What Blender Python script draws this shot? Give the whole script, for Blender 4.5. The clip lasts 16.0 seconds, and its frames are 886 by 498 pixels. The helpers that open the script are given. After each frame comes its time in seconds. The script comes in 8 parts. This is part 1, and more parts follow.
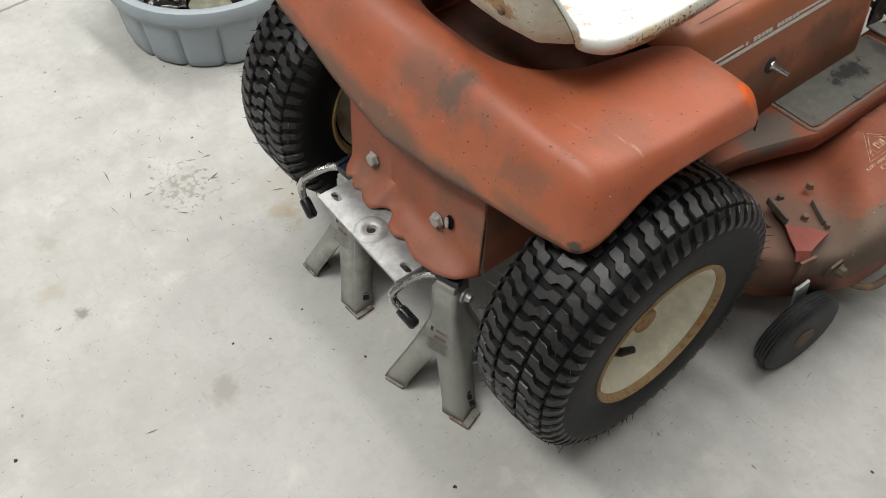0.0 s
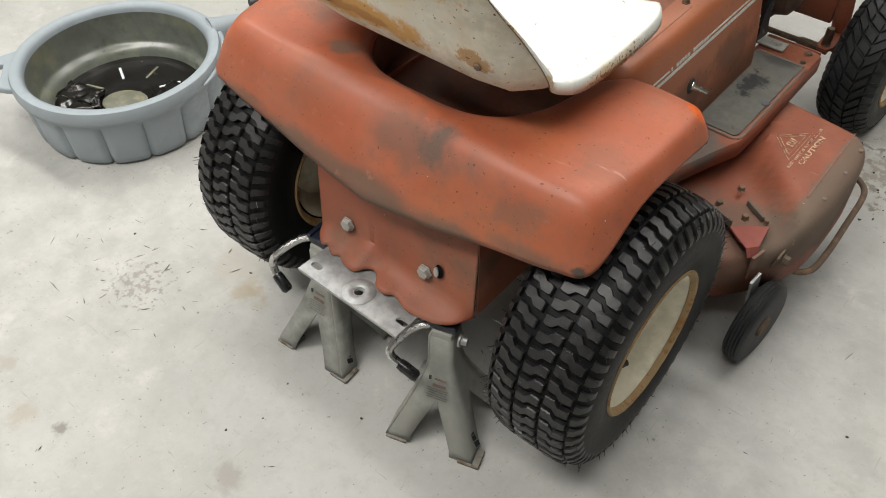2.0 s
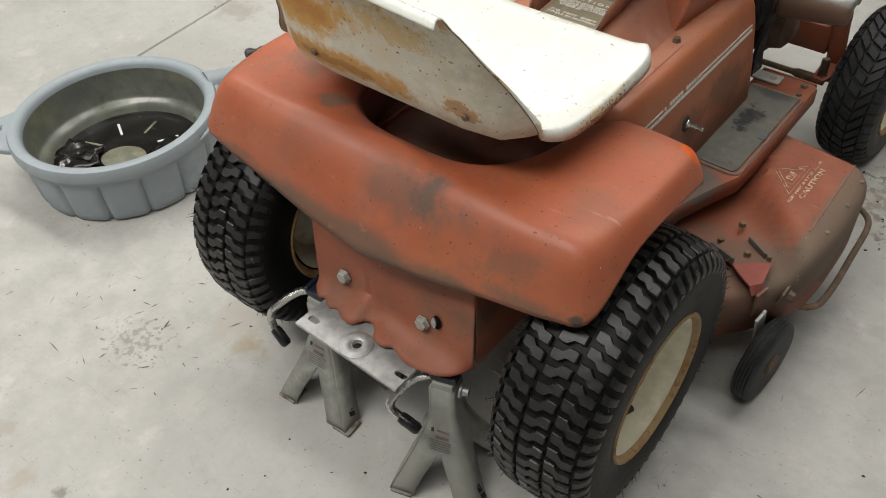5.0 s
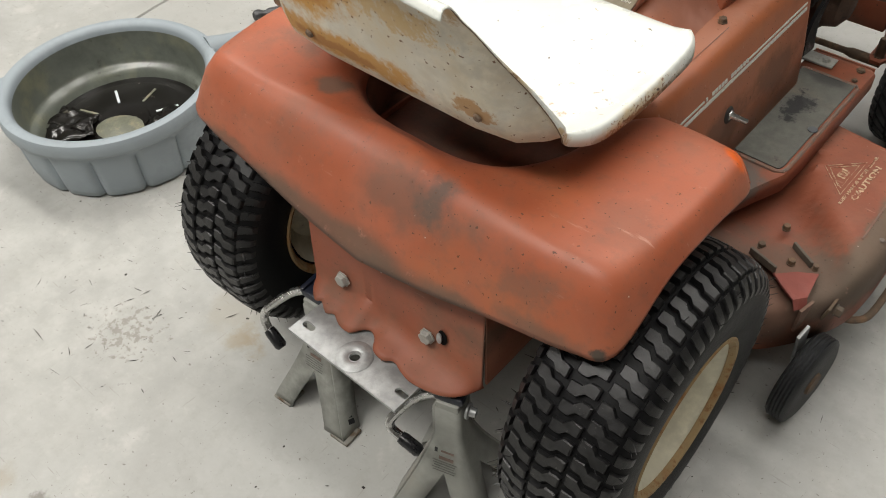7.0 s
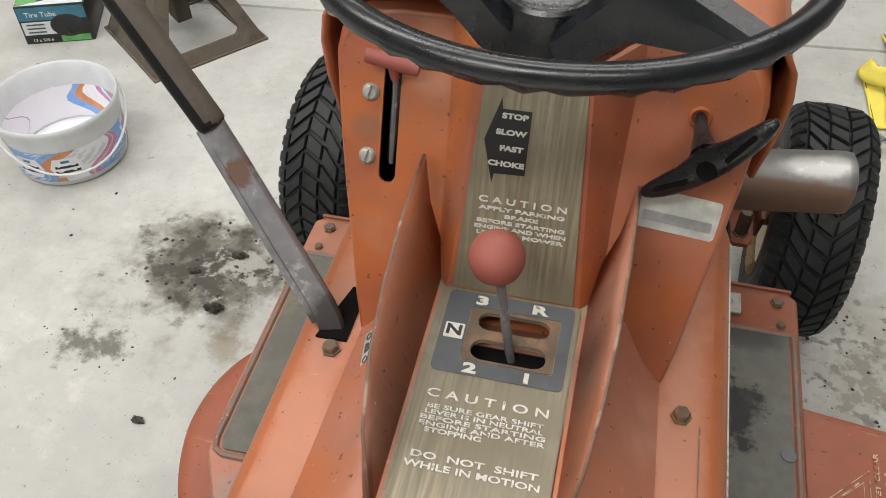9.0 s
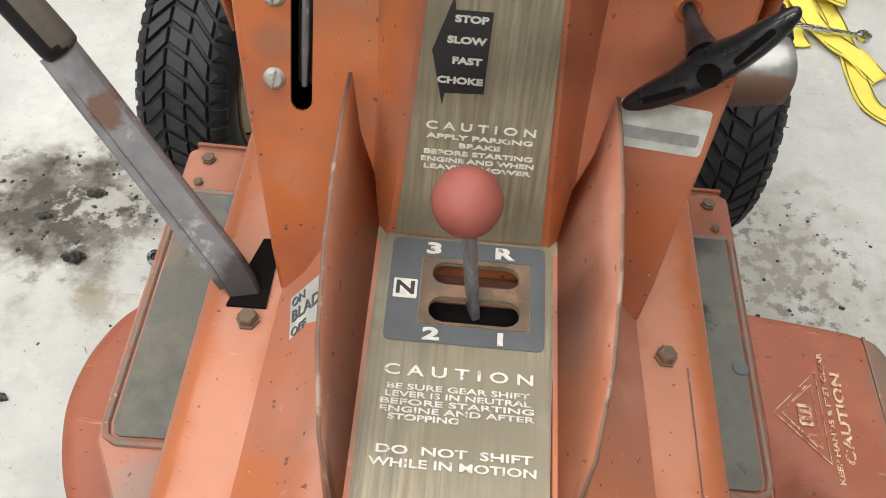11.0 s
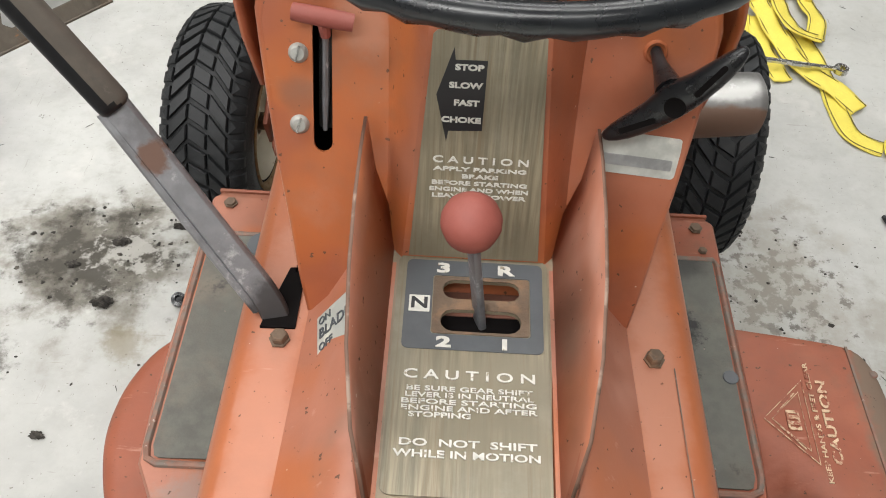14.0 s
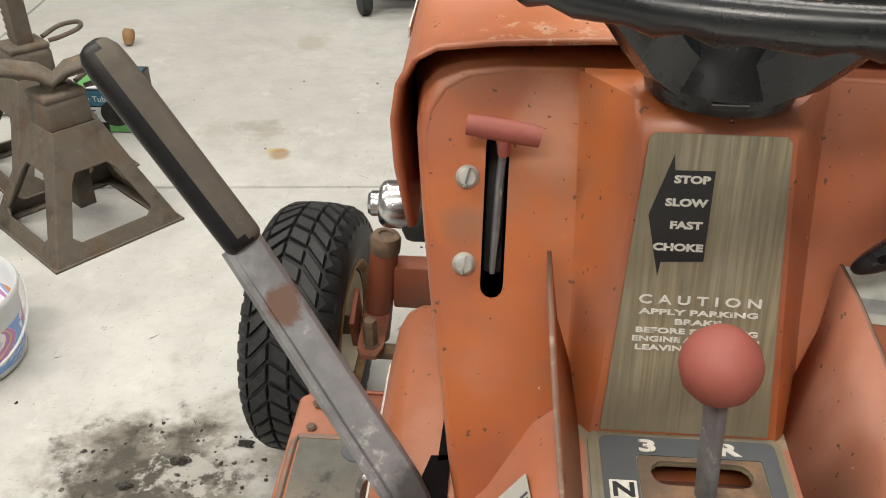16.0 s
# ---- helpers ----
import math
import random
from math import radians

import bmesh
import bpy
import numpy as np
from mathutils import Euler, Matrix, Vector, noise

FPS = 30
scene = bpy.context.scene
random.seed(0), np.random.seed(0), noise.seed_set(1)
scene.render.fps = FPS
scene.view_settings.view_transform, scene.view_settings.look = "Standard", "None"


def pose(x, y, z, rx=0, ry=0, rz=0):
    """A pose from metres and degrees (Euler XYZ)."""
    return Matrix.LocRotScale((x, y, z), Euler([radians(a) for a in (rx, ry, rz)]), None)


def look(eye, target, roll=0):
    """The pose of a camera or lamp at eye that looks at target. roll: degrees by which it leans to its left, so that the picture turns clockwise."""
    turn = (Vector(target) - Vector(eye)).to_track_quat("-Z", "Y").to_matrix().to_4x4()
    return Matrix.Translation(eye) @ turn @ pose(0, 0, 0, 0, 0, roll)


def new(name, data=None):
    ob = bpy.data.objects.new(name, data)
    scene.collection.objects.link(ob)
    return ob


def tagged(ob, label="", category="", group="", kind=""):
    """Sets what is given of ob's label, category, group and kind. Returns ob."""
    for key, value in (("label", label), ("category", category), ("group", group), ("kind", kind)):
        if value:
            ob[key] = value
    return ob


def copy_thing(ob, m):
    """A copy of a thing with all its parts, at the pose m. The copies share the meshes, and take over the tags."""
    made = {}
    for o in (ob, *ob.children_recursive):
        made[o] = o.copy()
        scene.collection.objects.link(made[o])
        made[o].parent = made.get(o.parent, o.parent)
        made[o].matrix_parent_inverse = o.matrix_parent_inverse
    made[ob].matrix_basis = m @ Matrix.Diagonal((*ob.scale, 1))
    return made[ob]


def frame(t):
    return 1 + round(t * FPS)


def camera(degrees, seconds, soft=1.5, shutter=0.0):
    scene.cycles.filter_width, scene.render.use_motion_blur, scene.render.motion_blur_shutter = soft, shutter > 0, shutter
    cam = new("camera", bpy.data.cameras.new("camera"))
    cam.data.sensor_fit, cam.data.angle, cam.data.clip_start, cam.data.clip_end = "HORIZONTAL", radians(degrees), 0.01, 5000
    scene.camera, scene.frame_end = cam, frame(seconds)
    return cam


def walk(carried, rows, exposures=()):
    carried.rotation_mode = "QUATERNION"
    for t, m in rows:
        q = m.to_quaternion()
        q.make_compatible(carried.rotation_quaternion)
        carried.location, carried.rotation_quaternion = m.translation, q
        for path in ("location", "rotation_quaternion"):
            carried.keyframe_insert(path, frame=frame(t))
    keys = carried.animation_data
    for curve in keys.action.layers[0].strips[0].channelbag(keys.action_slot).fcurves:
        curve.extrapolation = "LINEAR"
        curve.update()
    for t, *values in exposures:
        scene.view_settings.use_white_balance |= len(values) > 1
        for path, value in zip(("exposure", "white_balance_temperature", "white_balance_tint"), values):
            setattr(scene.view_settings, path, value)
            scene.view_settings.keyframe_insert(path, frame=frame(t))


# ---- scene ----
cam = camera(54.6, 16.0, soft=1.0)
PATH = [
    (0, (0.663, -0.454, 1.111), (-0.35, 0.336, -0.422), -0.2),
    (0.5, (0.618, -0.557, 1.135), (-0.34, 0.374, -0.353), -1.9),
    (1, (0.6, -0.578, 1.135), (-0.317, 0.45, -0.315), -0.8),
    (1.5, (0.593, -0.582, 1.133), (-0.315, 0.456, -0.315), -0.7),
    (2, (0.595, -0.579, 1.14), (-0.3, 0.474, -0.306), -0.7),
    (2.5, (0.612, -0.577, 1.162), (-0.322, 0.524, -0.222), -2.3),
    (3, (0.622, -0.564, 1.184), (-0.338, 0.611, -0.12), -2.9),
    (3.5, (0.617, -0.554, 1.188), (-0.346, 0.654, -0.082), -3.0),
    (4, (0.613, -0.549, 1.185), (-0.344, 0.668, -0.082), -2.9),
    (4.5, (0.611, -0.542, 1.17), (-0.335, 0.659, -0.119), -2.9),
    (4.7, (0.606, -0.549, 1.157), (-0.343, 0.585, -0.19), -3.3),
    (6.8, (0.529, -0.506, 1.112), (-0.413, 0.489, -0.344), -3.4),
    (7, (0.524, -0.439, 1.104), (-0.419, 0.55, -0.356), -3.6),
    (7.5, (0.487, -0.214, 1.119), (-0.473, 0.774, -0.331), -4.4),
    (8, (0.358, -0.058, 1.11), (-0.501, 1.093, -0.282), -2.8),
    (8.5, (0.158, 0.052, 1.075), (-0.491, 1.357, -0.295), -3.7),
    (8.7, (0.113, 0.09, 1.035), (-0.439, 1.458, -0.316), -2.8),
    (9, (0.046, 0.196, 0.964), (-0.285, 1.534, -0.485), -0.6),
    (9.5, (-0.004, 0.271, 0.908), (-0.096, 1.541, -0.635), 3.7),
    (10, (-0.021, 0.276, 0.901), (-0.04, 1.509, -0.674), 5.3),
    (10.2, (-0.021, 0.279, 0.898), (-0.024, 1.502, -0.684), 5.7),
    (12.3, (-0.011, 0.232, 0.941), (0.018, 1.431, -0.66), 6.0),
    (12.5, (-0.01, 0.22, 0.956), (0.014, 1.414, -0.648), 5.9),
    (13, (-0.007, 0.213, 0.97), (0.008, 1.437, -0.612), 5.1),
    (13.5, (-0.005, 0.215, 0.963), (0.004, 1.456, -0.606), 4.4),
    (14, (-0.02, 0.224, 0.941), (-0.019, 1.517, -0.585), 3.2),
    (14.5, (-0.08, 0.25, 0.871), (-0.105, 1.765, -0.435), 2.6),
    (15, (-0.123, 0.275, 0.846), (-0.245, 1.902, -0.311), 0.4),
    (15.5, (-0.109, 0.264, 0.829), (-0.224, 1.909, -0.303), 0.7),
    (16, (-0.103, 0.263, 0.828), (-0.199, 1.93, -0.273), 0.8),
]
# seconds, stops, kelvin, tint
EXPOSURES = [(0, -0.18, 6450, 10), (0.5, -0.21, 6450, 10), (1.2, -0.13, 6500, 10), (2, -0.14, 6550, 10), (3, -0.38, 6600, 10), (4.7, -0.43, 6600, 10), (6.8, -0.28, 6600, 10), (7, -0.3, 6600, 10), (7.5, -0.92, 6800, 10), (8, -1.2, 6650, 10), (8.5, -1.15, 6500, 10), (9, -0.2, 6500, 10), (9.5, 0, 6500, 10), (10, 0.11, 6500, 10), (12.5, 0.08, 6300, 10), (14, 0.04, 6350, 10), (14.5, 0.07, 6600, 10), (15, 0, 6800, 10), (16, 0, 6850, 10)]
walk(cam, [(t, look(eye, target, roll)) for t, eye, target, roll in PATH], EXPOSURES)
# ---- world and light ----
world = bpy.data.worlds.new("world")
scene.world = world
world.use_nodes = True
world.node_tree.nodes["Background"].inputs[0].default_value = (0.9, 0.95, 1.0, 1)
world.node_tree.nodes["Background"].inputs[1].default_value = 0.01

CEIL = 3.0


def shop_lamp(x, y, power, size=(2.4, 0.32)):
    data = bpy.data.lights.new("tube_lamp", "AREA")
    data.shape, data.size, data.size_y = "RECTANGLE", size[0], size[1]
    data.energy, data.color = power, (1.0, 0.975, 0.93)
    ob = new("tube_lamp", data)
    ob.matrix_world = pose(x, y, CEIL - 0.12, 0, 0, 5)
    return tagged(ob, "long white tube lamp under the ceiling, unseen and assumed", "lamp", "ceiling lamps")


# x, y, watts of unseen lamps, added and tuned to balance the light
LAMPS = [(-2.6, 3.4, 42), (-2.4, 0.6, 66), (-1.2, -1.4, 66), (0.1, -1.0, 46), (2.6, 0.6, 4), (2.4, -3.0, 9), (0.0, 0.9, 34), (0.1, 2.2, 44), (1.5, 3.6, 25), (-2.4, -3.4, 34)]
for lx, ly, lp in LAMPS:
    shop_lamp(lx, ly, lp)


# ---- mesh helpers ----
def thing(name, base, label, category, group="", kind=""):
    ob = new(name)
    ob.empty_display_size = 0.05
    ob.location = base
    return tagged(ob, label, category, group, kind)


def world_of(ob):
    m = Matrix.Translation(ob.location) @ ob.rotation_euler.to_matrix().to_4x4()
    return world_of(ob.parent) @ ob.matrix_parent_inverse @ m if ob.parent else m


def part(name, bm, material, parent, label="", smooth=True, angle=35, local=False):
    """Links a bmesh as one mesh under a thing or a part. Its places are the world's, or the parent's own if local."""
    bmesh.ops.recalc_face_normals(bm, faces=bm.faces)
    if smooth:
        lim = radians(angle)
        for f in bm.faces:
            f.smooth = True
        for e in bm.edges:
            if len(e.link_faces) == 2 and e.calc_face_angle(0) > lim:
                e.smooth = False
    me = bpy.data.meshes.new(name)
    bm.to_mesh(me)
    bm.free()
    me.materials.append(material)
    ob = new(name, me)
    if parent is not None:
        ob.parent = parent
        if not local:
            ob.matrix_parent_inverse = world_of(parent).inverted()
    return tagged(ob, label)


def solid(ob, thickness, offset=-1.0):
    m = ob.modifiers.new("thickness", "SOLIDIFY")
    m.thickness, m.offset = thickness, offset
    return ob


def soften(ob, width, segments=2, angle=30):
    m = ob.modifiers.new("worn_edges", "BEVEL")
    m.width, m.segments, m.limit_method, m.angle_limit = width, segments, "ANGLE", radians(angle)
    return ob


def place(bm, verts, m):
    bmesh.ops.transform(bm, matrix=m, verts=verts)


def add_box(bm, size, m, bevel=0.0, seg=2):
    r = bmesh.ops.create_cube(bm, size=1.0)
    vs = r["verts"]
    bmesh.ops.scale(bm, vec=size, verts=vs)
    if bevel:
        es = list({e for v in vs for e in v.link_edges})
        r = bmesh.ops.bevel(bm, geom=es, offset=bevel, segments=seg, affect="EDGES", profile=0.5)
        vs = list({v for f in r["faces"] for v in f.verts} | {v for v in vs if v.is_valid})
    place(bm, vs, m)
    return vs


def box(size, m, bevel=0.0, seg=2):
    bm = bmesh.new()
    add_box(bm, size, m, bevel, seg)
    return bm


def add_lathe(bm, profile, m, seg=32, close=False):
    """Turns (r, z) points round the z axis."""
    rings = []
    for r, z in profile:
        if r < 1e-6:
            rings.append([bm.verts.new(m @ Vector((0, 0, z)))])
        else:
            rings.append([bm.verts.new(m @ Vector((r * math.cos(a), r * math.sin(a), z))) for a in (2 * math.pi * i / seg for i in range(seg))])
    pairs = list(zip(rings, rings[1:]))
    if close:
        pairs.append((rings[-1], rings[0]))
    for a, b in pairs:
        for i in range(seg):
            j = (i + 1) % seg
            if len(a) == 1 and len(b) == 1:
                break
            if len(a) == 1:
                bm.faces.new((a[0], b[i], b[j]))
            elif len(b) == 1:
                bm.faces.new((a[i], a[j], b[0]))
            else:
                bm.faces.new((a[i], a[j], b[j], b[i]))
    return bm


def lathe(profile, m, seg=32, close=False):
    return add_lathe(bmesh.new(), profile, m, seg, close)


def add_tube(bm, points, radius, seg=10, cap=True):
    """A round rod along points; radius one number or one a point."""
    pts = [Vector(p) for p in points]
    rad = [radius] * len(pts) if isinstance(radius, (int, float)) else radius
    rings, up = [], None
    for i, p in enumerate(pts):
        d = (pts[min(i + 1, len(pts) - 1)] - pts[max(i - 1, 0)]).normalized()
        if up is None:
            up = d.orthogonal().normalized()
        up = (up - up.dot(d) * d).normalized()
        side = d.cross(up)
        rings.append([bm.verts.new(p + rad[i] * (math.cos(a) * up + math.sin(a) * side)) for a in (2 * math.pi * k / seg for k in range(seg))])
    for a, b in zip(rings, rings[1:]):
        for k in range(seg):
            bm.faces.new((a[k], a[(k + 1) % seg], b[(k + 1) % seg], b[k]))
    if cap:
        bm.faces.new(rings[0][::-1])
        bm.faces.new(rings[-1])
    return bm


def tube(points, radius, seg=10, cap=True):
    return add_tube(bmesh.new(), points, radius, seg, cap)


def curve(points, n=8):
    """Points of a smooth line through the given points."""
    p = [Vector(q) for q in points]
    out = []
    for i in range(len(p) - 1):
        a, b, c, d = p[max(i - 1, 0)], p[i], p[i + 1], p[min(i + 2, len(p) - 1)]
        for k in range(n):
            t = k / n
            out.append(0.5 * ((2 * b) + (c - a) * t + (2 * a - 5 * b + 4 * c - d) * t * t + (3 * b - 3 * c + d - a) * t ** 3))
    return out + [p[-1]]


def add_sheet(bm, rows, closed=False):
    """Faces between rows of points."""
    vs = [[bm.verts.new(p) for p in row] for row in rows]
    for a, b in zip(vs, vs[1:]):
        n = len(a)
        for i in range(n if closed else n - 1):
            j = (i + 1) % n
            bm.faces.new((a[i], a[j], b[j], b[i]))
    return vs


def sheet(rows, closed=False):
    bm = bmesh.new()
    add_sheet(bm, rows, closed)
    return bm


def add_plate(bm, outline, thick, m, holes=()):
    """A flat plate from a 2D outline with holes; it lies on z = 0 and grows to z = thick before m."""
    edges, start = [], len(bm.verts)
    made = []
    for loop in (outline, *holes):
        vs = [bm.verts.new((p[0], p[1], 0)) for p in loop]
        made += vs
        edges += [bm.edges.new((a, b)) for a, b in zip(vs, vs[1:] + vs[:1])]
    faces = bmesh.ops.triangle_fill(bm, use_beauty=True, use_dissolve=False, edges=edges, normal=(0, 0, 1))["geom"]
    faces = [f for f in faces if isinstance(f, bmesh.types.BMFace)]
    r = bmesh.ops.extrude_face_region(bm, geom=faces)
    top = [v for v in r["geom"] if isinstance(v, bmesh.types.BMVert)]
    bmesh.ops.translate(bm, vec=(0, 0, thick), verts=top)
    place(bm, made + top, m)
    return made + top


def plate(outline, thick, m, holes=()):
    bm = bmesh.new()
    add_plate(bm, outline, thick, m, holes)
    return bm


def oval(cx, cy, w, h, n=20):
    return [(cx + w / 2 * math.cos(2 * math.pi * i / n), cy + h / 2 * math.sin(2 * math.pi * i / n)) for i in range(n)]


def slot(cx, cy, w, h, n=6):
    """A long hole with round ends, w long in x."""
    r, out = h / 2, []
    for s, a0 in ((1, -90), (-1, 90)):
        for i in range(n + 1):
            a = radians(a0 + 180 * i / n)
            out.append((cx + s * (w / 2 - r) + r * math.cos(a), cy + r * math.sin(a)))
    return out


def round_rect(cx, cy, w, h, r, n=5):
    out = []
    for sx, sy, a0 in ((1, 1, 0), (-1, 1, 90), (-1, -1, 180), (1, -1, 270)):
        for i in range(n + 1):
            a = radians(a0 + 90 * i / n)
            out.append((cx + sx * (w / 2 - r) + r * math.cos(a), cy + sy * (h / 2 - r) + r * math.sin(a)))
    return out


def bolt(parent, m, r=0.009, h=0.007, material=None, name="bolt", sides=6):
    """A bolt head with a washer face; m has z along the bolt."""
    bm = lathe([(0, 0), (r * 1.25, 0), (r * 1.25, 0.0015), (r, 0.0016), (r, h * 0.85), (r * 0.86, h), (0, h)], m, sides)
    return part(name, bm, material, parent, smooth=False)


def axes(x, y, z, xdir, ydir):
    """A pose from an origin and the directions of its x and y."""
    a = Vector(xdir).normalized()
    b = Vector(ydir)
    b = (b - b.dot(a) * a).normalized()
    c = a.cross(b)
    return Matrix(((a.x, b.x, c.x, x), (a.y, b.y, c.y, y), (a.z, b.z, c.z, z), (0, 0, 0, 1)))


def lettering(name, text, height, m, material, parent, wide=1.0, thick=0.0004, bold=0.0, gap=1.0, align="CENTER", label=""):
    """Writing in the built-in font as a mesh, on the plane of m, centred at its origin."""
    cu = bpy.data.curves.new(name, "FONT")
    cu.body, cu.size, cu.align_x, cu.align_y = text, height / 0.72, align, "CENTER"
    cu.extrude, cu.offset, cu.space_character, cu.resolution_u = thick, bold, gap, 3
    tmp = bpy.data.objects.new(name, cu)
    scene.collection.objects.link(tmp)
    dg = bpy.context.evaluated_depsgraph_get()
    me = bpy.data.meshes.new_from_object(tmp.evaluated_get(dg))
    bpy.data.objects.remove(tmp)
    me.transform(m @ Matrix.Diagonal((wide, 1, 1, 1)))
    me.materials.clear()
    me.materials.append(material)
    ob = new(name, me)
    ob.parent = parent
    ob.matrix_parent_inverse = world_of(parent).inverted()
    return tagged(ob, label)


# ---- materials ----
def surface(name, base, rough=0.5, metal=0.0, grain=(60, 0.15), layers=(), bump=(200, 0.1), coat=0.0, vary=0.0, stretch=None, spec=None):
    """A paint, metal or stone. grain: scale and depth of the fine change of tone. layers: dicts with color, rough, scale, lo, hi, and
    for a mark in one place at and reach; they lie over the base one after another."""
    mat = bpy.data.materials.new(name)
    mat.use_nodes = True
    nt = mat.node_tree
    N, L = nt.nodes, nt.links
    bsdf = N["Principled BSDF"]
    co = N.new("ShaderNodeTexCoord").outputs["Object"]
    if stretch:
        mp = N.new("ShaderNodeMapping")
        mp.inputs["Scale"].default_value = stretch
        L.new(co, mp.inputs["Vector"])
        fine_co = mp.outputs[0]
    else:
        fine_co = co

    def noise_at(scale, detail=4.0, rough_=0.55, vec=None, dist=0.0):
        n = N.new("ShaderNodeTexNoise")
        n.inputs["Scale"].default_value, n.inputs["Detail"].default_value = scale, detail
        n.inputs["Roughness"].default_value, n.inputs["Distortion"].default_value = rough_, dist
        L.new(vec or co, n.inputs["Vector"])
        return n.outputs["Fac"]

    def ramp(fac, lo, hi):
        r = N.new("ShaderNodeMapRange")
        r.interpolation_type = "SMOOTHSTEP"
        r.inputs["From Min"].default_value, r.inputs["From Max"].default_value = lo, hi
        L.new(fac, r.inputs["Value"])
        return r.outputs[0]

    def mixc(fac, a, b, mode="MIX"):
        m = N.new("ShaderNodeMix")
        m.data_type, m.blend_type = "RGBA", mode
        for sock, v in ((m.inputs["Factor"], fac), (m.inputs["A"], a), (m.inputs["B"], b)):
            if isinstance(v, tuple):
                sock.default_value = (*v, 1)
            elif isinstance(v, (int, float)):
                sock.default_value = v
            else:
                L.new(v, sock)
        return m.outputs["Result"]

    def mixf(fac, a, b):
        m = N.new("ShaderNodeMix")
        for sock, v in ((m.inputs[0], fac), (m.inputs[2], a), (m.inputs[3], b)):
            if isinstance(v, (int, float)):
                sock.default_value = v
            else:
                L.new(v, sock)
        return m.outputs[0]

    def calc(op, a, b):
        m = N.new("ShaderNodeMath")
        m.operation = op
        for sock, v in zip(m.inputs, (a, b)):
            if isinstance(v, (int, float)):
                sock.default_value = v
            else:
                L.new(v, sock)
        return m.outputs[0]

    g = noise_at(grain[0], 6, 0.6, fine_co)
    dark = tuple(c * (1 - grain[1] * 1.6) for c in base)
    light = tuple(min(1, c * (1 + grain[1])) for c in base)
    col = mixc(ramp(g, 0.3, 0.7), dark, light)
    big = noise_at(grain[0] * 0.09, 3)
    col = mixc(ramp(big, 0.35, 0.7), col, tuple(c * (1 - grain[1]) for c in base))
    if vary:
        info = N.new("ShaderNodeObjectInfo").outputs["Random"]
        col = mixc(calc("MULTIPLY", info, vary), col, tuple(c * 0.55 for c in base))
    rgh = mixf(g, max(0.02, rough - 0.08), min(1, rough + 0.1))
    met = metal
    for ly in layers:
        vec = None
        if "stretch" in ly:
            mp = N.new("ShaderNodeMapping")
            mp.inputs["Scale"].default_value = ly["stretch"]
            mp.inputs["Rotation"].default_value = (0, 0, radians(ly.get("turn", 0)))
            L.new(co, mp.inputs["Vector"])
            vec = mp.outputs[0]
        n = noise_at(ly.get("scale", 20), ly.get("detail", 8), ly.get("rg", 0.65), vec, ly.get("dist", 0.0))
        if "at" in ly:
            d = N.new("ShaderNodeVectorMath")
            d.operation = "SUBTRACT"
            d.inputs[1].default_value = ly["at"]
            L.new(co, d.inputs[0])
            sc = N.new("ShaderNodeVectorMath")
            sc.operation = "DIVIDE"
            sc.inputs[1].default_value = ly["reach"]
            L.new(d.outputs[0], sc.inputs[0])
            ln = N.new("ShaderNodeVectorMath")
            ln.operation = "LENGTH"
            L.new(sc.outputs[0], ln.inputs[0])
            near = calc("SUBTRACT", 1.0, ln.outputs["Value"])
            n = calc("ADD", calc("MULTIPLY", near, ly.get("pull", 1.0)), calc("MULTIPLY", calc("SUBTRACT", n, 0.5), ly.get("rag", 1.0)))
        f = calc("MULTIPLY", ramp(n, ly["lo"], ly["hi"]), ly.get("amount", 1.0))
        col = mixc(f, col, ly["color"])
        if "rough" in ly:
            rgh = mixf(f, rgh, ly["rough"])
        if "metal" in ly:
            met = mixf(f, met, ly["metal"])
    L.new(col, bsdf.inputs["Base Color"])
    L.new(rgh, bsdf.inputs["Roughness"])
    if isinstance(met, (int, float)):
        bsdf.inputs["Metallic"].default_value = met
    else:
        L.new(met, bsdf.inputs["Metallic"])
    bsdf.inputs["Coat Weight"].default_value = coat
    bsdf.inputs["Coat Roughness"].default_value = 0.25
    if spec is not None:
        bsdf.inputs["Specular IOR Level"].default_value = spec
    if bump:
        b = N.new("ShaderNodeBump")
        b.inputs["Strength"].default_value, b.inputs["Distance"].default_value = bump[1], 0.002
        L.new(noise_at(bump[0], 5, 0.6, fine_co), b.inputs["Height"])
        L.new(b.outputs[0], bsdf.inputs["Normal"])
    return mat


RED = (0.30, 0.086, 0.038)
SOFT = dict(detail=3, rg=0.5)
DUST = dict(color=(0.17, 0.135, 0.10), scale=9, lo=0.52, hi=0.78, rough=0.85, amount=0.75)
RUSTY = dict(color=(0.13, 0.055, 0.028), scale=95, rg=0.6, detail=5, lo=0.695, hi=0.76, rough=0.9)
SPECK = dict(color=(0.07, 0.045, 0.03), scale=210, rg=0.5, detail=2, lo=0.70, hi=0.73, rough=0.9, amount=0.8)
CHIP = dict(color=(0.55, 0.44, 0.36), scale=150, rg=0.5, detail=3, lo=0.76, hi=0.785, rough=0.6)
SCUFF = dict(color=(0.50, 0.27, 0.20), scale=14, rg=0.6, detail=5, lo=0.66, hi=0.74, amount=0.45, stretch=(1, 6, 4), turn=20, rough=0.6)
ORANGE = dict(SOFT, color=(0.40, 0.110, 0.028), scale=9, lo=0.45, hi=0.60, amount=0.85, rough=0.32)
PINKISH = dict(SOFT, color=(0.375, 0.140, 0.080), scale=10, lo=0.46, hi=0.66, amount=0.65, rough=0.55)
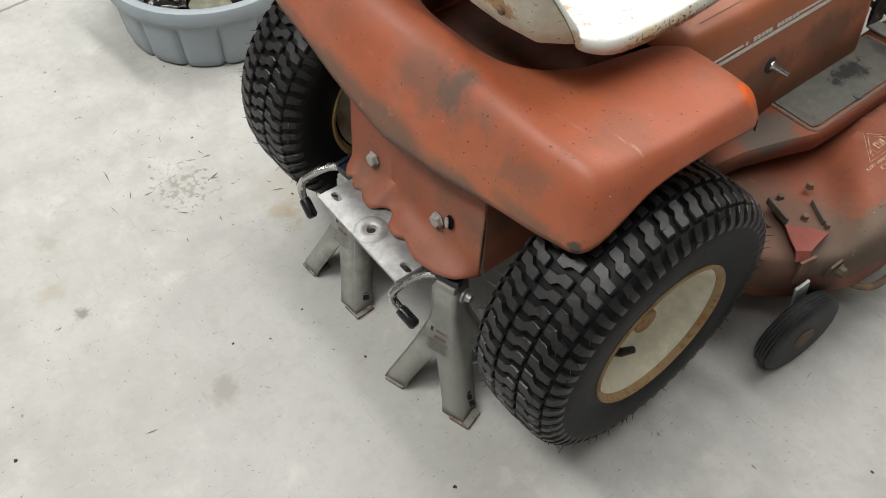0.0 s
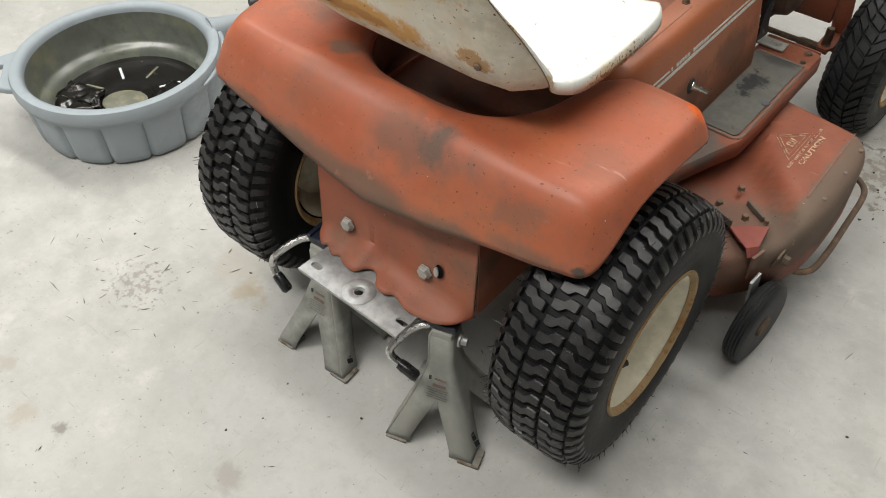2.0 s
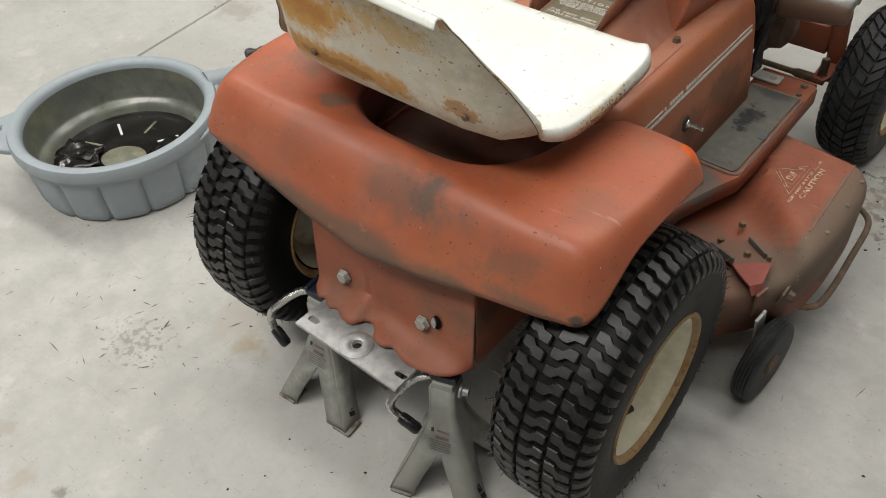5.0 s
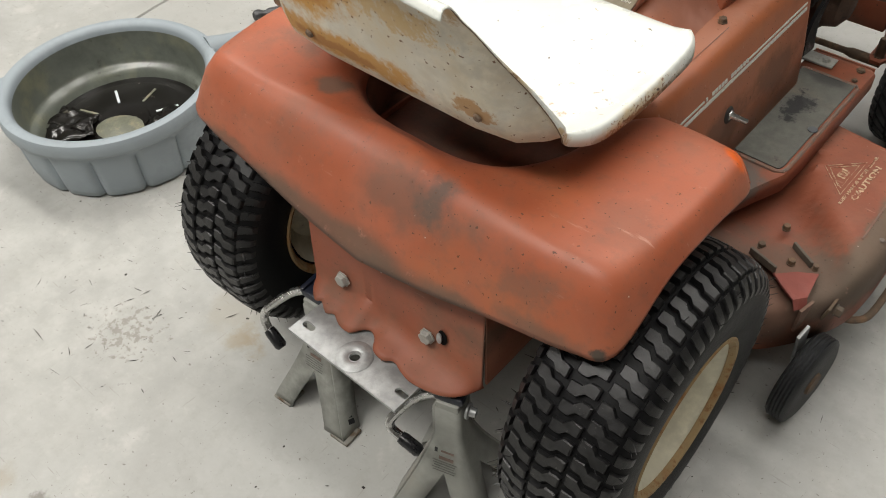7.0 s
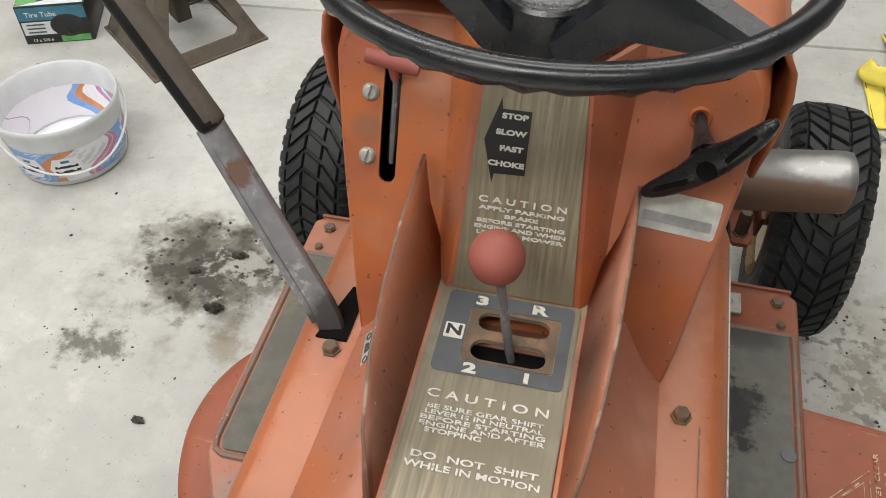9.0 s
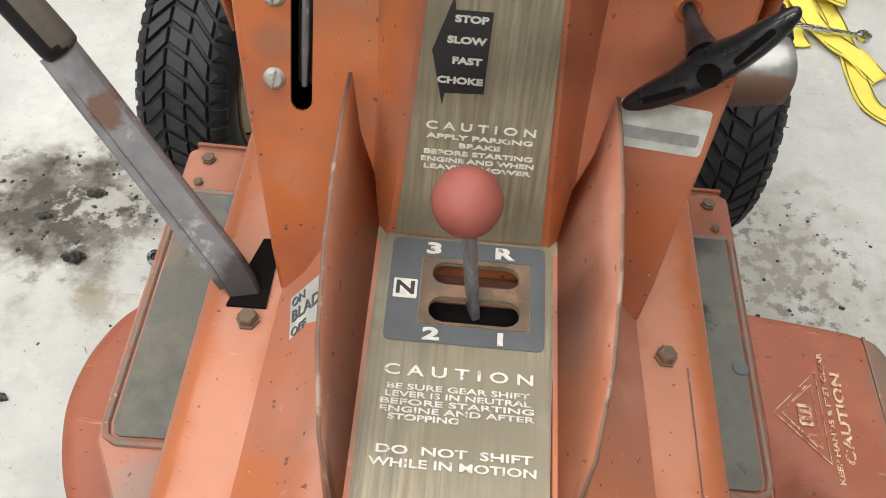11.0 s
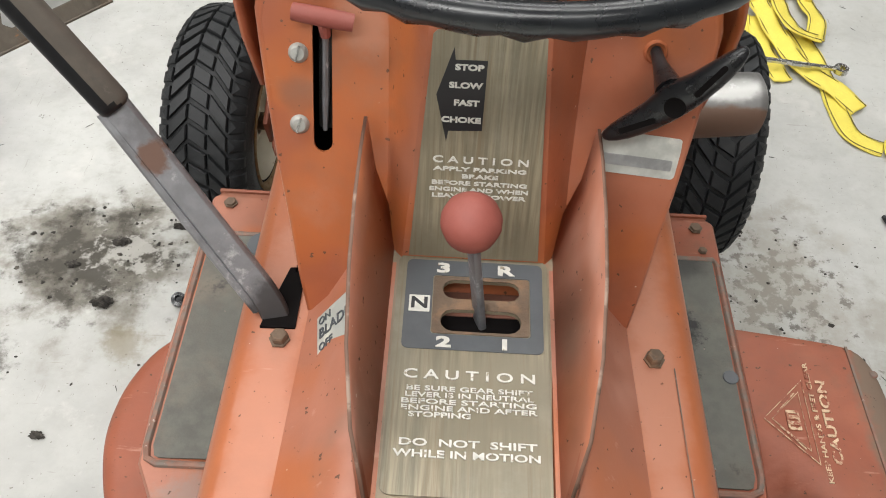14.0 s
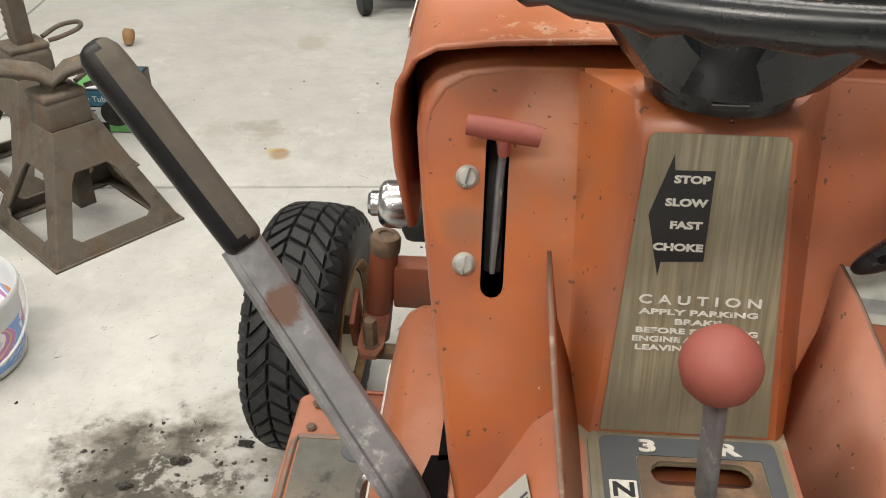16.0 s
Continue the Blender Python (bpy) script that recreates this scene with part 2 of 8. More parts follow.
BROWNISH = dict(SOFT, color=(0.20, 0.085, 0.05), scale=13, lo=0.56, hi=0.76, amount=0.5, rough=0.6)
paint_red = surface("faded_red_paint", RED, 0.42, grain=(50, 0.06), layers=(PINKISH, ORANGE, BROWNISH, *(dict(color=c, scale=20, detail=6, rg=0.65, lo=0.05, hi=0.7, at=p, reach=r, rag=1.7, amount=a, rough=0.65) for c, p, r, a in (
        ((0.17, 0.085, 0.05), (-0.125, 0.662, 0.668), (0.050, 0.05, 0.022), 0.55), ((0.20, 0.075, 0.035), (-0.112, 0.645, 0.596), (0.018, 0.04, 0.018), 0.6),
        ((0.42, 0.21, 0.14), (-0.075, 0.66, 0.640), (0.022, 0.05, 0.035), 0.55), ((0.18, 0.08, 0.045), (0.115, 0.65, 0.60), (0.030, 0.05, 0.05), 0.4), ((0.40, 0.19, 0.12), (-0.10, 0.64, 0.53), (0.03, 0.05, 0.03), 0.45))), dict(DUST, amount=0.35, detail=5), SCUFF, RUSTY, SPECK, CHIP), bump=(300, 0.06))
paint_hood = surface("sun_bleached_hood_paint", (0.36, 0.112, 0.055), 0.40, grain=(50, 0.06), layers=(PINKISH, ORANGE, BROWNISH,
    dict(SOFT, color=(0.52, 0.225, 0.135), scale=7, lo=0.05, hi=0.55, at=(0.0, 0.95, 0.715), reach=(0.34, 0.60, 0.065), rag=0.9, amount=0.9, rough=0.5),
    dict(color=(0.66, 0.50, 0.38), scale=110, rg=0.6, lo=0.36, hi=0.46, at=(-0.05, 0.685, 0.688), reach=(0.14, 0.030, 0.018), rag=2.2, pull=0.35, amount=0.4),
    dict(DUST, amount=0.35, detail=5), SCUFF, RUSTY, SPECK, CHIP), bump=(300, 0.06))
paint_fender = surface("worn_red_fender_paint", (0.34, 0.086, 0.037), 0.45, grain=(40, 0.04), layers=(
    dict(SOFT, color=(0.43, 0.145, 0.082), scale=8, lo=0.40, hi=0.80, amount=0.6, rough=0.5), dict(SOFT, color=(0.45, 0.115, 0.032), scale=6, lo=0.48, hi=0.76, amount=0.65, rough=0.35),
    *(dict(color=(0.13, 0.078, 0.052), scale=22, detail=6, rg=0.65, lo=0.05, hi=0.7, at=(x - 0.012, y, z), reach=(0.075, 0.035, 0.017), rough=0.8, amount=0.7, rag=1.5, pull=1.0) for x, y, z in ((-0.24, -0.004, 0.421), (-0.15, -0.012, 0.404), (0.05, -0.018, 0.388), (0.15, -0.012, 0.403), (0.25, -0.003, 0.424))),
    dict(color=(0.12, 0.072, 0.048), scale=10, detail=5, rg=0.55, lo=0.05, hi=0.75, at=(-0.06, -0.012, 0.388), reach=(0.36, 0.06, 0.042), rough=0.75, amount=0.85, rag=1.5, pull=1.3),
    dict(color=(0.085, 0.068, 0.055), scale=30, lo=0.10, hi=0.85, at=(0.075, 0.02, 0.485), reach=(0.045, 0.04, 0.06), rough=0.7, amount=0.85, rag=2.0),
    dict(color=(0.11, 0.075, 0.055), scale=18, rag=2.0, lo=0.1, hi=0.9, at=(0.03, 0.02, 0.47), reach=(0.12, 0.05, 0.06), rough=0.7, amount=0.55),
    dict(color=(0.11, 0.07, 0.05), scale=24, rag=2.0, lo=0.15, hi=0.8, at=(0.20, 0.012, 0.462), reach=(0.065, 0.04, 0.05), rough=0.7, amount=0.5),
    dict(color=(0.11, 0.07, 0.05), scale=18, rag=2.0, lo=0.15, hi=0.8, at=(0.255, 0.10, 0.50), reach=(0.06, 0.06, 0.045), rough=0.7, amount=0.28),
    dict(color=(0.10, 0.08, 0.06), scale=26, lo=0.1, hi=0.6, at=(-0.145, 0.09, 0.495), reach=(0.03, 0.03, 0.05), rough=0.7, amount=0.75, rag=1.8),
    dict(color=(0.13, 0.09, 0.065), scale=18, lo=0.2, hi=0.7, at=(-0.24, 0.16, 0.50), reach=(0.07, 0.09, 0.05), rough=0.7, amount=0.5, rag=1.8),
    dict(color=(0.60, 0.10, 0.01), scale=22, lo=0.3, hi=0.6, at=(0.290, 0.268, 0.497), reach=(0.034, 0.034, 0.03), rough=0.3, rag=1.2),
    dict(color=(0.06, 0.045, 0.035), scale=40, lo=0.3, hi=0.6, at=(0.297, 0.008, 0.43), reach=(0.014, 0.02, 0.022), rough=0.8, rag=1.6),
    dict(color=(0.13, 0.085, 0.06), scale=9, detail=5, lo=0.44, hi=0.85, amount=0.55, rough=0.7), dict(color=(0.19, 0.088, 0.058), scale=75, rg=0.72, lo=0.50, hi=0.70, amount=0.40, rough=0.65), dict(color=(0.52, 0.235, 0.16), scale=38, rg=0.75, lo=0.60, hi=0.72, amount=0.40, rough=0.55), dict(DUST, amount=0.4, scale=6, detail=6, lo=0.46, hi=0.85), dict(color=(0.10, 0.065, 0.05), scale=34, rg=0.7, lo=0.60, hi=0.74, amount=0.4, rough=0.7), SCUFF, dict(RUSTY, scale=120, lo=0.69, hi=0.73), SPECK, CHIP,
    dict(color=(0.70, 0.62, 0.55), scale=140, lo=0.35, hi=0.45, at=(0.021, -0.014, 0.44), reach=(0.0035, 0.01, 0.009), rag=1.2),
    dict(color=(0.70, 0.62, 0.55), scale=140, lo=0.35, hi=0.45, at=(0.081, -0.017, 0.438), reach=(0.0025, 0.01, 0.010), rag=1.2)), bump=(260, 0.06))
worn_edge = surface("worn_paint_edge", (0.17, 0.095, 0.065), 0.65, layers=(dict(color=(0.30, 0.21, 0.16), scale=40, lo=0.54, hi=0.66), dict(color=(0.10, 0.06, 0.04), scale=60, lo=0.60, hi=0.68)), bump=(200, 0.2))
tunnel_paint = surface("worn_orange_tunnel_paint", (0.36, 0.112, 0.044), 0.42, grain=(50, 0.06), layers=(
    dict(SOFT, color=(0.32, 0.095, 0.045), scale=9, lo=0.45, hi=0.7, amount=0.7),
    *(dict(color=(0.47, 0.235, 0.165), scale=16, detail=5, rg=0.6, lo=0.05, hi=0.6, at=(x, 0.50, 0.459), reach=(0.024, 0.30, 0.007), rag=1.6, pull=1.0, amount=0.5, rough=0.6) for x in (-0.128, 0.128)),
    *(dict(color=(0.13, 0.075, 0.05), scale=14, lo=0.1, hi=0.7, at=(x, y, z), reach=(0.02, 0.10, 0.05), rag=1.8, amount=0.7, rough=0.8) for x, y, z in ((0.178, 0.66, 0.34), (0.176, 0.50, 0.33))),
    dict(DUST, amount=0.35, detail=5), SCUFF, RUSTY, SPECK, CHIP), bump=(280, 0.07))
paint_deck = surface("dusty_red_deck_paint", (0.26, 0.072, 0.035), 0.55, grain=(40, 0.06), layers=(
    dict(SOFT, color=(0.34, 0.115, 0.062), scale=9, lo=0.45, hi=0.7, amount=0.6),
    dict(color=(0.14, 0.088, 0.060), scale=8, detail=5, lo=0.44, hi=0.72, amount=0.75, rough=0.9),
    dict(color=(0.125, 0.115, 0.10), scale=30, rg=0.7, lo=0.05, hi=0.5, at=(0.215, 0.495, 0.255), reach=(0.055, 0.065, 0.03), rag=1.3, amount=0.85, rough=0.85), dict(color=(0.14, 0.10, 0.075), scale=14, lo=0.1, hi=0.7, at=(0.33, 0.40, 0.19), reach=(0.2, 0.17, 0.1), rough=0.9, amount=0.75, rag=1.6),
    dict(color=(0.15, 0.115, 0.085), scale=20, lo=0.1, hi=0.4, at=(0.424, 0.60, 0.2), reach=(0.046, 0.26, 0.1), rough=0.9, amount=0.9, rag=0.9), dict(color=(0.135, 0.10, 0.075), scale=16, lo=0.1, hi=0.6, at=(0.385, 0.46, 0.18), reach=(0.06, 0.09, 0.06), rough=0.9, amount=0.85, rag=1.4), SCUFF, RUSTY, SPECK, CHIP), bump=(160, 0.15))
paint_pink = surface("sun_bleached_red_paint", (0.35, 0.137, 0.084), 0.5, grain=(50, 0.06), layers=(
    dict(ORANGE, scale=7, amount=0.65), dict(SOFT, color=(0.46, 0.23, 0.17), scale=12, lo=0.55, hi=0.72, amount=0.7, rough=0.6), BROWNISH, dict(color=(0.27, 0.205, 0.175), scale=30, rg=0.7, lo=0.1, hi=0.6, at=(-0.215, 0.50, 0.255), reach=(0.05, 0.06, 0.03), rag=1.5, amount=0.75, rough=0.8), dict(DUST, amount=0.45, detail=5), SCUFF, RUSTY, SPECK, CHIP), bump=(260, 0.06))
grip_grey = surface("grey_grip_mat", (0.115, 0.115, 0.10), 0.75, layers=(
    dict(color=(0.20, 0.16, 0.12), scale=10, lo=0.45, hi=0.75, amount=0.6), dict(color=(0.085, 0.060, 0.042), scale=6, lo=0.50, hi=0.74, amount=0.75), dict(color=(0.022, 0.022, 0.022), scale=30, rg=0.75, lo=0.30, hi=0.62, at=(0.212, 0.70, 0.264), reach=(0.032, 0.07, 0.05), rag=2.6), dict(color=(0.045, 0.044, 0.042), scale=20, lo=0.2, hi=0.7, at=(0.215, 0.79, 0.264), reach=(0.06, 0.03, 0.03), rag=1.2, amount=0.8), dict(color=(0.035, 0.035, 0.035), scale=24, lo=0.60, hi=0.72), dict(CHIP, color=(0.4, 0.3, 0.25))), bump=(500, 0.3))
seat_white = surface("chipped_white_enamel", (0.70, 0.725, 0.68), 0.26, grain=(14, 0.03), layers=(
    dict(color=(0.60, 0.58, 0.49), scale=9, lo=0.48, hi=0.8, amount=0.6),
    dict(color=(0.38, 0.225, 0.085), scale=80, rg=0.75, lo=0.22, hi=0.75, at=(-0.105, 0.150, 0.54), reach=(0.095, 0.065, 0.2), rough=0.6, amount=0.85, rag=3.2),
    dict(color=(0.27, 0.21, 0.16), scale=34, rg=0.7, lo=0.16, hi=0.85, at=(-0.138, 0.152, 0.54), reach=(0.052, 0.043, 0.2), rough=0.85, amount=0.92, rag=1.9),
    dict(color=(0.38, 0.225, 0.085), scale=90, rg=0.75, lo=0.22, hi=0.75, at=(-0.02, 0.132, 0.54), reach=(0.13, 0.046, 0.2), rough=0.6, amount=0.85, rag=3.2),
    dict(color=(0.24, 0.155, 0.10), scale=50, rg=0.75, lo=0.22, hi=0.80, at=(-0.055, 0.135, 0.54), reach=(0.055, 0.034, 0.2), rough=0.85, amount=0.9, rag=2.2),
    dict(color=(0.22, 0.13, 0.075), scale=60, rg=0.75, lo=0.25, hi=0.80, at=(0.02, 0.124, 0.54), reach=(0.065, 0.020, 0.2), rough=0.85, amount=0.85, rag=2.4),
    dict(color=(0.34, 0.20, 0.09), scale=70, rg=0.75, lo=0.35, hi=0.6, at=(0.10, 0.15, 0.54), reach=(0.06, 0.045, 0.2), rough=0.8, amount=0.8, rag=2.6, pull=0.7),
    dict(color=(0.12, 0.060, 0.033), scale=95, rg=0.7, lo=0.30, hi=0.5, at=(-0.220, 0.178, 0.56), reach=(0.019, 0.018, 0.06), rough=0.9, amount=0.95, rag=2.4),
    dict(color=(0.12, 0.060, 0.033), scale=95, rg=0.7, lo=0.30, hi=0.5, at=(-0.214, 0.228, 0.56), reach=(0.016, 0.015, 0.06), rough=0.9, amount=0.95, rag=2.4),
    dict(color=(0.26, 0.15, 0.08), scale=120, rg=0.6, lo=0.50, hi=0.6, at=(-0.195, 0.30, 0.56), reach=(0.06, 0.055, 0.06), rough=0.85, amount=0.9, rag=2.3, pull=0.5),
    dict(color=(0.46, 0.30, 0.12), scale=40, lo=0.25, hi=0.75, at=(-0.0085, 0.189, 0.546), reach=(0.026, 0.026, 0.05), rough=0.7, amount=0.85, rag=0.9),
    dict(color=(0.60, 0.47, 0.25), scale=40, lo=0.25, hi=0.75, at=(0.193, 0.22, 0.545), reach=(0.016, 0.17, 0.03), amount=0.85, rag=1.2, pull=0.8),
    dict(color=(0.60, 0.47, 0.25), scale=40, lo=0.25, hi=0.75, at=(-0.03, 0.020, 0.738), reach=(0.22, 0.025, 0.016), amount=0.9, rag=1.2, pull=0.8),
    dict(color=(0.60, 0.47, 0.25), scale=40, lo=0.25, hi=0.75, at=(0.155, 0.05, 0.66), reach=(0.022, 0.05, 0.09), amount=0.8, rag=1.2, pull=0.8),
    dict(color=(0.20, 0.10, 0.04), scale=210, lo=0.42, hi=0.52, at=(0.193, 0.22, 0.543), reach=(0.014, 0.17, 0.03), rough=0.85, amount=0.95, rag=2.2, pull=0.5),
    dict(color=(0.22, 0.11, 0.045), scale=200, lo=0.42, hi=0.52, at=(0.0, 0.360, 0.540), reach=(0.24, 0.010, 0.02), rough=0.85, amount=0.95, rag=2.2, pull=0.5),
    dict(color=(0.20, 0.10, 0.045), scale=210, lo=0.44, hi=0.54, at=(-0.03, 0.020, 0.738), reach=(0.22, 0.02, 0.012), rough=0.85, amount=0.95, rag=2.2, pull=0.5),
    dict(color=(0.22, 0.12, 0.06), scale=210, lo=0.44, hi=0.54, at=(0.155, 0.05, 0.66), reach=(0.022, 0.05, 0.09), rough=0.85, amount=0.9, rag=2.2, pull=0.5),
    dict(color=(0.30, 0.19, 0.085), scale=110, rg=0.7, lo=0.34, hi=0.55, at=(0.192, 0.20, 0.541), reach=(0.010, 0.19, 0.010), rough=0.8, amount=0.9, rag=2.0, pull=0.7),
    dict(color=(0.50, 0.37, 0.18), scale=60, rg=0.7, lo=0.30, hi=0.6, at=(0.185, 0.085, 0.59), reach=(0.012, 0.04, 0.035), rough=0.7, amount=0.85, rag=1.8, pull=0.7),
    dict(color=(0.33, 0.26, 0.17), scale=62, rg=0.5, detail=3, lo=0.695, hi=0.73, rough=0.8, amount=0.9, dist=1.5), dict(color=(0.10, 0.08, 0.06), scale=105, rg=0.5, detail=3, lo=0.725, hi=0.745, rough=0.8)), coat=0.3, bump=(30, 0.05))
seat_back_paint = surface("rust_streaked_white_enamel", (0.62, 0.59, 0.50), 0.42, layers=(
    dict(color=(0.55, 0.44, 0.26), scale=12, lo=0.40, hi=0.72, amount=0.6),
    dict(color=(0.50, 0.26, 0.050), scale=16, rg=0.75, lo=0.08, hi=0.55, at=(-0.13, 0.05, 0.672), reach=(0.13, 0.07, 0.060), rough=0.75, amount=0.95, rag=1.9),
    dict(color=(0.42, 0.19, 0.05), scale=26, rg=0.75, lo=0.30, hi=0.7, at=(-0.11, 0.05, 0.668), reach=(0.085, 0.07, 0.035), rough=0.8, amount=0.9, rag=2.0),
    dict(color=(0.46, 0.235, 0.055), scale=22, rg=0.75, lo=0.14, hi=0.55, at=(-0.08, 0.05, 0.598), reach=(0.17, 0.06, 0.030), rough=0.75, amount=0.95, rag=2.0),
    dict(color=(0.33, 0.15, 0.045), scale=40, rg=0.75, lo=0.30, hi=0.6, at=(-0.09, 0.06, 0.596), reach=(0.11, 0.06, 0.013), rough=0.8, amount=0.9, rag=2.0),
    dict(color=(0.47, 0.29, 0.09), scale=60, rg=0.8, lo=0.28, hi=0.6, at=(0.03, 0.05, 0.69), reach=(0.12, 0.07, 0.04), rough=0.75, amount=0.7, rag=2.2),
    dict(color=(0.38, 0.20, 0.07), scale=40, rg=0.75, lo=0.25, hi=0.5, at=(0.105, 0.06, 0.604), reach=(0.035, 0.05, 0.024), rough=0.8, amount=0.85, rag=2.0),
    dict(color=(0.42, 0.26, 0.10), scale=50, rg=0.75, lo=0.2, hi=0.6, at=(-0.02, 0.02, 0.725), reach=(0.24, 0.04, 0.02), rough=0.8, amount=0.8, rag=2.2),
    dict(color=(0.14, 0.07, 0.035), scale=170, rg=0.5, detail=3, lo=0.67, hi=0.71, rough=0.8), dict(color=(0.45, 0.29, 0.12), scale=30, lo=0.60, hi=0.72, amount=0.6)), bump=(60, 0.08))
# dark base is the shade in the seat holes, ochre edge is rust
seat_recess = surface("shaded_rusty_recess", (0.105, 0.078, 0.055), 0.8, layers=(
    dict(color=(0.50, 0.34, 0.12), scale=60, lo=0.2, hi=0.7, at=(-0.0085, 0.201, 0.546), reach=(0.014, 0.006, 0.02), rag=0.8, amount=0.9), dict(color=(0.13, 0.10, 0.075), scale=90, lo=0.5, hi=0.75, amount=0.6)), bump=(200, 0.2))
seat_edge = surface("rusted_enamel_edge", (0.14, 0.085, 0.048), 0.7, layers=(
    dict(color=(0.52, 0.44, 0.31), scale=45, lo=0.56, hi=0.64, rough=0.5), dict(color=(0.09, 0.05, 0.03), scale=110, lo=0.60, hi=0.66, rough=0.9)), bump=(200, 0.3))
tread_rubber = surface("worn_turf_tread_rubber", (0.0125, 0.0125, 0.013), 0.42, grain=(90, 0.35), layers=(
    dict(color=(0.032, 0.031, 0.030), scale=70, lo=0.52, hi=0.76, rough=0.45, amount=0.7), dict(color=(0.15, 0.145, 0.135), scale=150, rg=0.6, lo=0.66, hi=0.72, rough=0.7, amount=0.8),
    dict(color=(0.40, 0.39, 0.36), scale=46, rg=0.7, detail=5, lo=0.735, hi=0.75, rough=0.8, amount=0.8)), spec=0.5, bump=(160, 0.35))
rubber = surface("black_tyre_rubber", (0.0055, 0.0056, 0.0062), 0.48, grain=(90, 0.3), layers=(
    dict(color=(0.05, 0.047, 0.044), scale=40, lo=0.62, hi=0.80, rough=0.75, amount=0.6), dict(color=(0.22, 0.21, 0.19), scale=120, lo=0.715, hi=0.74, rough=0.8)), spec=0.18, bump=(300, 0.2))
rubber_grey = surface("dusty_tyre_rubber", (0.024, 0.0255, 0.027), 0.52, grain=(60, 0.3), layers=(
    dict(color=(0.075, 0.07, 0.063), scale=16, lo=0.55, hi=0.8, rough=0.85, amount=0.5),), spec=0.3, bump=(250, 0.25))
rim_cream = surface("cream_rim_paint", (0.72, 0.68, 0.53), 0.5, layers=(
    dict(color=(0.42, 0.35, 0.24), scale=12, lo=0.5, hi=0.75, amount=0.6), dict(color=(0.22, 0.11, 0.05), scale=45, lo=0.66, hi=0.72, rough=0.9)), bump=(120, 0.1))
# red paint with some grime, darkened to carry the shade of recesses
shaded_red = surface("shade_darkened_grimy_red", (0.15, 0.060, 0.038), 0.8, layers=(dict(color=(0.21, 0.085, 0.048), scale=14, lo=0.5, hi=0.8, amount=0.7), dict(color=(0.075, 0.048, 0.034), scale=20, lo=0.48, hi=0.7, amount=0.8)), bump=(120, 0.4))
rim_rust = surface("rusted_rim_flange", (0.37, 0.255, 0.125), 0.7, layers=(
    dict(color=(0.27, 0.115, 0.035), scale=30, lo=0.45, hi=0.65, rough=0.9, amount=0.85), dict(color=(0.22, 0.11, 0.045), scale=120, lo=0.52, hi=0.68, rough=0.9, amount=0.8), dict(color=(0.09, 0.05, 0.03), scale=170, lo=0.64, hi=0.70, rough=0.9)), bump=(220, 0.3))
zinc_dull = surface("dull_zinc_bolt", (0.40, 0.40, 0.37), 0.5, metal=0.35, layers=(dict(color=(0.22, 0.20, 0.17), scale=90, lo=0.5, hi=0.7, amount=0.6),), bump=(200, 0.15))
tray_brown = surface("grimy_tray_metal", (0.25, 0.20, 0.135), 0.55, layers=(dict(color=(0.16, 0.12, 0.08), scale=26, lo=0.45, hi=0.7, amount=0.7), dict(color=(0.34, 0.13, 0.07), scale=34, lo=0.60, hi=0.72, amount=0.6)), bump=(160, 0.15))
bead_grime = surface("scuffed_step_bead", (0.23, 0.12, 0.085), 0.7, layers=(dict(color=(0.15, 0.13, 0.11), scale=70, lo=0.42, hi=0.6, amount=0.85), dict(color=(0.40, 0.34, 0.29), scale=130, lo=0.64, hi=0.70)), bump=(200, 0.3))
steel_grey = surface("galvanised_steel", (0.42, 0.43, 0.43), 0.48, metal=0.75, layers=(
    dict(color=(0.25, 0.25, 0.24), scale=18, lo=0.5, hi=0.7, amount=0.6, rough=0.65), dict(color=(0.55, 0.55, 0.54), scale=40, lo=0.62, hi=0.7, amount=0.5)), bump=(180, 0.15))
stand_grey = surface("grey_stand_paint", (0.27, 0.275, 0.25), 0.45, layers=(
    dict(color=(0.30, 0.27, 0.22), scale=10, lo=0.5, hi=0.75, amount=0.5), dict(color=(0.10, 0.08, 0.06), scale=80, lo=0.69, hi=0.73, rough=0.8)), bump=(120, 0.06))
worn_pad = surface("scuffed_foot_pad", (0.24, 0.23, 0.20), 0.55, layers=(dict(color=(0.12, 0.085, 0.055), scale=60, lo=0.45, hi=0.62, rough=0.9),), bump=(160, 0.3))
stand_label = surface("faded_brown_print", (0.20, 0.135, 0.11), 0.6, grain=(300, 0.3), bump=None)
stand_print = surface("faded_grey_print", (0.17, 0.17, 0.155), 0.6, grain=(300, 0.3), bump=None)
navy = surface("navy_blue_casting", (0.008, 0.011, 0.022), 0.35, bump=(150, 0.2))
black_plastic = surface("black_plastic", (0.010, 0.0105, 0.012), 0.27, grain=(80, 0.2), layers=(
    dict(color=(0.032, 0.034, 0.037), scale=12, lo=0.52, hi=0.75, rough=0.55, amount=0.6),), bump=(350, 0.06))
shroud_black = surface("smooth_black_shroud", (0.010, 0.0115, 0.0135), 0.27, grain=(60, 0.12), layers=(dict(color=(0.034, 0.036, 0.040), scale=30, lo=0.55, hi=0.9, rough=0.45, amount=0.5),), bump=(150, 0.03))
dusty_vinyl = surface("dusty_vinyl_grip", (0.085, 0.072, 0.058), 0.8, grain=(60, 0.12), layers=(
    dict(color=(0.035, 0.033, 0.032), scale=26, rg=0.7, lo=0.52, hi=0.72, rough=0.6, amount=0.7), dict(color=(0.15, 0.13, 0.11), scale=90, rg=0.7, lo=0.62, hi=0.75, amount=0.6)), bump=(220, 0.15))
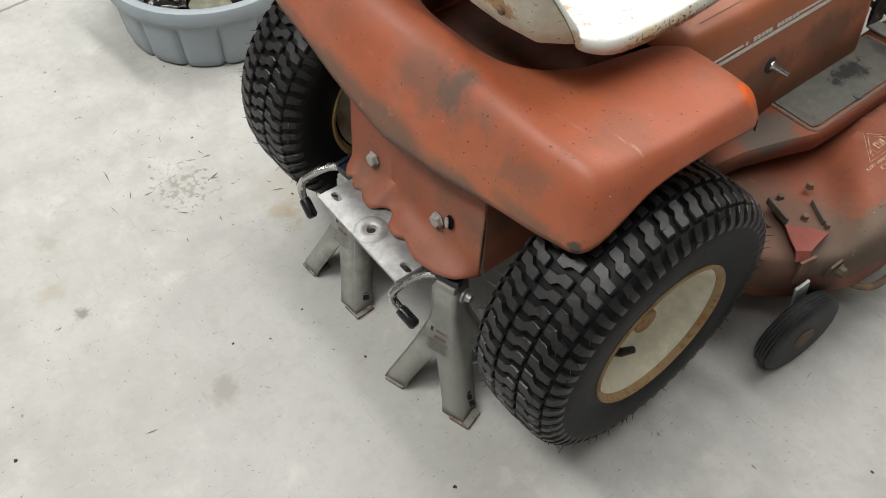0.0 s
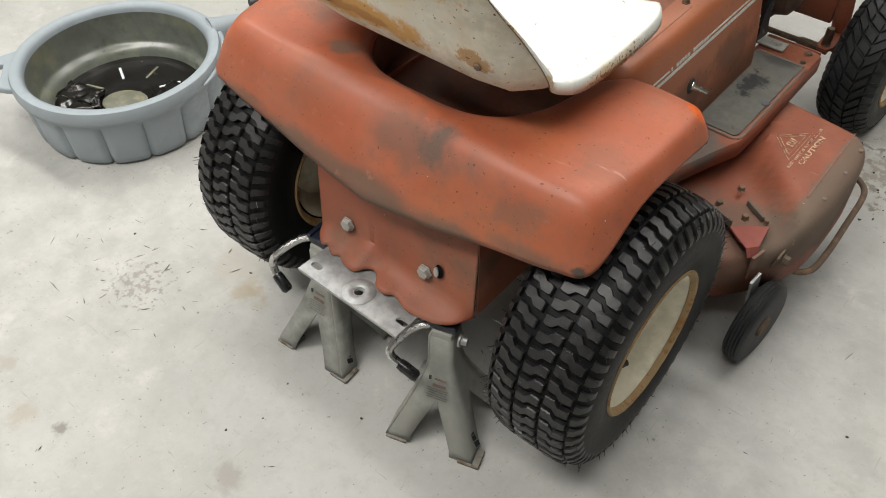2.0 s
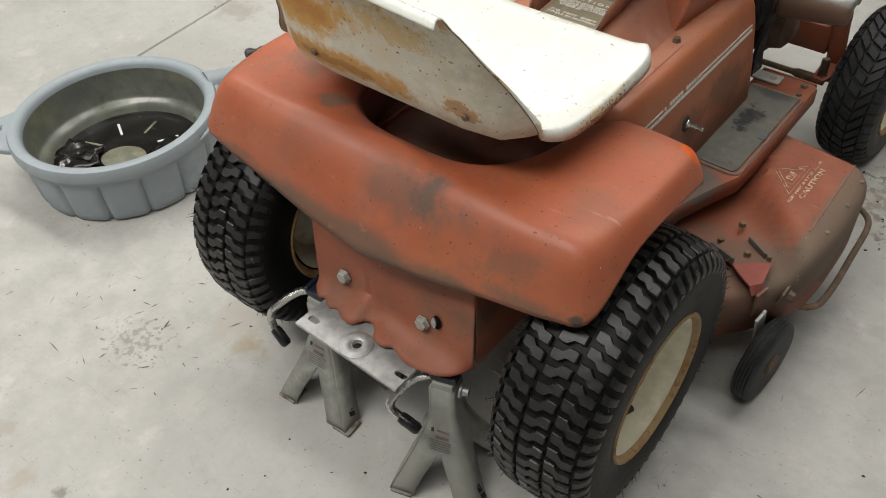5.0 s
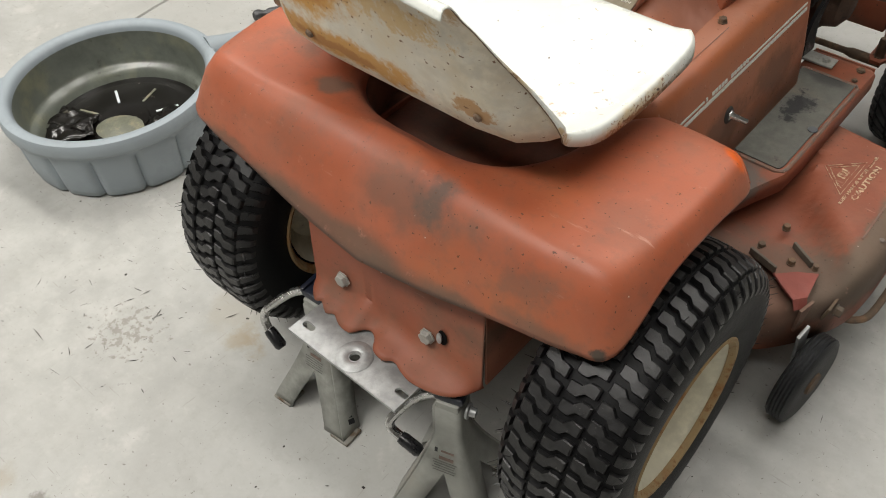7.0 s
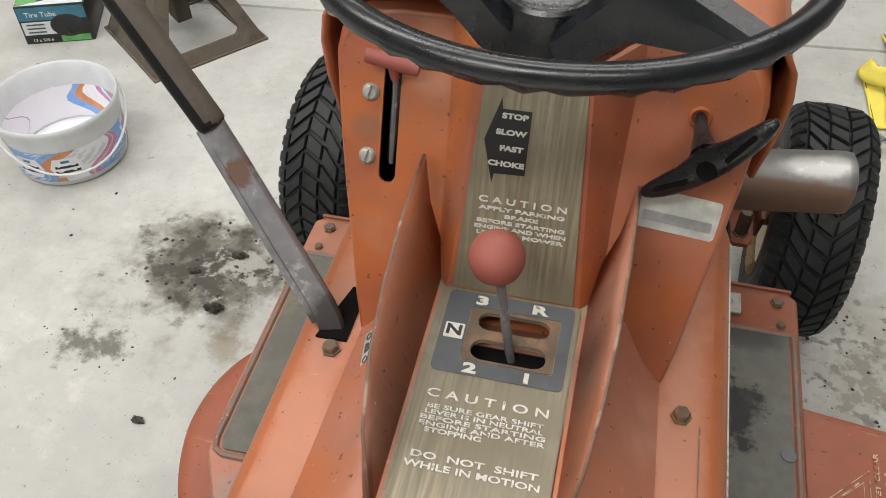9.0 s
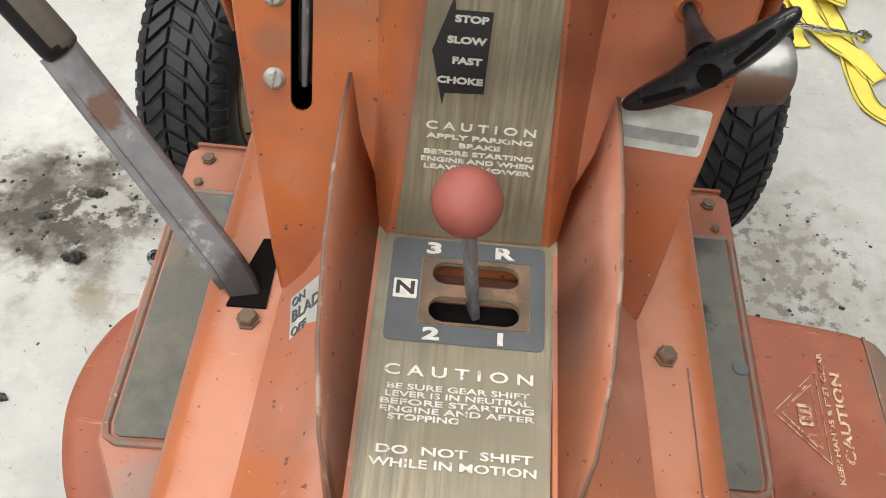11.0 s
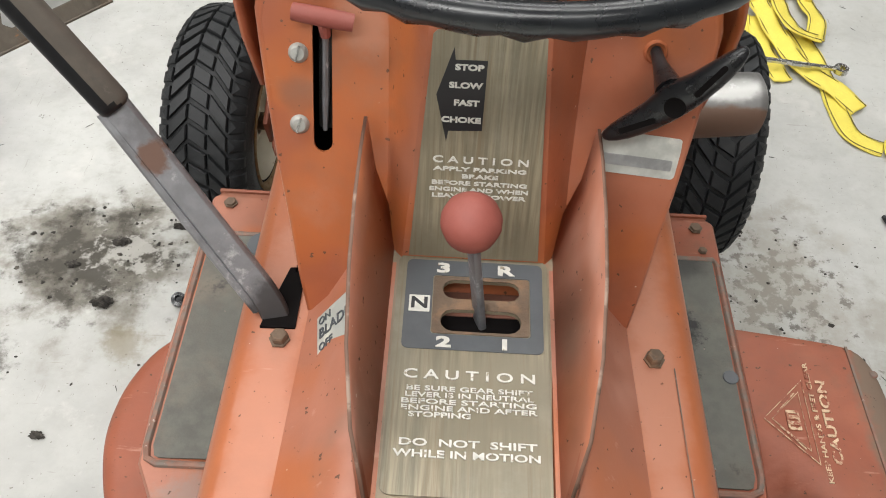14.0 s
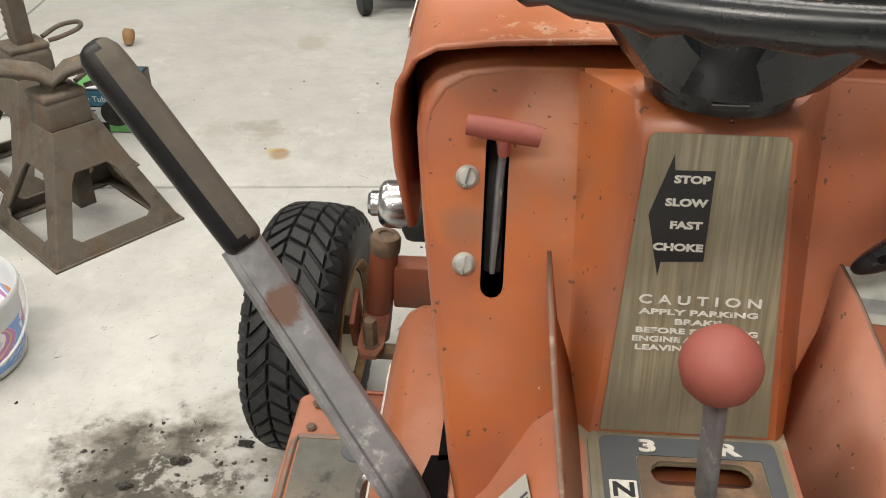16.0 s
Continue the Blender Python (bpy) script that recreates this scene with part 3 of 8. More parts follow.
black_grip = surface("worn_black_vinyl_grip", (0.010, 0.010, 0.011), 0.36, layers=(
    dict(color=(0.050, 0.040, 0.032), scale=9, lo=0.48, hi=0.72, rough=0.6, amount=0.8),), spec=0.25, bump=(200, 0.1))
lever_steel = surface("worn_lever_steel", (0.25, 0.255, 0.268), 0.42, metal=0.35, layers=(
    dict(color=(0.13, 0.125, 0.13), scale=18, lo=0.45, hi=0.65, amount=0.7), dict(color=(0.58, 0.58, 0.59), scale=42, rg=0.75, lo=0.54, hi=0.68, rough=0.3, amount=0.8),
    # second layer darkens the lever's foot: grease plus painted shade of the slot
    dict(color=(0.13, 0.075, 0.055), scale=60, at=(-0.203, 0.612, 0.562), reach=(0.013, 0.03, 0.017), lo=0.2, hi=0.5, rag=1.4, metal=0.0, rough=0.8), dict(color=(0.035, 0.033, 0.032), scale=30, at=(-0.131, 0.566, 0.458), reach=(0.030, 0.035, 0.034), lo=0.05, hi=0.5, rag=1.4, amount=0.85, rough=0.7)), bump=(160, 0.2))
bright_steel = surface("bright_zinc_steel", (0.62, 0.62, 0.61), 0.25, metal=1.0, layers=(dict(color=(0.3, 0.28, 0.25), scale=60, lo=0.6, hi=0.72, rough=0.5),), bump=(200, 0.08))
dark_steel = surface("dark_tool_steel", (0.07, 0.07, 0.072), 0.38, metal=0.6, layers=(dict(color=(0.25, 0.25, 0.25), scale=40, lo=0.56, hi=0.7, rough=0.3), dict(color=(0.10, 0.06, 0.04), scale=30, lo=0.62, hi=0.72)), bump=(150, 0.2))
chrome = surface("polished_chrome", (0.72, 0.72, 0.74), 0.24, metal=1.0, bump=None)
knob_red = surface("faded_red_knob", (0.27, 0.070, 0.053), 0.62, grain=(40, 0.08), layers=(dict(color=(0.33, 0.11, 0.088), scale=16, lo=0.45, hi=0.75, amount=0.6), dict(color=(0.30, 0.10, 0.07), scale=60, lo=0.66, hi=0.74, amount=0.5)), bump=(300, 0.12))
black_ink = surface("black_decal_ink", (0.012, 0.012, 0.014), 0.45, bump=None, grain=(80, 0.1))
grey_ink = surface("dark_grey_decal_ink", (0.075, 0.083, 0.092), 0.45, grain=(40, 0.15), layers=(dict(color=(0.2, 0.18, 0.15), scale=120, lo=0.7, hi=0.75),), bump=None)
white_ink = surface("white_decal_ink", (0.62, 0.61, 0.56), 0.5, grain=(200, 0.1), layers=(dict(color=(0.30, 0.26, 0.19), scale=300, rg=0.5, detail=3, lo=0.62, hi=0.68),), bump=None)
cream_ink = surface("worn_cream_lettering", (0.62, 0.46, 0.30), 0.6, grain=(200, 0.15), layers=(dict(color=(0.29, 0.085, 0.048), scale=150, lo=0.50, hi=0.58), dict(color=(0.29, 0.085, 0.048), scale=40, lo=0.56, hi=0.66)), bump=None)
decal_silver = surface("worn_silver_decal", (0.50, 0.51, 0.47), 0.4, metal=0.25, layers=(dict(color=(0.68, 0.66, 0.58), scale=30, lo=0.52, hi=0.7), dict(color=(0.18, 0.12, 0.08), scale=70, lo=0.68, hi=0.73)), bump=None)
wood_decal = surface("woodgrain_aluminium_plate", (0.232, 0.202, 0.136), 0.45, metal=0.05, grain=(160, 0.26), stretch=(2.6, 0.09, 0.09), layers=(
    dict(color=(0.30, 0.285, 0.225), scale=16, lo=0.48, hi=0.75, amount=0.5), dict(color=(0.145, 0.105, 0.06), scale=60, lo=0.52, hi=0.68, amount=0.65, stretch=(4, 0.12, 0.12)), dict(color=(0.16, 0.09, 0.05), scale=110, lo=0.71, hi=0.74)), bump=(90, 0.03))
engine_cream = surface("dirty_cream_shroud", (0.46, 0.42, 0.33), 0.55, layers=(
    dict(color=(0.28, 0.23, 0.16), scale=8, lo=0.45, hi=0.75, amount=0.6), dict(color=(0.05, 0.04, 0.03), scale=50, lo=0.66, hi=0.72, rough=0.8)), bump=(120, 0.1))
# near-black colour that stands in for shade inside holes, slots and gaps
shade_black = surface("painted_gap_shade", (0.006, 0.005, 0.005), 0.9, spec=0.1, bump=None)
sooty_black = surface("sooty_black_casting", (0.007, 0.0065, 0.006), 0.75, layers=(dict(color=(0.03, 0.022, 0.016), scale=24, lo=0.5, hi=0.75),), spec=0.2, bump=(80, 0.5))
engine_black = surface("greasy_black_engine", (0.02, 0.019, 0.018), 0.6, layers=(dict(color=(0.07, 0.055, 0.045), scale=20, lo=0.5, hi=0.75),), bump=(80, 0.5))
clutch_rust = surface("brown_rusted_casting", (0.095, 0.055, 0.038), 0.8, layers=(dict(color=(0.16, 0.10, 0.07), scale=26, lo=0.5, hi=0.68), dict(color=(0.03, 0.022, 0.018), scale=30, lo=0.55, hi=0.7)), bump=(90, 0.5))
rust_iron = surface("rusty_cast_iron", (0.135, 0.114, 0.090), 0.75, metal=0.2, layers=(
    dict(color=(0.125, 0.082, 0.052), scale=16, lo=0.48, hi=0.68, amount=0.7, rough=0.9), dict(color=(0.045, 0.040, 0.034), scale=13, lo=0.50, hi=0.72, amount=0.8), dict(color=(0.26, 0.20, 0.145), scale=34, rg=0.7, lo=0.60, hi=0.72, amount=0.6), dict(color=(0.30, 0.13, 0.05), scale=42, lo=0.64, hi=0.74, amount=0.8)), bump=(70, 1.0))
brown_rod = surface("rusty_brown_rod", (0.13, 0.09, 0.06), 0.75, layers=(dict(color=(0.2, 0.12, 0.07), scale=40, lo=0.5, hi=0.65),), bump=(250, 0.3))
pedal_metal = surface("worn_pedal_metal_lit_top", (0.19, 0.185, 0.18), 0.45, metal=0.35, layers=(
    # pale lit top and brown shading below are painted in; last layer is wear
    dict(color=(0.44, 0.44, 0.42), scale=14, lo=0.35, hi=0.75, at=(0.245, 0.886, 0.424), reach=(0.09, 0.03, 0.02), rough=0.35, amount=0.8, rag=1.2), dict(color=(0.15, 0.085, 0.055), scale=18, lo=0.05, hi=0.22, at=(0.225, 0.850, 0.388), reach=(0.30, 0.036, 0.036), rag=0.7, amount=0.95, rough=0.65, metal=0.1), dict(color=(0.6, 0.6, 0.6), scale=30, lo=0.64, hi=0.72, rough=0.25)), bump=(120, 0.1))
pan_grey = surface("grey_pan_plastic", (0.30, 0.345, 0.375), 0.5, grain=(40, 0.08), layers=(
    dict(color=(0.20, 0.22, 0.22), scale=9, lo=0.55, hi=0.8, amount=0.5),), bump=(300, 0.06))
pan_inside = surface("oily_pan_inside", (0.15, 0.165, 0.14), 0.3, grain=(30, 0.15), layers=(
    dict(color=(0.26, 0.26, 0.17), scale=7, lo=0.5, hi=0.7, amount=0.7), dict(color=(0.05, 0.05, 0.035), scale=12, lo=0.62, hi=0.72)), coat=0.6, bump=(20, 0.1))
oil_black = surface("black_waste_oil", (0.007, 0.006, 0.005), 0.22, grain=(20, 0.2), coat=0.0, layers=(dict(color=(0.05, 0.045, 0.03), scale=40, lo=0.62, hi=0.70, rough=0.3),), bump=(40, 0.25))
sludge = surface("greenish_grey_sludge", (0.14, 0.145, 0.105), 0.4, layers=(dict(color=(0.22, 0.20, 0.13), scale=30, lo=0.5, hi=0.65),), bump=(90, 0.6))
tub_white = surface("frosted_bucket_plastic", (0.60, 0.625, 0.64), 0.35, grain=(30, 0.06), bump=(60, 0.04))
label_white = surface("printed_label_white", (0.78, 0.78, 0.82), 0.4, grain=(60, 0.06), bump=None)
label_blue = surface("printed_label_blue", (0.22, 0.40, 0.76), 0.4, bump=None)
label_pink = surface("printed_label_pink", (0.55, 0.24, 0.48), 0.4, bump=None)
label_orange = surface("printed_label_orange", (0.62, 0.26, 0.10), 0.4, bump=None)
label_yellow = surface("printed_label_yellow", (0.70, 0.60, 0.22), 0.4, bump=None)
label_green = surface("printed_label_green", (0.13, 0.38, 0.12), 0.4, bump=None)
card_black = surface("printed_black_card", (0.012, 0.016, 0.016), 0.4, grain=(60, 0.3), bump=None)
card_teal = surface("printed_teal_card", (0.05, 0.20, 0.30), 0.4, grain=(40, 0.25), bump=None)
card_white = surface("printed_white_card", (0.62, 0.66, 0.68), 0.4, grain=(60, 0.08), bump=None)
amber = surface("amber_handle", (0.26, 0.10, 0.03), 0.3, layers=(dict(color=(0.12, 0.05, 0.02), scale=30, lo=0.5, hi=0.65),), coat=0.4, bump=(200, 0.05))
yellow_paint = surface("yellow_fibreglass", (0.72, 0.42, 0.02), 0.4, bump=(200, 0.05))
strap_yellow = surface("yellow_webbing", (0.76, 0.64, 0.10), 0.7, grain=(400, 0.06), layers=(dict(color=(0.55, 0.44, 0.10), scale=12, lo=0.5, hi=0.8, amount=0.45),), bump=(900, 0.15))
thread_dark = surface("dark_stitching", (0.10, 0.08, 0.02), 0.8, bump=None)
dirt = surface("dried_black_dirt", (0.045, 0.040, 0.034), 0.95, grain=(90, 0.4), layers=(dict(color=(0.11, 0.10, 0.085), scale=60, lo=0.5, hi=0.65),), vary=0.3, bump=(120, 0.8))
leaf_green = surface("dry_green_leaf", (0.13, 0.16, 0.06), 0.7, bump=(90, 0.3))
film_clear = surface("crumpled_clear_film", (0.72, 0.74, 0.76), 0.15, bump=None)
film_clear.node_tree.nodes["Principled BSDF"].inputs["Transmission Weight"].default_value = 0.6
cork = surface("brown_wood_handle", (0.30, 0.17, 0.07), 0.6, bump=(100, 0.1))
wall_paint = surface("bare_wall_board", (0.22, 0.21, 0.195), 0.7, grain=(8, 0.05), bump=(60, 0.05))


def spot(x, y, rx, ry, color, amount=0.8, scale=18, lo=0.2, hi=0.5, rag=1.2, rough=0.7, pull=0.6):
    return dict(color=color, at=(x, y, 0.0), reach=(rx, ry, 1.0), scale=scale, lo=lo, hi=hi, rag=rag, amount=amount, rough=rough, pull=pull)


REAR_STAINS = (
    spot(-0.31, -0.04, 0.075, 0.05, (0.33, 0.27, 0.18), 0.8), spot(-0.36, -0.02, 0.13, 0.10, (0.38, 0.36, 0.31), 0.6),
    spot(-0.06, -0.305, 0.05, 0.04, (0.29, 0.275, 0.245), 0.7), spot(-0.475, -0.16, 0.12, 0.10, (0.22, 0.20, 0.17), 0.6, 80, 0.42, 0.6, 2.4),
    spot(-0.32, -0.415, 0.025, 0.025, (0.16, 0.15, 0.13), 0.7, 40), spot(-0.39, -0.435, 0.05, 0.05, (0.34, 0.31, 0.25), 0.6), spot(-0.50, -0.40, 0.04, 0.03, (0.32, 0.30, 0.25), 0.6),
    spot(-0.55, 1.865, 0.04, 0.03, (0.40, 0.30, 0.10), 0.75), spot(-0.62, 1.98, 0.12, 0.06, (0.28, 0.27, 0.24), 0.6), spot(-0.35, 2.3, 0.14, 0.09, (0.33, 0.32, 0.29), 0.6))
SIDE_STAINS = (
    spot(-0.50, 0.98, 0.26, 0.20, (0.24, 0.225, 0.19), 0.8, 12, 0.05, 0.6, 1.9, 0.9), spot(-0.515, 0.97, 0.15, 0.125, (0.13, 0.12, 0.10), 0.9, 12, 0.0, 0.45, 1.5, 0.95), spot(-0.51, 0.975, 0.145, 0.115, (0.058, 0.053, 0.044), 0.92, 26, 0.05, 0.50, 2.3, 0.95),
    spot(-0.46, 0.99, 0.10, 0.09, (0.40, 0.39, 0.36), 0.75, 30, 0.30, 0.55, 2.8, 0.9), spot(-0.615, 0.80, 0.07, 0.045, (0.10, 0.095, 0.082), 0.85, 30, 0.05, 0.5, 2.2, 0.9), spot(-0.33, 0.80, 0.12, 0.14, (0.36, 0.345, 0.30), 0.6, 16),
    spot(-0.42, 0.83, 0.07, 0.05, (0.20, 0.17, 0.11), 0.6, 24),
    spot(-0.42, 0.50, 0.10, 0.12, (0.30, 0.29, 0.25), 0.6), spot(0.45, 0.98, 0.15, 0.20, (0.09, 0.08, 0.068), 0.8, 45, 0.34, 0.56, 2.4, 0.9), spot(0.45, 1.0, 0.2, 0.3, (0.31, 0.29, 0.25), 0.6),
    spot(0.62, 0.9, 0.15, 0.2, (0.28, 0.26, 0.22), 0.5, 30), spot(-1.25, 0.75, 0.14, 0.10, (0.30, 0.28, 0.24), 0.6))
FLOOR_MARKS = (
    dict(color=(0.26, 0.215, 0.165), scale=7, rg=0.6, detail=4, lo=0.30, hi=0.62, at=(-1.88, 0.76, 0), reach=(0.22, 0.17, 0.2), rag=3.2, pull=0.6, amount=0.55, stretch=(20, 2.0, 1)),
    dict(color=(0.30, 0.27, 0.215), scale=9, rg=0.6, detail=4, lo=0.30, hi=0.62, at=(-1.62, 0.86, 0), reach=(0.18, 0.13, 0.2), rag=3.2, pull=0.6, amount=0.45, stretch=(16, 2.0, 1)),
    dict(color=(0.27, 0.175, 0.09), scale=22, lo=0.15, hi=0.6, at=(-0.54, 1.85, 0), reach=(0.032, 0.040, 0.2), rag=0.5, amount=0.8),
    dict(color=(0.27, 0.245, 0.205), scale=26, lo=0.30, hi=0.75, at=(-0.59, 1.96, 0), reach=(0.075, 0.085, 0.2), rag=2.4, amount=0.55),
    dict(color=(0.33, 0.305, 0.26), scale=20, lo=0.30, hi=0.85, at=(-0.71, 1.95, 0), reach=(0.070, 0.085, 0.2), rag=1.6, amount=0.5),
    dict(color=(0.30, 0.27, 0.20), scale=16, lo=0.25, hi=0.80, at=(-0.6, 2.52, 0), reach=(0.085, 0.13, 0.2), rag=1.8, amount=0.5))
concrete = surface("smooth_concrete", (0.42, 0.42, 0.398), 0.55, grain=(14, 0.10), layers=(
    dict(color=(0.475, 0.48, 0.462), scale=2.2, lo=0.42, hi=0.62, amount=0.7), dict(color=(0.335, 0.327, 0.297), scale=4.5, lo=0.48, hi=0.78, amount=0.65, rough=0.7),
    dict(color=(0.31, 0.30, 0.27), scale=13, lo=0.56, hi=0.80, amount=0.55), dict(color=(0.34, 0.335, 0.31), scale=44, rg=0.7, lo=0.46, hi=0.74, amount=0.42), dict(color=(0.50, 0.495, 0.475), scale=70, rg=0.7, lo=0.56, hi=0.74, amount=0.45), dict(color=(0.55, 0.545, 0.52), scale=9, lo=0.56, hi=0.7, amount=0.6),
    dict(color=(0.24, 0.22, 0.19), scale=10, rg=0.6, detail=4, lo=0.66, hi=0.70, amount=0.4, stretch=(1.5, 22, 1), turn=35), dict(color=(0.27, 0.25, 0.22), scale=9, rg=0.6, detail=4, lo=0.66, hi=0.70, amount=0.4, stretch=(20, 1.5, 1), turn=-25),
    dict(color=(0.14, 0.125, 0.105), scale=42, rg=0.68, lo=0.665, hi=0.69, amount=0.75), dict(color=(0.17, 0.155, 0.135), scale=150, rg=0.55, detail=3, lo=0.675, hi=0.71, amount=0.7),
    *REAR_STAINS, *SIDE_STAINS, *FLOOR_MARKS), spec=0.35, bump=(45, 0.12))


# ---- the room: floor slabs, walls, ceiling ----
TURN = 5.2  # the slab joints lie this much turned against the mower


def slab_point(u, v):
    """Along and across the joints, from where two of them cross."""
    a = radians(TURN)
    return Vector((-1.381 + u * math.cos(a) - v * math.sin(a), 1.630 + u * math.sin(a) + v * math.cos(a), 0))


floor = tagged(new("floor"), "light grey smooth concrete floor with saw-cut joints and stains", "floor", kind="structure")


def slab(u0, u1, v0, v1):
    g, e = 0.0025, 0.004
    bm = bmesh.new()
    rings = []
    for d, z in ((0.0, -0.06), (0.0, -e), (e * 0.5, 0.0)):
        rings.append([bm.verts.new(slab_point(u, v) + Vector((0, 0, z))) for u, v in (
            (u0 + g + d, v0 + g + d), (u1 - g - d, v0 + g + d), (u1 - g - d, v1 - g - d), (u0 + g + d, v1 - g - d))])
    for a, b in zip(rings, rings[1:]):
        for i in range(4):
            bm.faces.new((a[i], a[(i + 1) % 4], b[(i + 1) % 4], b[i]))
    bm.faces.new(rings[-1])
    part("slab", bm, concrete, floor, smooth=False)


for u0, u1 in ((-3.4, 0.0), (0.0, 5.4)):
    for v0, v1 in ((-5.8, 0.0), (0.0, 3.6)):
        slab(u0, u1, v0, v1)
bm = bmesh.new()
add_sheet(bm, [[slab_point(-3.4, -5.8) + Vector((0, 0, -0.03)), slab_point(5.4, -5.8) + Vector((0, 0, -0.03))],
               [slab_point(-3.4, 3.6) + Vector((0, 0, -0.03)), slab_point(5.4, 3.6) + Vector((0, 0, -0.03))]])
part("joint_bed", bm, dirt, floor)

for name, u0, u1, v0, v1 in (("wall_north", -3.5, 5.5, 3.6, 3.7), ("wall_south", -3.5, 5.5, -5.9, -5.8), ("wall_west", -3.5, -3.4, -5.8, 3.6), ("wall_east", 5.4, 5.5, -5.8, 3.6)):
    c = slab_point((u0 + u1) / 2, (v0 + v1) / 2)
    w = part(name, box((u1 - u0, v1 - v0, CEIL), pose(c.x, c.y, CEIL / 2, 0, 0, TURN)), wall_paint, None, smooth=False)
    tagged(w, "plain white painted workshop wall", "wall", kind="structure")
c = slab_point(1.0, -1.1)
w = part("ceiling", box((9.0, 9.6, 0.1), pose(c.x, c.y, CEIL + 0.05, 0, 0, TURN)), wall_paint, None, smooth=False)
tagged(w, "plain white workshop ceiling", "ceiling", kind="structure")

# assumed housings above the added lamps, out of view
for lx, ly, lp in LAMPS:
    f = thing("ceiling_light", (lx, ly, CEIL), "strip light housing on the ceiling, unseen and assumed", "ceiling light", "ceiling lamps")
    part("housing", box((2.46, 0.36, 0.07), pose(lx, ly, CEIL - 0.04, 0, 0, 5), 0.008), wall_paint, f)


# ---- the riding mower ----
mower = thing("riding_mower", (0, 0.5, 0), "faded red vintage riding lawn mower, rear raised on two stands", "lawn mower")


# -- wheels --
def tyre_profile(radius, width, rim_r, crown=0.006):
    """(r, x) across the tyre from the inner bead to the outer one."""
    h = width / 2
    half = [(rim_r, h * 0.80), (rim_r + 0.012, h * 0.93), ((radius + rim_r) / 2 - 0.004, h * 1.0), (radius - 0.035, h * 0.995), (radius - 0.018, h * 0.95), (radius - 0.008, h * 0.84), (radius - 0.002, h * 0.62), (radius, h * 0.3)]
    return [(r, -x) for r, x in half] + [(radius + 0.0005, 0.0)] + half[::-1]


def on_tyre(prof, s, v, lift, radius):
    """A point of the tread: s metres round, v metres across, lift above the carcass."""
    pts = sorted(prof[3:-3], key=lambda p: p[1])
    for (r0, x0), (r1, x1) in zip(pts, pts[1:]):
        if x0 <= v <= x1:
            k = (v - x0) / max(1e-6, x1 - x0)
            r = r0 + (r1 - r0) * k
            break
    else:
        r = pts[0][0] if v < 0 else pts[-1][0]
    a = s / radius
    r += lift
    return Vector((v, r * math.cos(a), r * math.sin(a)))


def add_lug(bm, prof, radius, poly, depth):
    cs = sum(p[0] for p in poly) / len(poly)
    cv = sum(p[1] for p in poly) / len(poly)
    base = [bm.verts.new(on_tyre(prof, s, v, -0.002, radius)) for s, v in poly]
    mid = [bm.verts.new(on_tyre(prof, cs + (s - cs) * 0.97, cv + (v - cv) * 0.97, depth * 0.75, radius)) for s, v in poly]
    top = [bm.verts.new(on_tyre(prof, cs + (s - cs) * 0.86, cv + (v - cv) * 0.88, depth, radius)) for s, v in poly]
    n = len(poly)
    for a, b in ((base, mid), (mid, top)):
        for i in range(n):
            bm.faces.new((a[i], a[(i + 1) % n], b[(i + 1) % n], b[i]))
    c = bm.verts.new(on_tyre(prof, cs, cv, depth, radius))
    for i in range(n):
        bm.faces.new((top[i], top[(i + 1) % n], c))


def turf_tread(bm, prof, radius, width, rows=56, depth=0.0072):
    """Wide interlocking Z-shaped blocks in three staggered columns, with shoulder lugs."""
    rnd = random.Random(4)
    pitch = 2 * math.pi * radius / rows
    h = width / 2
    for i in range(rows):
        for c in range(3):
            cv, w = (c - 1) * 0.52 * h + rnd.uniform(-0.0006, 0.0006), h * 0.236
            s = i * pitch + (0.5 * pitch if c % 2 else 0.0) + rnd.uniform(-0.0008, 0.0008)
            L, k = pitch * 0.64, pitch * 0.40 * (-1 if c % 2 else 1)
            a, b = s - L / 2, s + L / 2
            poly = [(a - k / 2, cv - w), (b - k / 2 - L * 0.12, cv - w), (b - k * 0.45, cv - w * 0.72), (b - k * 0.42, cv - w * 0.22), (b + k * 0.42, cv + w * 0.20), (b + k / 2, cv + w), (a + k / 2 + L * 0.12, cv + w), (a + k * 0.45, cv + w * 0.72), (a + k * 0.42, cv + w * 0.22), (a - k * 0.42, cv - w * 0.20)]
            add_lug(bm, prof, radius, poly, depth * rnd.uniform(0.90, 1.06))
        for side in (-1, 1):
            s = i * pitch + (0.62 if side > 0 else 0.12) * pitch
            L = pitch * 0.58
            poly = [(s - L / 2, side * h * 0.80), (s + L / 2, side * h * 0.80), (s + L * 0.66, side * h * 0.89), (s + L * 0.58, side * h * 0.970), (s - L * 0.30, side * h * 0.970), (s - L * 0.28, side * h * 0.89)]
            add_lug(bm, prof, radius, poly if side > 0 else poly[::-1], depth * 0.9)


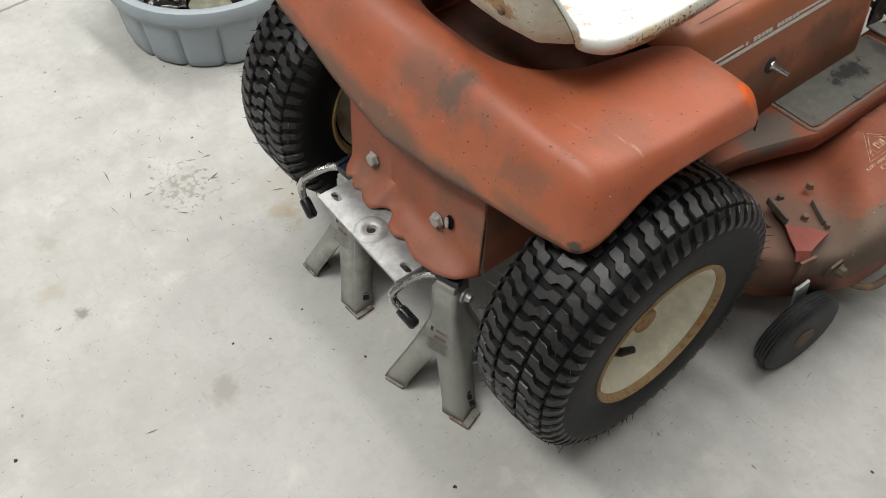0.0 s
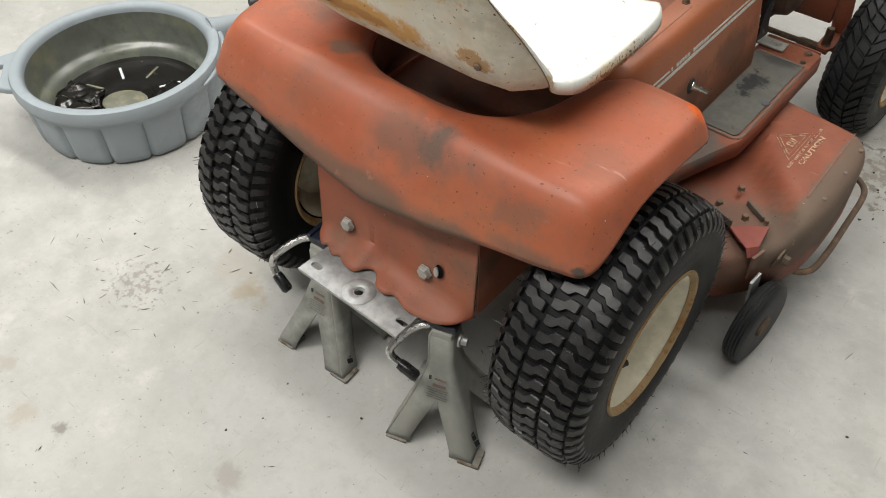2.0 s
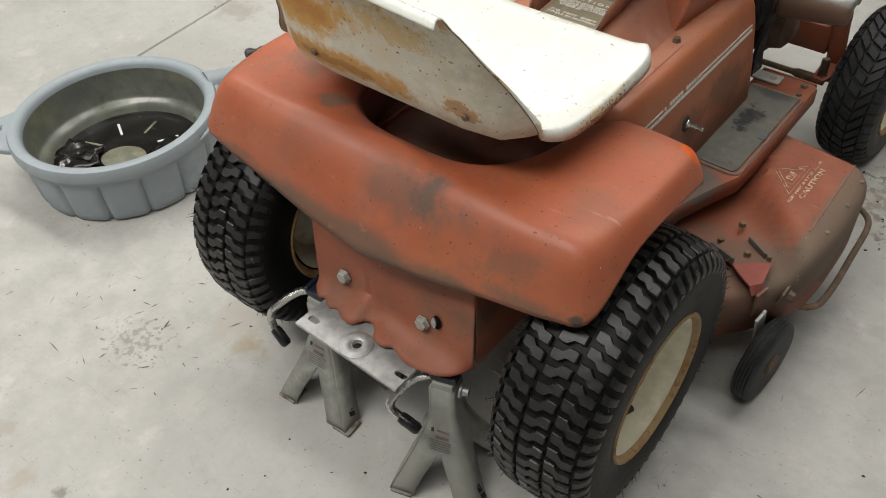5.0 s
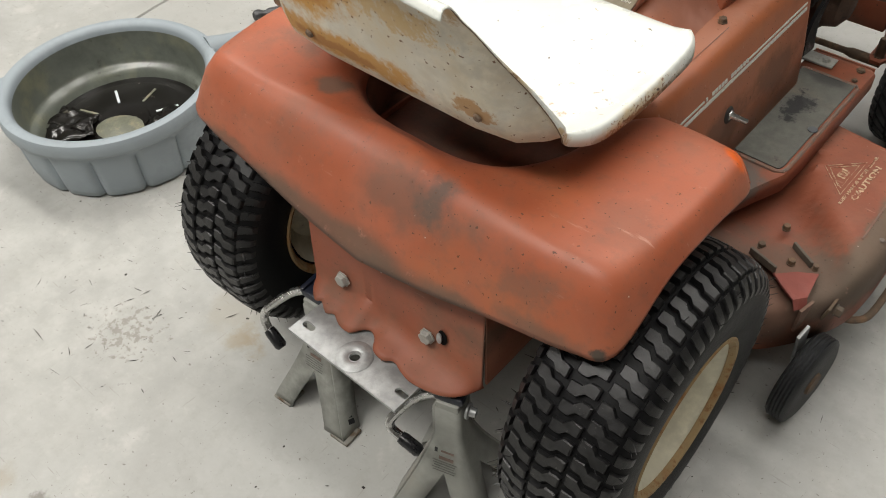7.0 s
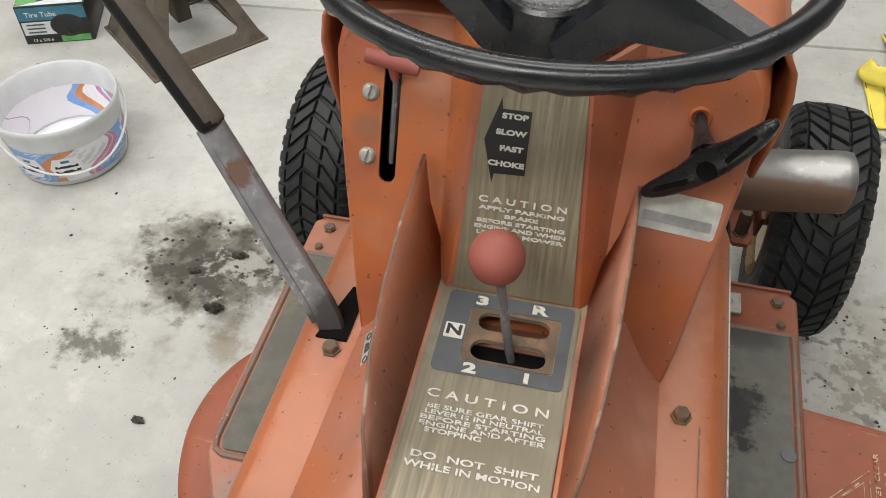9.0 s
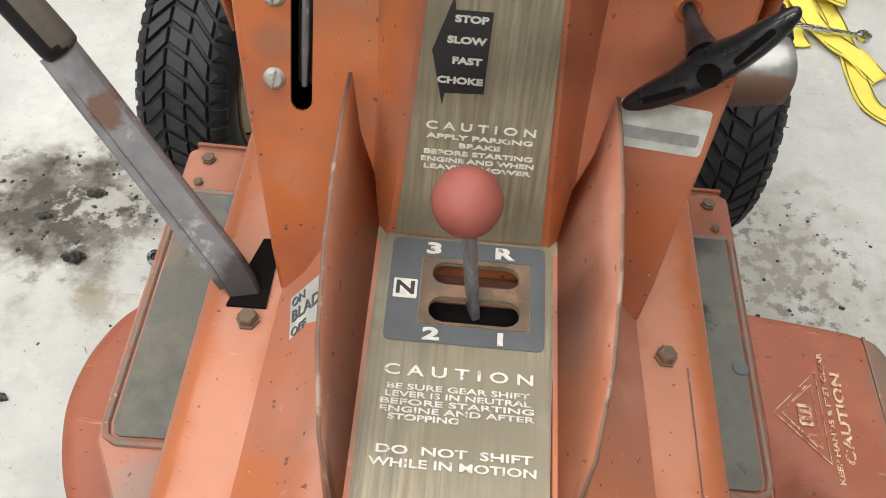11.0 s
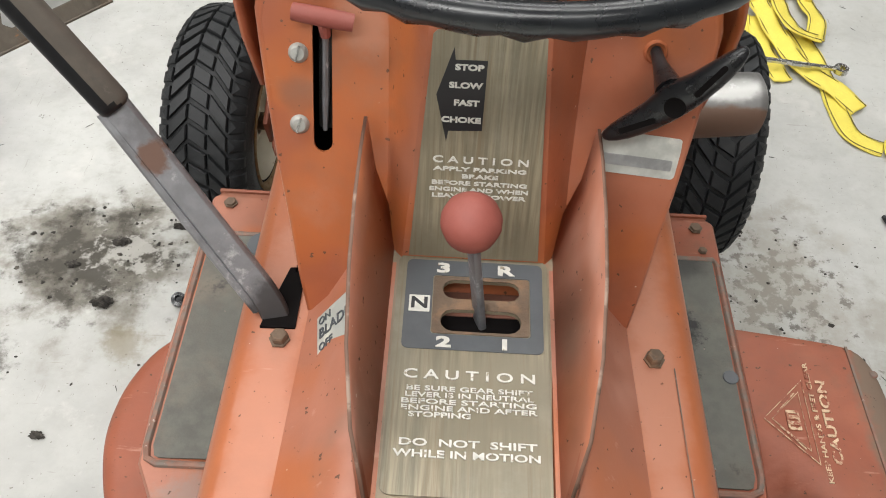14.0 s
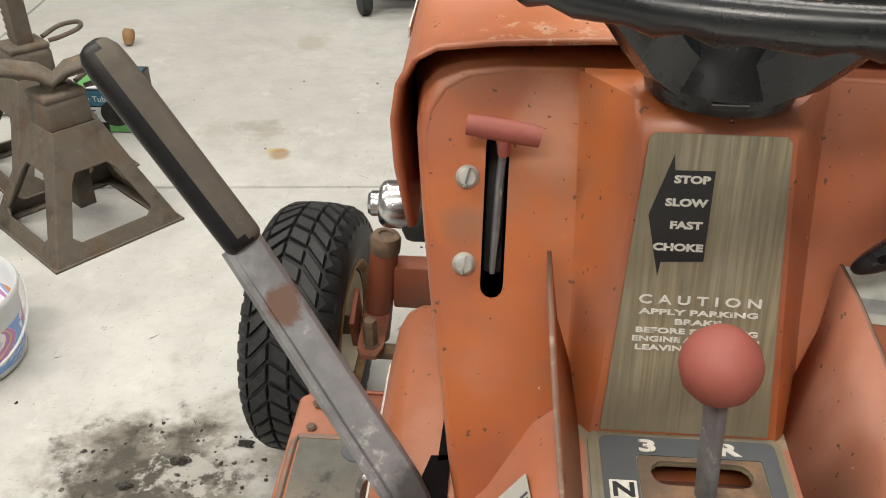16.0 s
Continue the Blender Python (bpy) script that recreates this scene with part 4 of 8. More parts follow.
def rib_tread(bm, prof, radius, width, rows=40, depth=0.0060):
    """A middle row of short bars between two rows of steep bars, and square shoulder blocks."""
    pitch = 2 * math.pi * radius / rows
    h = width / 2
    for i in range(rows):
        s0 = i * pitch
        L = pitch * 0.76
        add_lug(bm, prof, radius, [(s0 - 0.24 * pitch, -h * 0.20), (s0 - 0.24 * pitch + L, -h * 0.20), (s0 + 0.26 * pitch + L, h * 0.20), (s0 + 0.26 * pitch, h * 0.20)], depth)
        for side in (-1, 1):
            a, b = s0 + (0.22 if side > 0 else -0.22) * pitch, s0 - (0.86 if side > 0 else 1.30) * pitch
            add_lug(bm, prof, radius, [(a, side * h * 0.235), (a + L, side * h * 0.235), (b + L, side * h * 0.64), (b, side * h * 0.64)], depth)
            a = b - 0.08 * pitch
            add_lug(bm, prof, radius, [(a, side * h * 0.675), (a + L, side * h * 0.675), (a + L * 0.92, side * h * 0.955), (a + L * 0.08, side * h * 0.955)], depth * 0.9)


def whiskers(bm, prof, radius, width, count):
    """Thin rubber hairs left by the mould on the shoulders."""
    rnd = random.Random(9)
    for _ in range(count):
        s = rnd.uniform(0, 2 * math.pi * radius)
        v = rnd.choice((-1, 1)) * width / 2 * rnd.choice((0.93, 0.9, 0.6, 0.96))
        p = on_tyre(prof, s, v, 0.006, radius)
        out = Vector((v * 2.2, p.y, p.z)).normalized()
        d = (out + Vector((rnd.uniform(-.5, .5), rnd.uniform(-.5, .5), rnd.uniform(-.5, .5)))).normalized()
        add_tube(bm, [p, p + d * rnd.uniform(0.006, 0.013)], [0.0007, 0.0003], 3, False)


def turned(profile, seg=48, m=Matrix()):
    """(r, x) points turned round the x axis."""
    return lathe([(r, x) for r, x in profile], m @ pose(0, 0, 0, 0, 90, 0), seg)


def make_wheel(name, radius, width, rim_r, tread, rubber_mat, tread_mat, label):
    """A wheel round the origin, its axle along x, the dished face towards +x."""
    prof = tyre_profile(radius - 0.006, width, rim_r)
    h = width / 2
    face = [(rim_r + 0.003, h * 0.85), (rim_r - 0.003, h * 0.78), (rim_r - 0.010, h * 0.60), (rim_r - 0.016, h * 0.42), (rim_r - 0.028, h * 0.30), (rim_r - 0.045, h * 0.26), (rim_r * 0.42, h * 0.28), (rim_r * 0.36, h * 0.40), (rim_r * 0.20, h * 0.42), (0.014, h * 0.42), (0.013, -h * 0.6), (rim_r * 0.36, -h * 0.5), (rim_r - 0.03, -h * 0.3), (rim_r - 0.012, -h * 0.5), (rim_r - 0.004, -h * 0.80)]
    wheel = part(name, turned(face), rim_cream, None, label)
    flange = []
    for sgn in (1, -1):
        flange.append([(rim_r - 0.001, sgn * h * 0.80), (rim_r + 0.005, sgn * (h * 0.86 + 0.001)), (rim_r + 0.009, sgn * (h * 0.88 + 0.001)), (rim_r + 0.011, sgn * (h * 0.90 + 0.002)), (rim_r + 0.009, sgn * (h * 0.92 + 0.003)), (rim_r + 0.005, sgn * (h * 0.90 + 0.003)), (rim_r + 0.001, sgn * h * 0.84)])
    for fl in flange:
        part("rim_flange", turned(fl), rim_rust, wheel, "rusty rolled rim edge")
    part("tyre", turned(prof, 64), rubber_mat, wheel, "black rubber tyre with block tread", angle=40)
    bm = bmesh.new()
    tread(bm, prof, radius - 0.006, width)
    tagged(part("tread", bm, tread_mat, wheel, "moulded rubber tread blocks", angle=25), kind="stuff")
    part("valve_stem", tube([(h * 0.26, -(rim_r - 0.026), -0.004), (h * 0.42, -(rim_r - 0.034), -0.004), (h * 0.58, -(rim_r - 0.050), -0.004)], [0.0078, 0.0062, 0.0050], 10), black_plastic, wheel, "black rubber valve stem")
    part("hub", turned([(0.0, h * 0.58), (0.016, h * 0.58), (0.018, h * 0.56), (0.018, h * 0.40)], 20), rim_rust, wheel, "greasy steel hub cap")
    return wheel


def seat_wheel(wheel, x, y, z, turn=0.0, spin=0.0, flip=False):
    wheel.parent = mower
    wheel.matrix_parent_inverse = world_of(mower).inverted()
    wheel.matrix_basis = pose(x, y, z, 0, 0, turn + (180 if flip else 0)) @ pose(0, 0, 0, spin, 0, 0)


def rear_tread(bm, prof, radius, width):
    turf_tread(bm, prof, radius, width)
    whiskers(bm, prof, radius, width, 110)


RW = make_wheel("rear_wheel", 0.198, 0.145, 0.0995, rear_tread, rubber, tread_rubber, "wide rear wheel with black turf tyre and cream rim")
seat_wheel(RW, 0.293, 0.122, 0.236, spin=70)
seat_wheel(copy_thing(RW, Matrix()), -0.271, 0.122, 0.236, flip=True, spin=12)
FW = make_wheel("front_wheel", 0.155, 0.110, 0.078, rib_tread, rubber_grey, rubber_grey, "front wheel with ribbed black tyre and cream rim")
seat_wheel(FW, 0.318, 1.105, 0.155, turn=-4)
seat_wheel(copy_thing(FW, Matrix()), -0.309, 1.095, 0.155, flip=True, spin=40, turn=-4)


# -- rear fender --
def lerp_list(values, n):
    """Smooth numbers through the given ones."""
    return [p.x for p in curve([(v, 0, 0) for v in values], n)]


def fender_rows():
    inner = [(0.190, 0.286), (0.176, 0.268), (0.168, 0.245), (0.161, 0.20), (0.150, 0.153), (0.124, 0.112), (0.085, 0.09), (0.04, 0.083), (0.0, 0.082)]
    outer = [(0.303, 0.272), (0.3130, 0.252), (0.313, 0.18), (0.312, 0.10), (0.309, 0.016), (0.270, -0.001), (0.19, -0.009), (0.10, -0.017), (0.0, -0.021)]
    n = 7
    I, O = curve([(*p, 0) for p in inner], n), curve([(*p, 0) for p in outer], n)
    zE = lerp_list([0.464, 0.468, 0.476, 0.472, 0.430, 0.419, 0.408, 0.392, 0.377], n)
    zC = lerp_list([0.494, 0.501, 0.504, 0.506, 0.507, 0.506, 0.505, 0.503, 0.502], n)
    zI = lerp_list([0.486, 0.487, 0.488, 0.491, 0.493, 0.493, 0.491, 0.489, 0.488], n)
    W = lerp_list([0.028, 0.026, 0.026, 0.032, 0.055, 0.072, 0.080, 0.084, 0.085], n)
    rows = []
    for i, (a, o) in enumerate(zip(I, O)):
        d = a - o
        D = d.length
        d.normalize()
        row = []
        for f, k in ((0.0, 0.0), (0.004, 0.085), (0.06, 0.15), (0.20, 0.40), (0.40, 0.68), (0.62, 0.88), (0.82, 0.97), (1.0, 1.0)):
            p = o + d * (W[i] * f)
            row.append(Vector((p.x, p.y, zE[i] + (zC[i] - zE[i]) * k)))
        for k in (0.15, 0.32, 0.5, 0.68, 0.85, 1.0):
            p = o + d * (W[i] + (D - W[i]) * k)
            row.append(Vector((p.x, p.y, zC[i] + (zI[i] - zC[i]) * k * k)))
        for off, dz in ((0.010, -0.006), (0.018, -0.017), (0.024, -0.035), (0.028, -0.06), (0.030, -0.13)):
            p = a + d * off
            row.append(Vector((p.x, p.y, zI[i] + dz)))
        rows.append(row)
    lip = [Vector((p.x + 0.002, p.y + 0.005, p.z - 0.004)) for p in rows[0]]
    lip2 = [Vector((p.x + 0.002, p.y + 0.007, p.z - 0.020)) for p in rows[0]]
    half = [lip2, lip] + rows
    whole = half + [[Vector((-p.x, p.y, p.z)) for p in r] for r in half[-2::-1]]
    return [[Vector((p.x * 1.035 - 0.012, p.y, p.z)) for p in r] for r in whole]


frows = fender_rows()
fender = part("rear_fender", sheet([r[:-3] for r in frows]), paint_fender, mower, "wide red sheet-metal rear fender with grey scuffs", angle=44)
fender.data.materials.append(worn_edge)
solid(fender, 0.0025, 0.0).modifiers["thickness"].material_offset_rim = 1
# inner skirt split off the fender so its colour can hold the shade
solid(part("well_wall", sheet([r[-4:] for r in frows]), shaded_red, mower, "wall of the seat well, its red darkened for shade", angle=60), 0.002)

# -- rear frame --
flange = curve([(-0.130, -0.002, 0), (-0.122, -0.016, 0), (-0.104, -0.030, 0), (-0.095, -0.026, 0), (-0.078, -0.036, 0), (-0.066, -0.031, 0), (-0.050, -0.039, 0), (-0.030, -0.040, 0), (-0.018, -0.026, 0), (-0.008, -0.022, 0), (0.004, -0.028, 0), (0.016, -0.043, 0), (0.034, -0.046, 0), (0.046, -0.038, 0), (0.060, -0.042, 0), (0.078, -0.046, 0), (0.102, -0.043, 0), (0.124, -0.036, 0), (0.142, -0.022, 0), (0.155, 0.004, 0)], 3)
rows = [[Vector((p.x, 0.010, 0.42)) for p in flange], [Vector((p.x, 0.004, 0.330)) for p in flange], [Vector((p.x, 0.0, 0.272)) for p in flange]]
for k, z in ((0.10, 0.262), (0.28, 0.2545), (0.55, 0.249), (0.82, 0.2455), (1.0, 0.243)):
    rows.append([Vector((p.x, p.y * k, z + 0.010 * (1 - k) * math.exp(-((p.x + 0.03) / 0.02) ** 2) + 0.006 * k * math.exp(-((p.x - 0.02) / 0.03) ** 2))) for p in flange])
back_plate = part("rear_frame_plate", sheet(rows), paint_deck, mower, "red frame plate with a scalloped lower flange", angle=50)
back_plate.data.materials.append(worn_edge)
solid(back_plate, 0.003).modifiers["thickness"].material_offset_rim = 1
part("frame_hole", lathe([(0, 0.0006), (0.0125, 0.0006), (0.013, 0.0)], axes(0.096, -0.0005, 0.297, (1, 0, 0), (0, 0.06, 1)) @ Matrix.Diagonal((0.55, 0.95, 1, 1)), 20), shade_black, back_plate, "black disc for the shade in the frame plate hole")
for sx in (-1, 1):
    part("frame_side", box((0.004, 0.34, 0.18), pose(sx * 0.130 + (0.024 if sx > 0 else 0.001), 0.178, 0.335), 0.001), paint_deck, mower, "red steel frame side")
part("transaxle", box((0.20, 0.16, 0.12), pose(0, 0.12, 0.31), 0.02), engine_black, mower, "greasy black transaxle housing")
part("rear_axle", turned([(0.0, -0.24), (0.0125, -0.24), (0.0125, 0.24), (0.0, 0.24)], 14, pose(0, 0.122, 0.236)), rust_iron, mower, "rusty steel rear axle")
for bx in (-0.072, 0.072):
    bolt(mower, axes(bx, -0.001, 0.282, (1, 0, 0), (0, 0.06, 1)), 0.0095, 0.008, zinc_dull, "frame_bolt")
part("washer_plate", plate(oval(0, 0, 0.008, 0.018, 12), 0.002, axes(0.0935, -0.0025, 0.297, (1, 0, 0), (0, 0.06, 1))), steel_grey, mower)

hitch_holes = [slot(-0.080, -0.063, 0.020, 0.010), slot(0.082, -0.062, 0.020, 0.010), oval(0.0, -0.06, 0.014, 0.014, 16)]
hitch = part("hitch_plate", plate([(-0.098, -0.083), (0.092, -0.086), (0.094, 0.06), (-0.092, 0.06)], 0.005, pose(0, 0, 0.2345), hitch_holes), steel_grey, mower, "grey galvanised hitch plate with three holes", smooth=False)
part("hitch_boss", lathe([(0.0085, 0.0005), (0.012, 0.0022), (0.019, 0.0022), (0.024, 0.0004)], pose(0, -0.06, 0.2397), 28), steel_grey, hitch, "pressed ring round the hitch hole")


# -- tunnel, hump, gear plate --
def extrude_y(section, ys, scale=None):
    rows = []
    for i, y in enumerate(ys):
        k = scale[i] if scale else 1.0
        rows.append([Vector((x * k, y, z)) for x, z in section])
    return rows


tun = [(-0.186, 0.25), (-0.179, 0.33), (-0.169, 0.40), (-0.1615, 0.437), (-0.1555, 0.450), (-0.146, 0.4565), (-0.10, 0.458), (0.0, 0.458), (0.10, 0.458), (0.146, 0.4565), (0.1555, 0.450), (0.1615, 0.437), (0.169, 0.40), (0.179, 0.33), (0.186, 0.25)]
rows = extrude_y(tun, (0.29, 0.40, 0.50, 0.60, 0.70, 0.748))
rows.append([Vector((x * 0.992, 0.757, z - 0.004 if z > 0.42 else z)) for x, z in tun])
rows.append([Vector((x * 0.95, 0.762, z - 0.016 if z > 0.42 else z)) for x, z in tun])
tunnel = solid(part("centre_tunnel", sheet(rows), tunnel_paint, mower, "faded red centre tunnel with rounded shoulders", angle=50), 0.003)
part("tunnel_core", box((0.29, 0.40, 0.17), pose(0, 0.53, 0.34)), engine_black, mower, "dark inside of the tunnel", smooth=False)
for k, (z, w) in enumerate(((0.4085, 0.0026), (0.400, 0.0048))):
    for sx in (-1, 1):
        x0 = 0.169 + (0.40 - z) * 0.17
        q = axes(sx * (x0 + 0.0008), 0.53, z, (0, 1, 0), (sx * -0.26, 0, 1))
        for a, b in ((-0.21, -0.090), (0.032, 0.21)) if k == 0 else ((-0.21, 0.21),):
            part("side_stripe", box((b - a, w, 0.0010), q @ pose((a + b) / 2, 0, 0)), white_ink, tunnel, "thin white side stripe", smooth=False)
for i, wd in enumerate((0.004, 0, 0.006, 0.006, 0.005, 0.006, 0.006, 0, 0.006, 0.005, 0.006, 0.006, 0.005, 0.006)):
    if wd:
        part("printed_bar", box((wd, 0.0050, 0.0010), axes(0.1685, 0.447 + i * 0.0084, 0.4085, (0, 1, 0), (-0.26, 0, 1))), white_ink, tunnel, smooth=False)
for sx in (-1, 1):
    bolt(mower, pose(sx * 0.126, 0.546, 0.4575), 0.0058, 0.007, brown_rod, "panel_bolt")
    if sx > 0:
        part("panel_seam", box((0.0007, 0.17, 0.0006), pose(0.139, 0.455, 0.4579)), bead_grime, tunnel, "dark seam of the cover panel", smooth=False)
bolt(mower, pose(0.118, 0.352, 0.4575), 0.0065, 0.008, brown_rod, "panel_bolt")

hump = []
for y, h, w in ((0.358, 0.0, 0.092), (0.376, 0.013, 0.086), (0.392, 0.028, 0.080), (0.402, 0.0375, 0.076), (0.412, 0.0405, 0.074), (0.50, 0.0480, 0.072), (0.575, 0.0545, 0.070), (0.61, 0.0565, 0.070)):
    z0, z1 = 0.4575, 0.459 + h
    dip = 0.9 * h if y > 0.45 else 0.001
    hump.append([Vector((x, y, z)) for x, z in ((-w - 0.040, z0), (-w - 0.026, z0 + h * 0.25), (-w - 0.004, z0 + h * 0.85), (-w + 0.010, z1), (-0.049, z1), (-0.046, z1 - dip), (0, z1 - dip), (0.046, z1 - dip), (0.049, z1), (w - 0.010, z1), (w + 0.004, z0 + h * 0.85), (w + 0.026, z0 + h * 0.25), (w + 0.040, z0))])
bm = sheet(hump)
part("gear_console", bm, paint_pink, mower, "bleached orange gear console hump", angle=50)

tilt = Vector((0, 0.158, 0.014)).normalized()
GP = axes(0, 0.417, 0.4985, (1, 0, 0), tilt)  # the gear plate: x across, y forward from its rear edge


def gp(x, y, z=0.0):
    return GP @ Vector((x, y, z))


holes = [slot(0.0058, 0.1150, 0.0500, 0.0155), slot(0.0058, 0.1375, 0.0485, 0.0140)]
part("gear_tray", plate([(-0.050, -0.002), (-0.053, 0.004), (-0.052, 0.166), (0.052, 0.166), (0.054, 0.004), (0.050, -0.002)], 0.002, GP @ pose(0, 0, -0.001), holes), tray_brown, mower, "shallow grimy tray round the gear plate", smooth=False)
wood = part("woodgrain_plate", plate(round_rect(0.0, 0.0835, 0.095, 0.158, 0.006), 0.0012, GP @ pose(0, 0, 0.0012), holes), wood_decal, mower, "brown woodgrain gear plate with white lettering", smooth=False)
part("gate_band", plate(round_rect(0.0012, 0.1265, 0.086, 0.0645, 0.004), 0.0004, GP @ pose(0, 0, 0.0026), [round_rect(0.0058, 0.1262, 0.061, 0.0425, 0.002)]), grey_ink, wood, "dark grey band with gear numbers", smooth=False)
part("gate_surround", plate(round_rect(0.0058, 0.1262, 0.060, 0.0415, 0.002), 0.0004, GP @ pose(0, 0, 0.00255), holes), brown_rod, wood, "bare brown metal round the slots", smooth=False)
# black box paints the darkness seen through the lower slot
part("gate_pit", box((0.07, 0.022, 0.05), GP @ pose(0.006, 0.115, -0.036)), shade_black, mower, "black box for the shade under the gear slots", smooth=False)
# added block: the shaded red inside of the pit behind the upper slot
part("gate_link", box((0.07, 0.020, 0.03), GP @ pose(0.006, 0.1385, -0.030), 0.004), shaded_red, mower, "added shade-darkened red block under the upper slot")
for txt, x, y, hh, wd in (("3", -0.0185, 0.1525, 0.0070, 1.9), ("R", 0.0205, 0.1525, 0.0070, 1.75), ("2", -0.0165, 0.0990, 0.0070, 1.85), ("1", 0.0205, 0.0990, 0.0070, 1.7)):
    lettering("gear_number", txt, hh, GP @ pose(x, y, 0.0032), white_ink, wood, wd, bold=0.0004)
part("neutral_frame", plate(round_rect(-0.0325, 0.1258, 0.0130, 0.0118, 0.0005), 0.0003, GP @ pose(0, 0, 0.003)), white_ink, wood, smooth=False)
lettering("gear_number", "N", 0.0078, GP @ pose(-0.0325, 0.1258, 0.0035), black_ink, wood, 1.35, bold=0.0003)
for txt, y, hh, wd in (("C A U T I O N", 0.0772, 0.0060, 1.52), ("BE SURE GEAR SHIFT", 0.0682, 0.0031, 1.87), ("LEVER IS IN NEUTRAL", 0.0641, 0.0031, 1.81), ("BEFORE STARTING", 0.0599, 0.0031, 2.18), ("ENGINE AND AFTER", 0.0558, 0.0031, 2.00), ("DO  NOT  SHIFT", 0.0348, 0.0043, 1.77), ("WHILE IN MOTION", 0.0282, 0.0043, 1.60)):
    lettering("plate_lettering", txt, hh, GP @ pose(0.0, y, 0.0029), white_ink, wood, wd, bold=0.00010 if hh > 0.004 else 0.00005)
lettering("plate_lettering", "STOPPING", 0.0031, GP @ pose(-0.0165, 0.0517, 0.0029), white_ink, wood, 1.80, bold=0.0001)

for sx in (-1, 1):
    low = [gp(sx * 0.0525, y, 0.001) for y in (0.0, 0.035, 0.07, 0.105, 0.14, 0.168)] + [Vector((sx * 0.0515, 0.597, 0.520))]
    top = [Vector((sx * x, y, z)) for x, y, z in ((0.0545, 0.4155, 0.503), (0.063, 0.440, 0.537), (0.068, 0.476, 0.561), (0.0705, 0.518, 0.577), (0.0715, 0.56, 0.587), (0.0715, 0.595, 0.592), (0.071, 0.620, 0.594))]
    mid = [(a * 0.45 + b * 0.55) + Vector((sx * 0.0035, 0, 0)) for a, b in zip(low, top)]
    fin = part("console_fin", sheet([low, mid, top]), paint_pink, mower, "upright red sheet-metal fin beside the gear plate", angle=60)
    fin.data.materials.append(worn_edge)
    solid(fin, 0.0022, 0.0).modifiers["thickness"].material_offset_rim = 1

la, lb = Vector((0.0095, 0.5415, 0.468)), Vector((-0.0040, 0.5355, 0.586))
part("gear_lever", box((0.0115, 0.0052, (lb - la).length), Matrix.Translation((la + lb) / 2) @ (lb - la).to_track_quat("Z", "X").to_matrix().to_4x4() @ pose(0, 0, 0, 0, 0, 90), 0.0016, 2), lever_steel, mower, "flat grey steel gear lever")
part("gear_knob", lathe([(0, -0.0195), (0.005, -0.0193), (0.011, -0.0165), (0.0165, -0.0105), (0.0193, -0.002), (0.0192, 0.004), (0.0165, 0.0108), (0.0105, 0.0168), (0.005, 0.0193), (0, 0.0197)], pose(-0.0053, 0.534, 0.5985) @ Matrix.Scale(0.87, 4), 28), knob_red, mower, "faded red ball gear knob", angle=80)

# -- dash tower --
SL = 0.45


def tower(x, z, out=0.0):
    """A point of the dash face; out towards the driver."""
    return Vector((x, 0.567 + SL * (z - 0.452) - out * 0.91, z + out * 0.41))


right = [(0.072, 0.462), (0.092, 0.456), (0.108, 0.452), (0.113, 0.456), (0.118, 0.48), (0.124, 0.52), (0.130, 0.555), (0.135, 0.59), (0.139, 0.625), (0.1405, 0.640), (0.138, 0.653), (0.131, 0.663), (0.119, 0.669), (0.100, 0.672), (0.06, 0.673)]
out_line = right + [(-x, z) for x, z in right[::-1]]
cx0, cz0 = 0.0, 0.575
slot_hole = [(x, z) for x, z in slot(0, 0, 0.078, 0.0118)]
slot_hole = [(-0.0985 + y, 0.6035 + x) for x, y in slot_hole]
TP = axes(0, 0.567 - SL * 0.452, 0, (1, 0, 0), (0, SL, 1))
kz = math.hypot(SL, 1)


def tp(loop):
    return [(x, z * kz) for x, z in loop]


shrunk = [(cx0 + (x - cx0) * 0.955, cz0 + (z - cz0) * 0.965) for x, z in out_line]
part("dash_face", plate(tp(shrunk), 0.0025, TP @ pose(0, 0, -0.0025), [tp(slot_hole)]), paint_red, mower, "orange-red dash face with a throttle slot", smooth=False)
rows = []
for sc_x, sc_z, back in ((0.955, 0.965, 0.0), (0.98, 0.985, 0.002), (0.996, 0.997, 0.008), (1.0, 1.0, 0.018), (1.015, 1.0, 0.05), (1.05, 1.0, 0.085), (1.08, 1.0, 0.12)):
    rows.append([tower(cx0 + (x - cx0) * sc_x, cz0 + (z - cz0) * sc_z) + Vector((0, back, 0.05 * back * max(0.0, min(1.0, (z - 0.62) / 0.05)))) for x, z in out_line])
solid(part("dash_shell", sheet(rows, closed=True), paint_red, mower, "rounded red shell of the dash tower", angle=60), 0.002)
# black filler painted as the unlit space behind the dash face
part("dash_inside", box((0.245, 0.05, 0.17), pose(0, 0.695, 0.575)), shade_black, mower, "black box for the shade behind the dash", smooth=False)

# central rib with the woodgrain throttle plate
rib_rows = []
for z, y, w, ww in ((0.513, 0.577, 0.046, 0.056), (0.56, 0.5905, 0.042, 0.055), (0.61, 0.6045, 0.038, 0.0555), (0.655, 0.6165, 0.0345, 0.057), (0.664, 0.6195, 0.034, 0.058)):
    t0 = tower(0, z).y
    rib_rows.append([Vector(p) for p in ((-ww - 0.004, t0 + 0.002, z), (-ww, t0 - 0.004, z), (-w - 0.004, y + 0.004, z), (-w, y, z), (0, y, z), (w, y, z), (w + 0.004, y + 0.004, z), (ww, t0 - 0.004, z), (ww + 0.004, t0 + 0.002, z))])
last = rib_rows[-1]
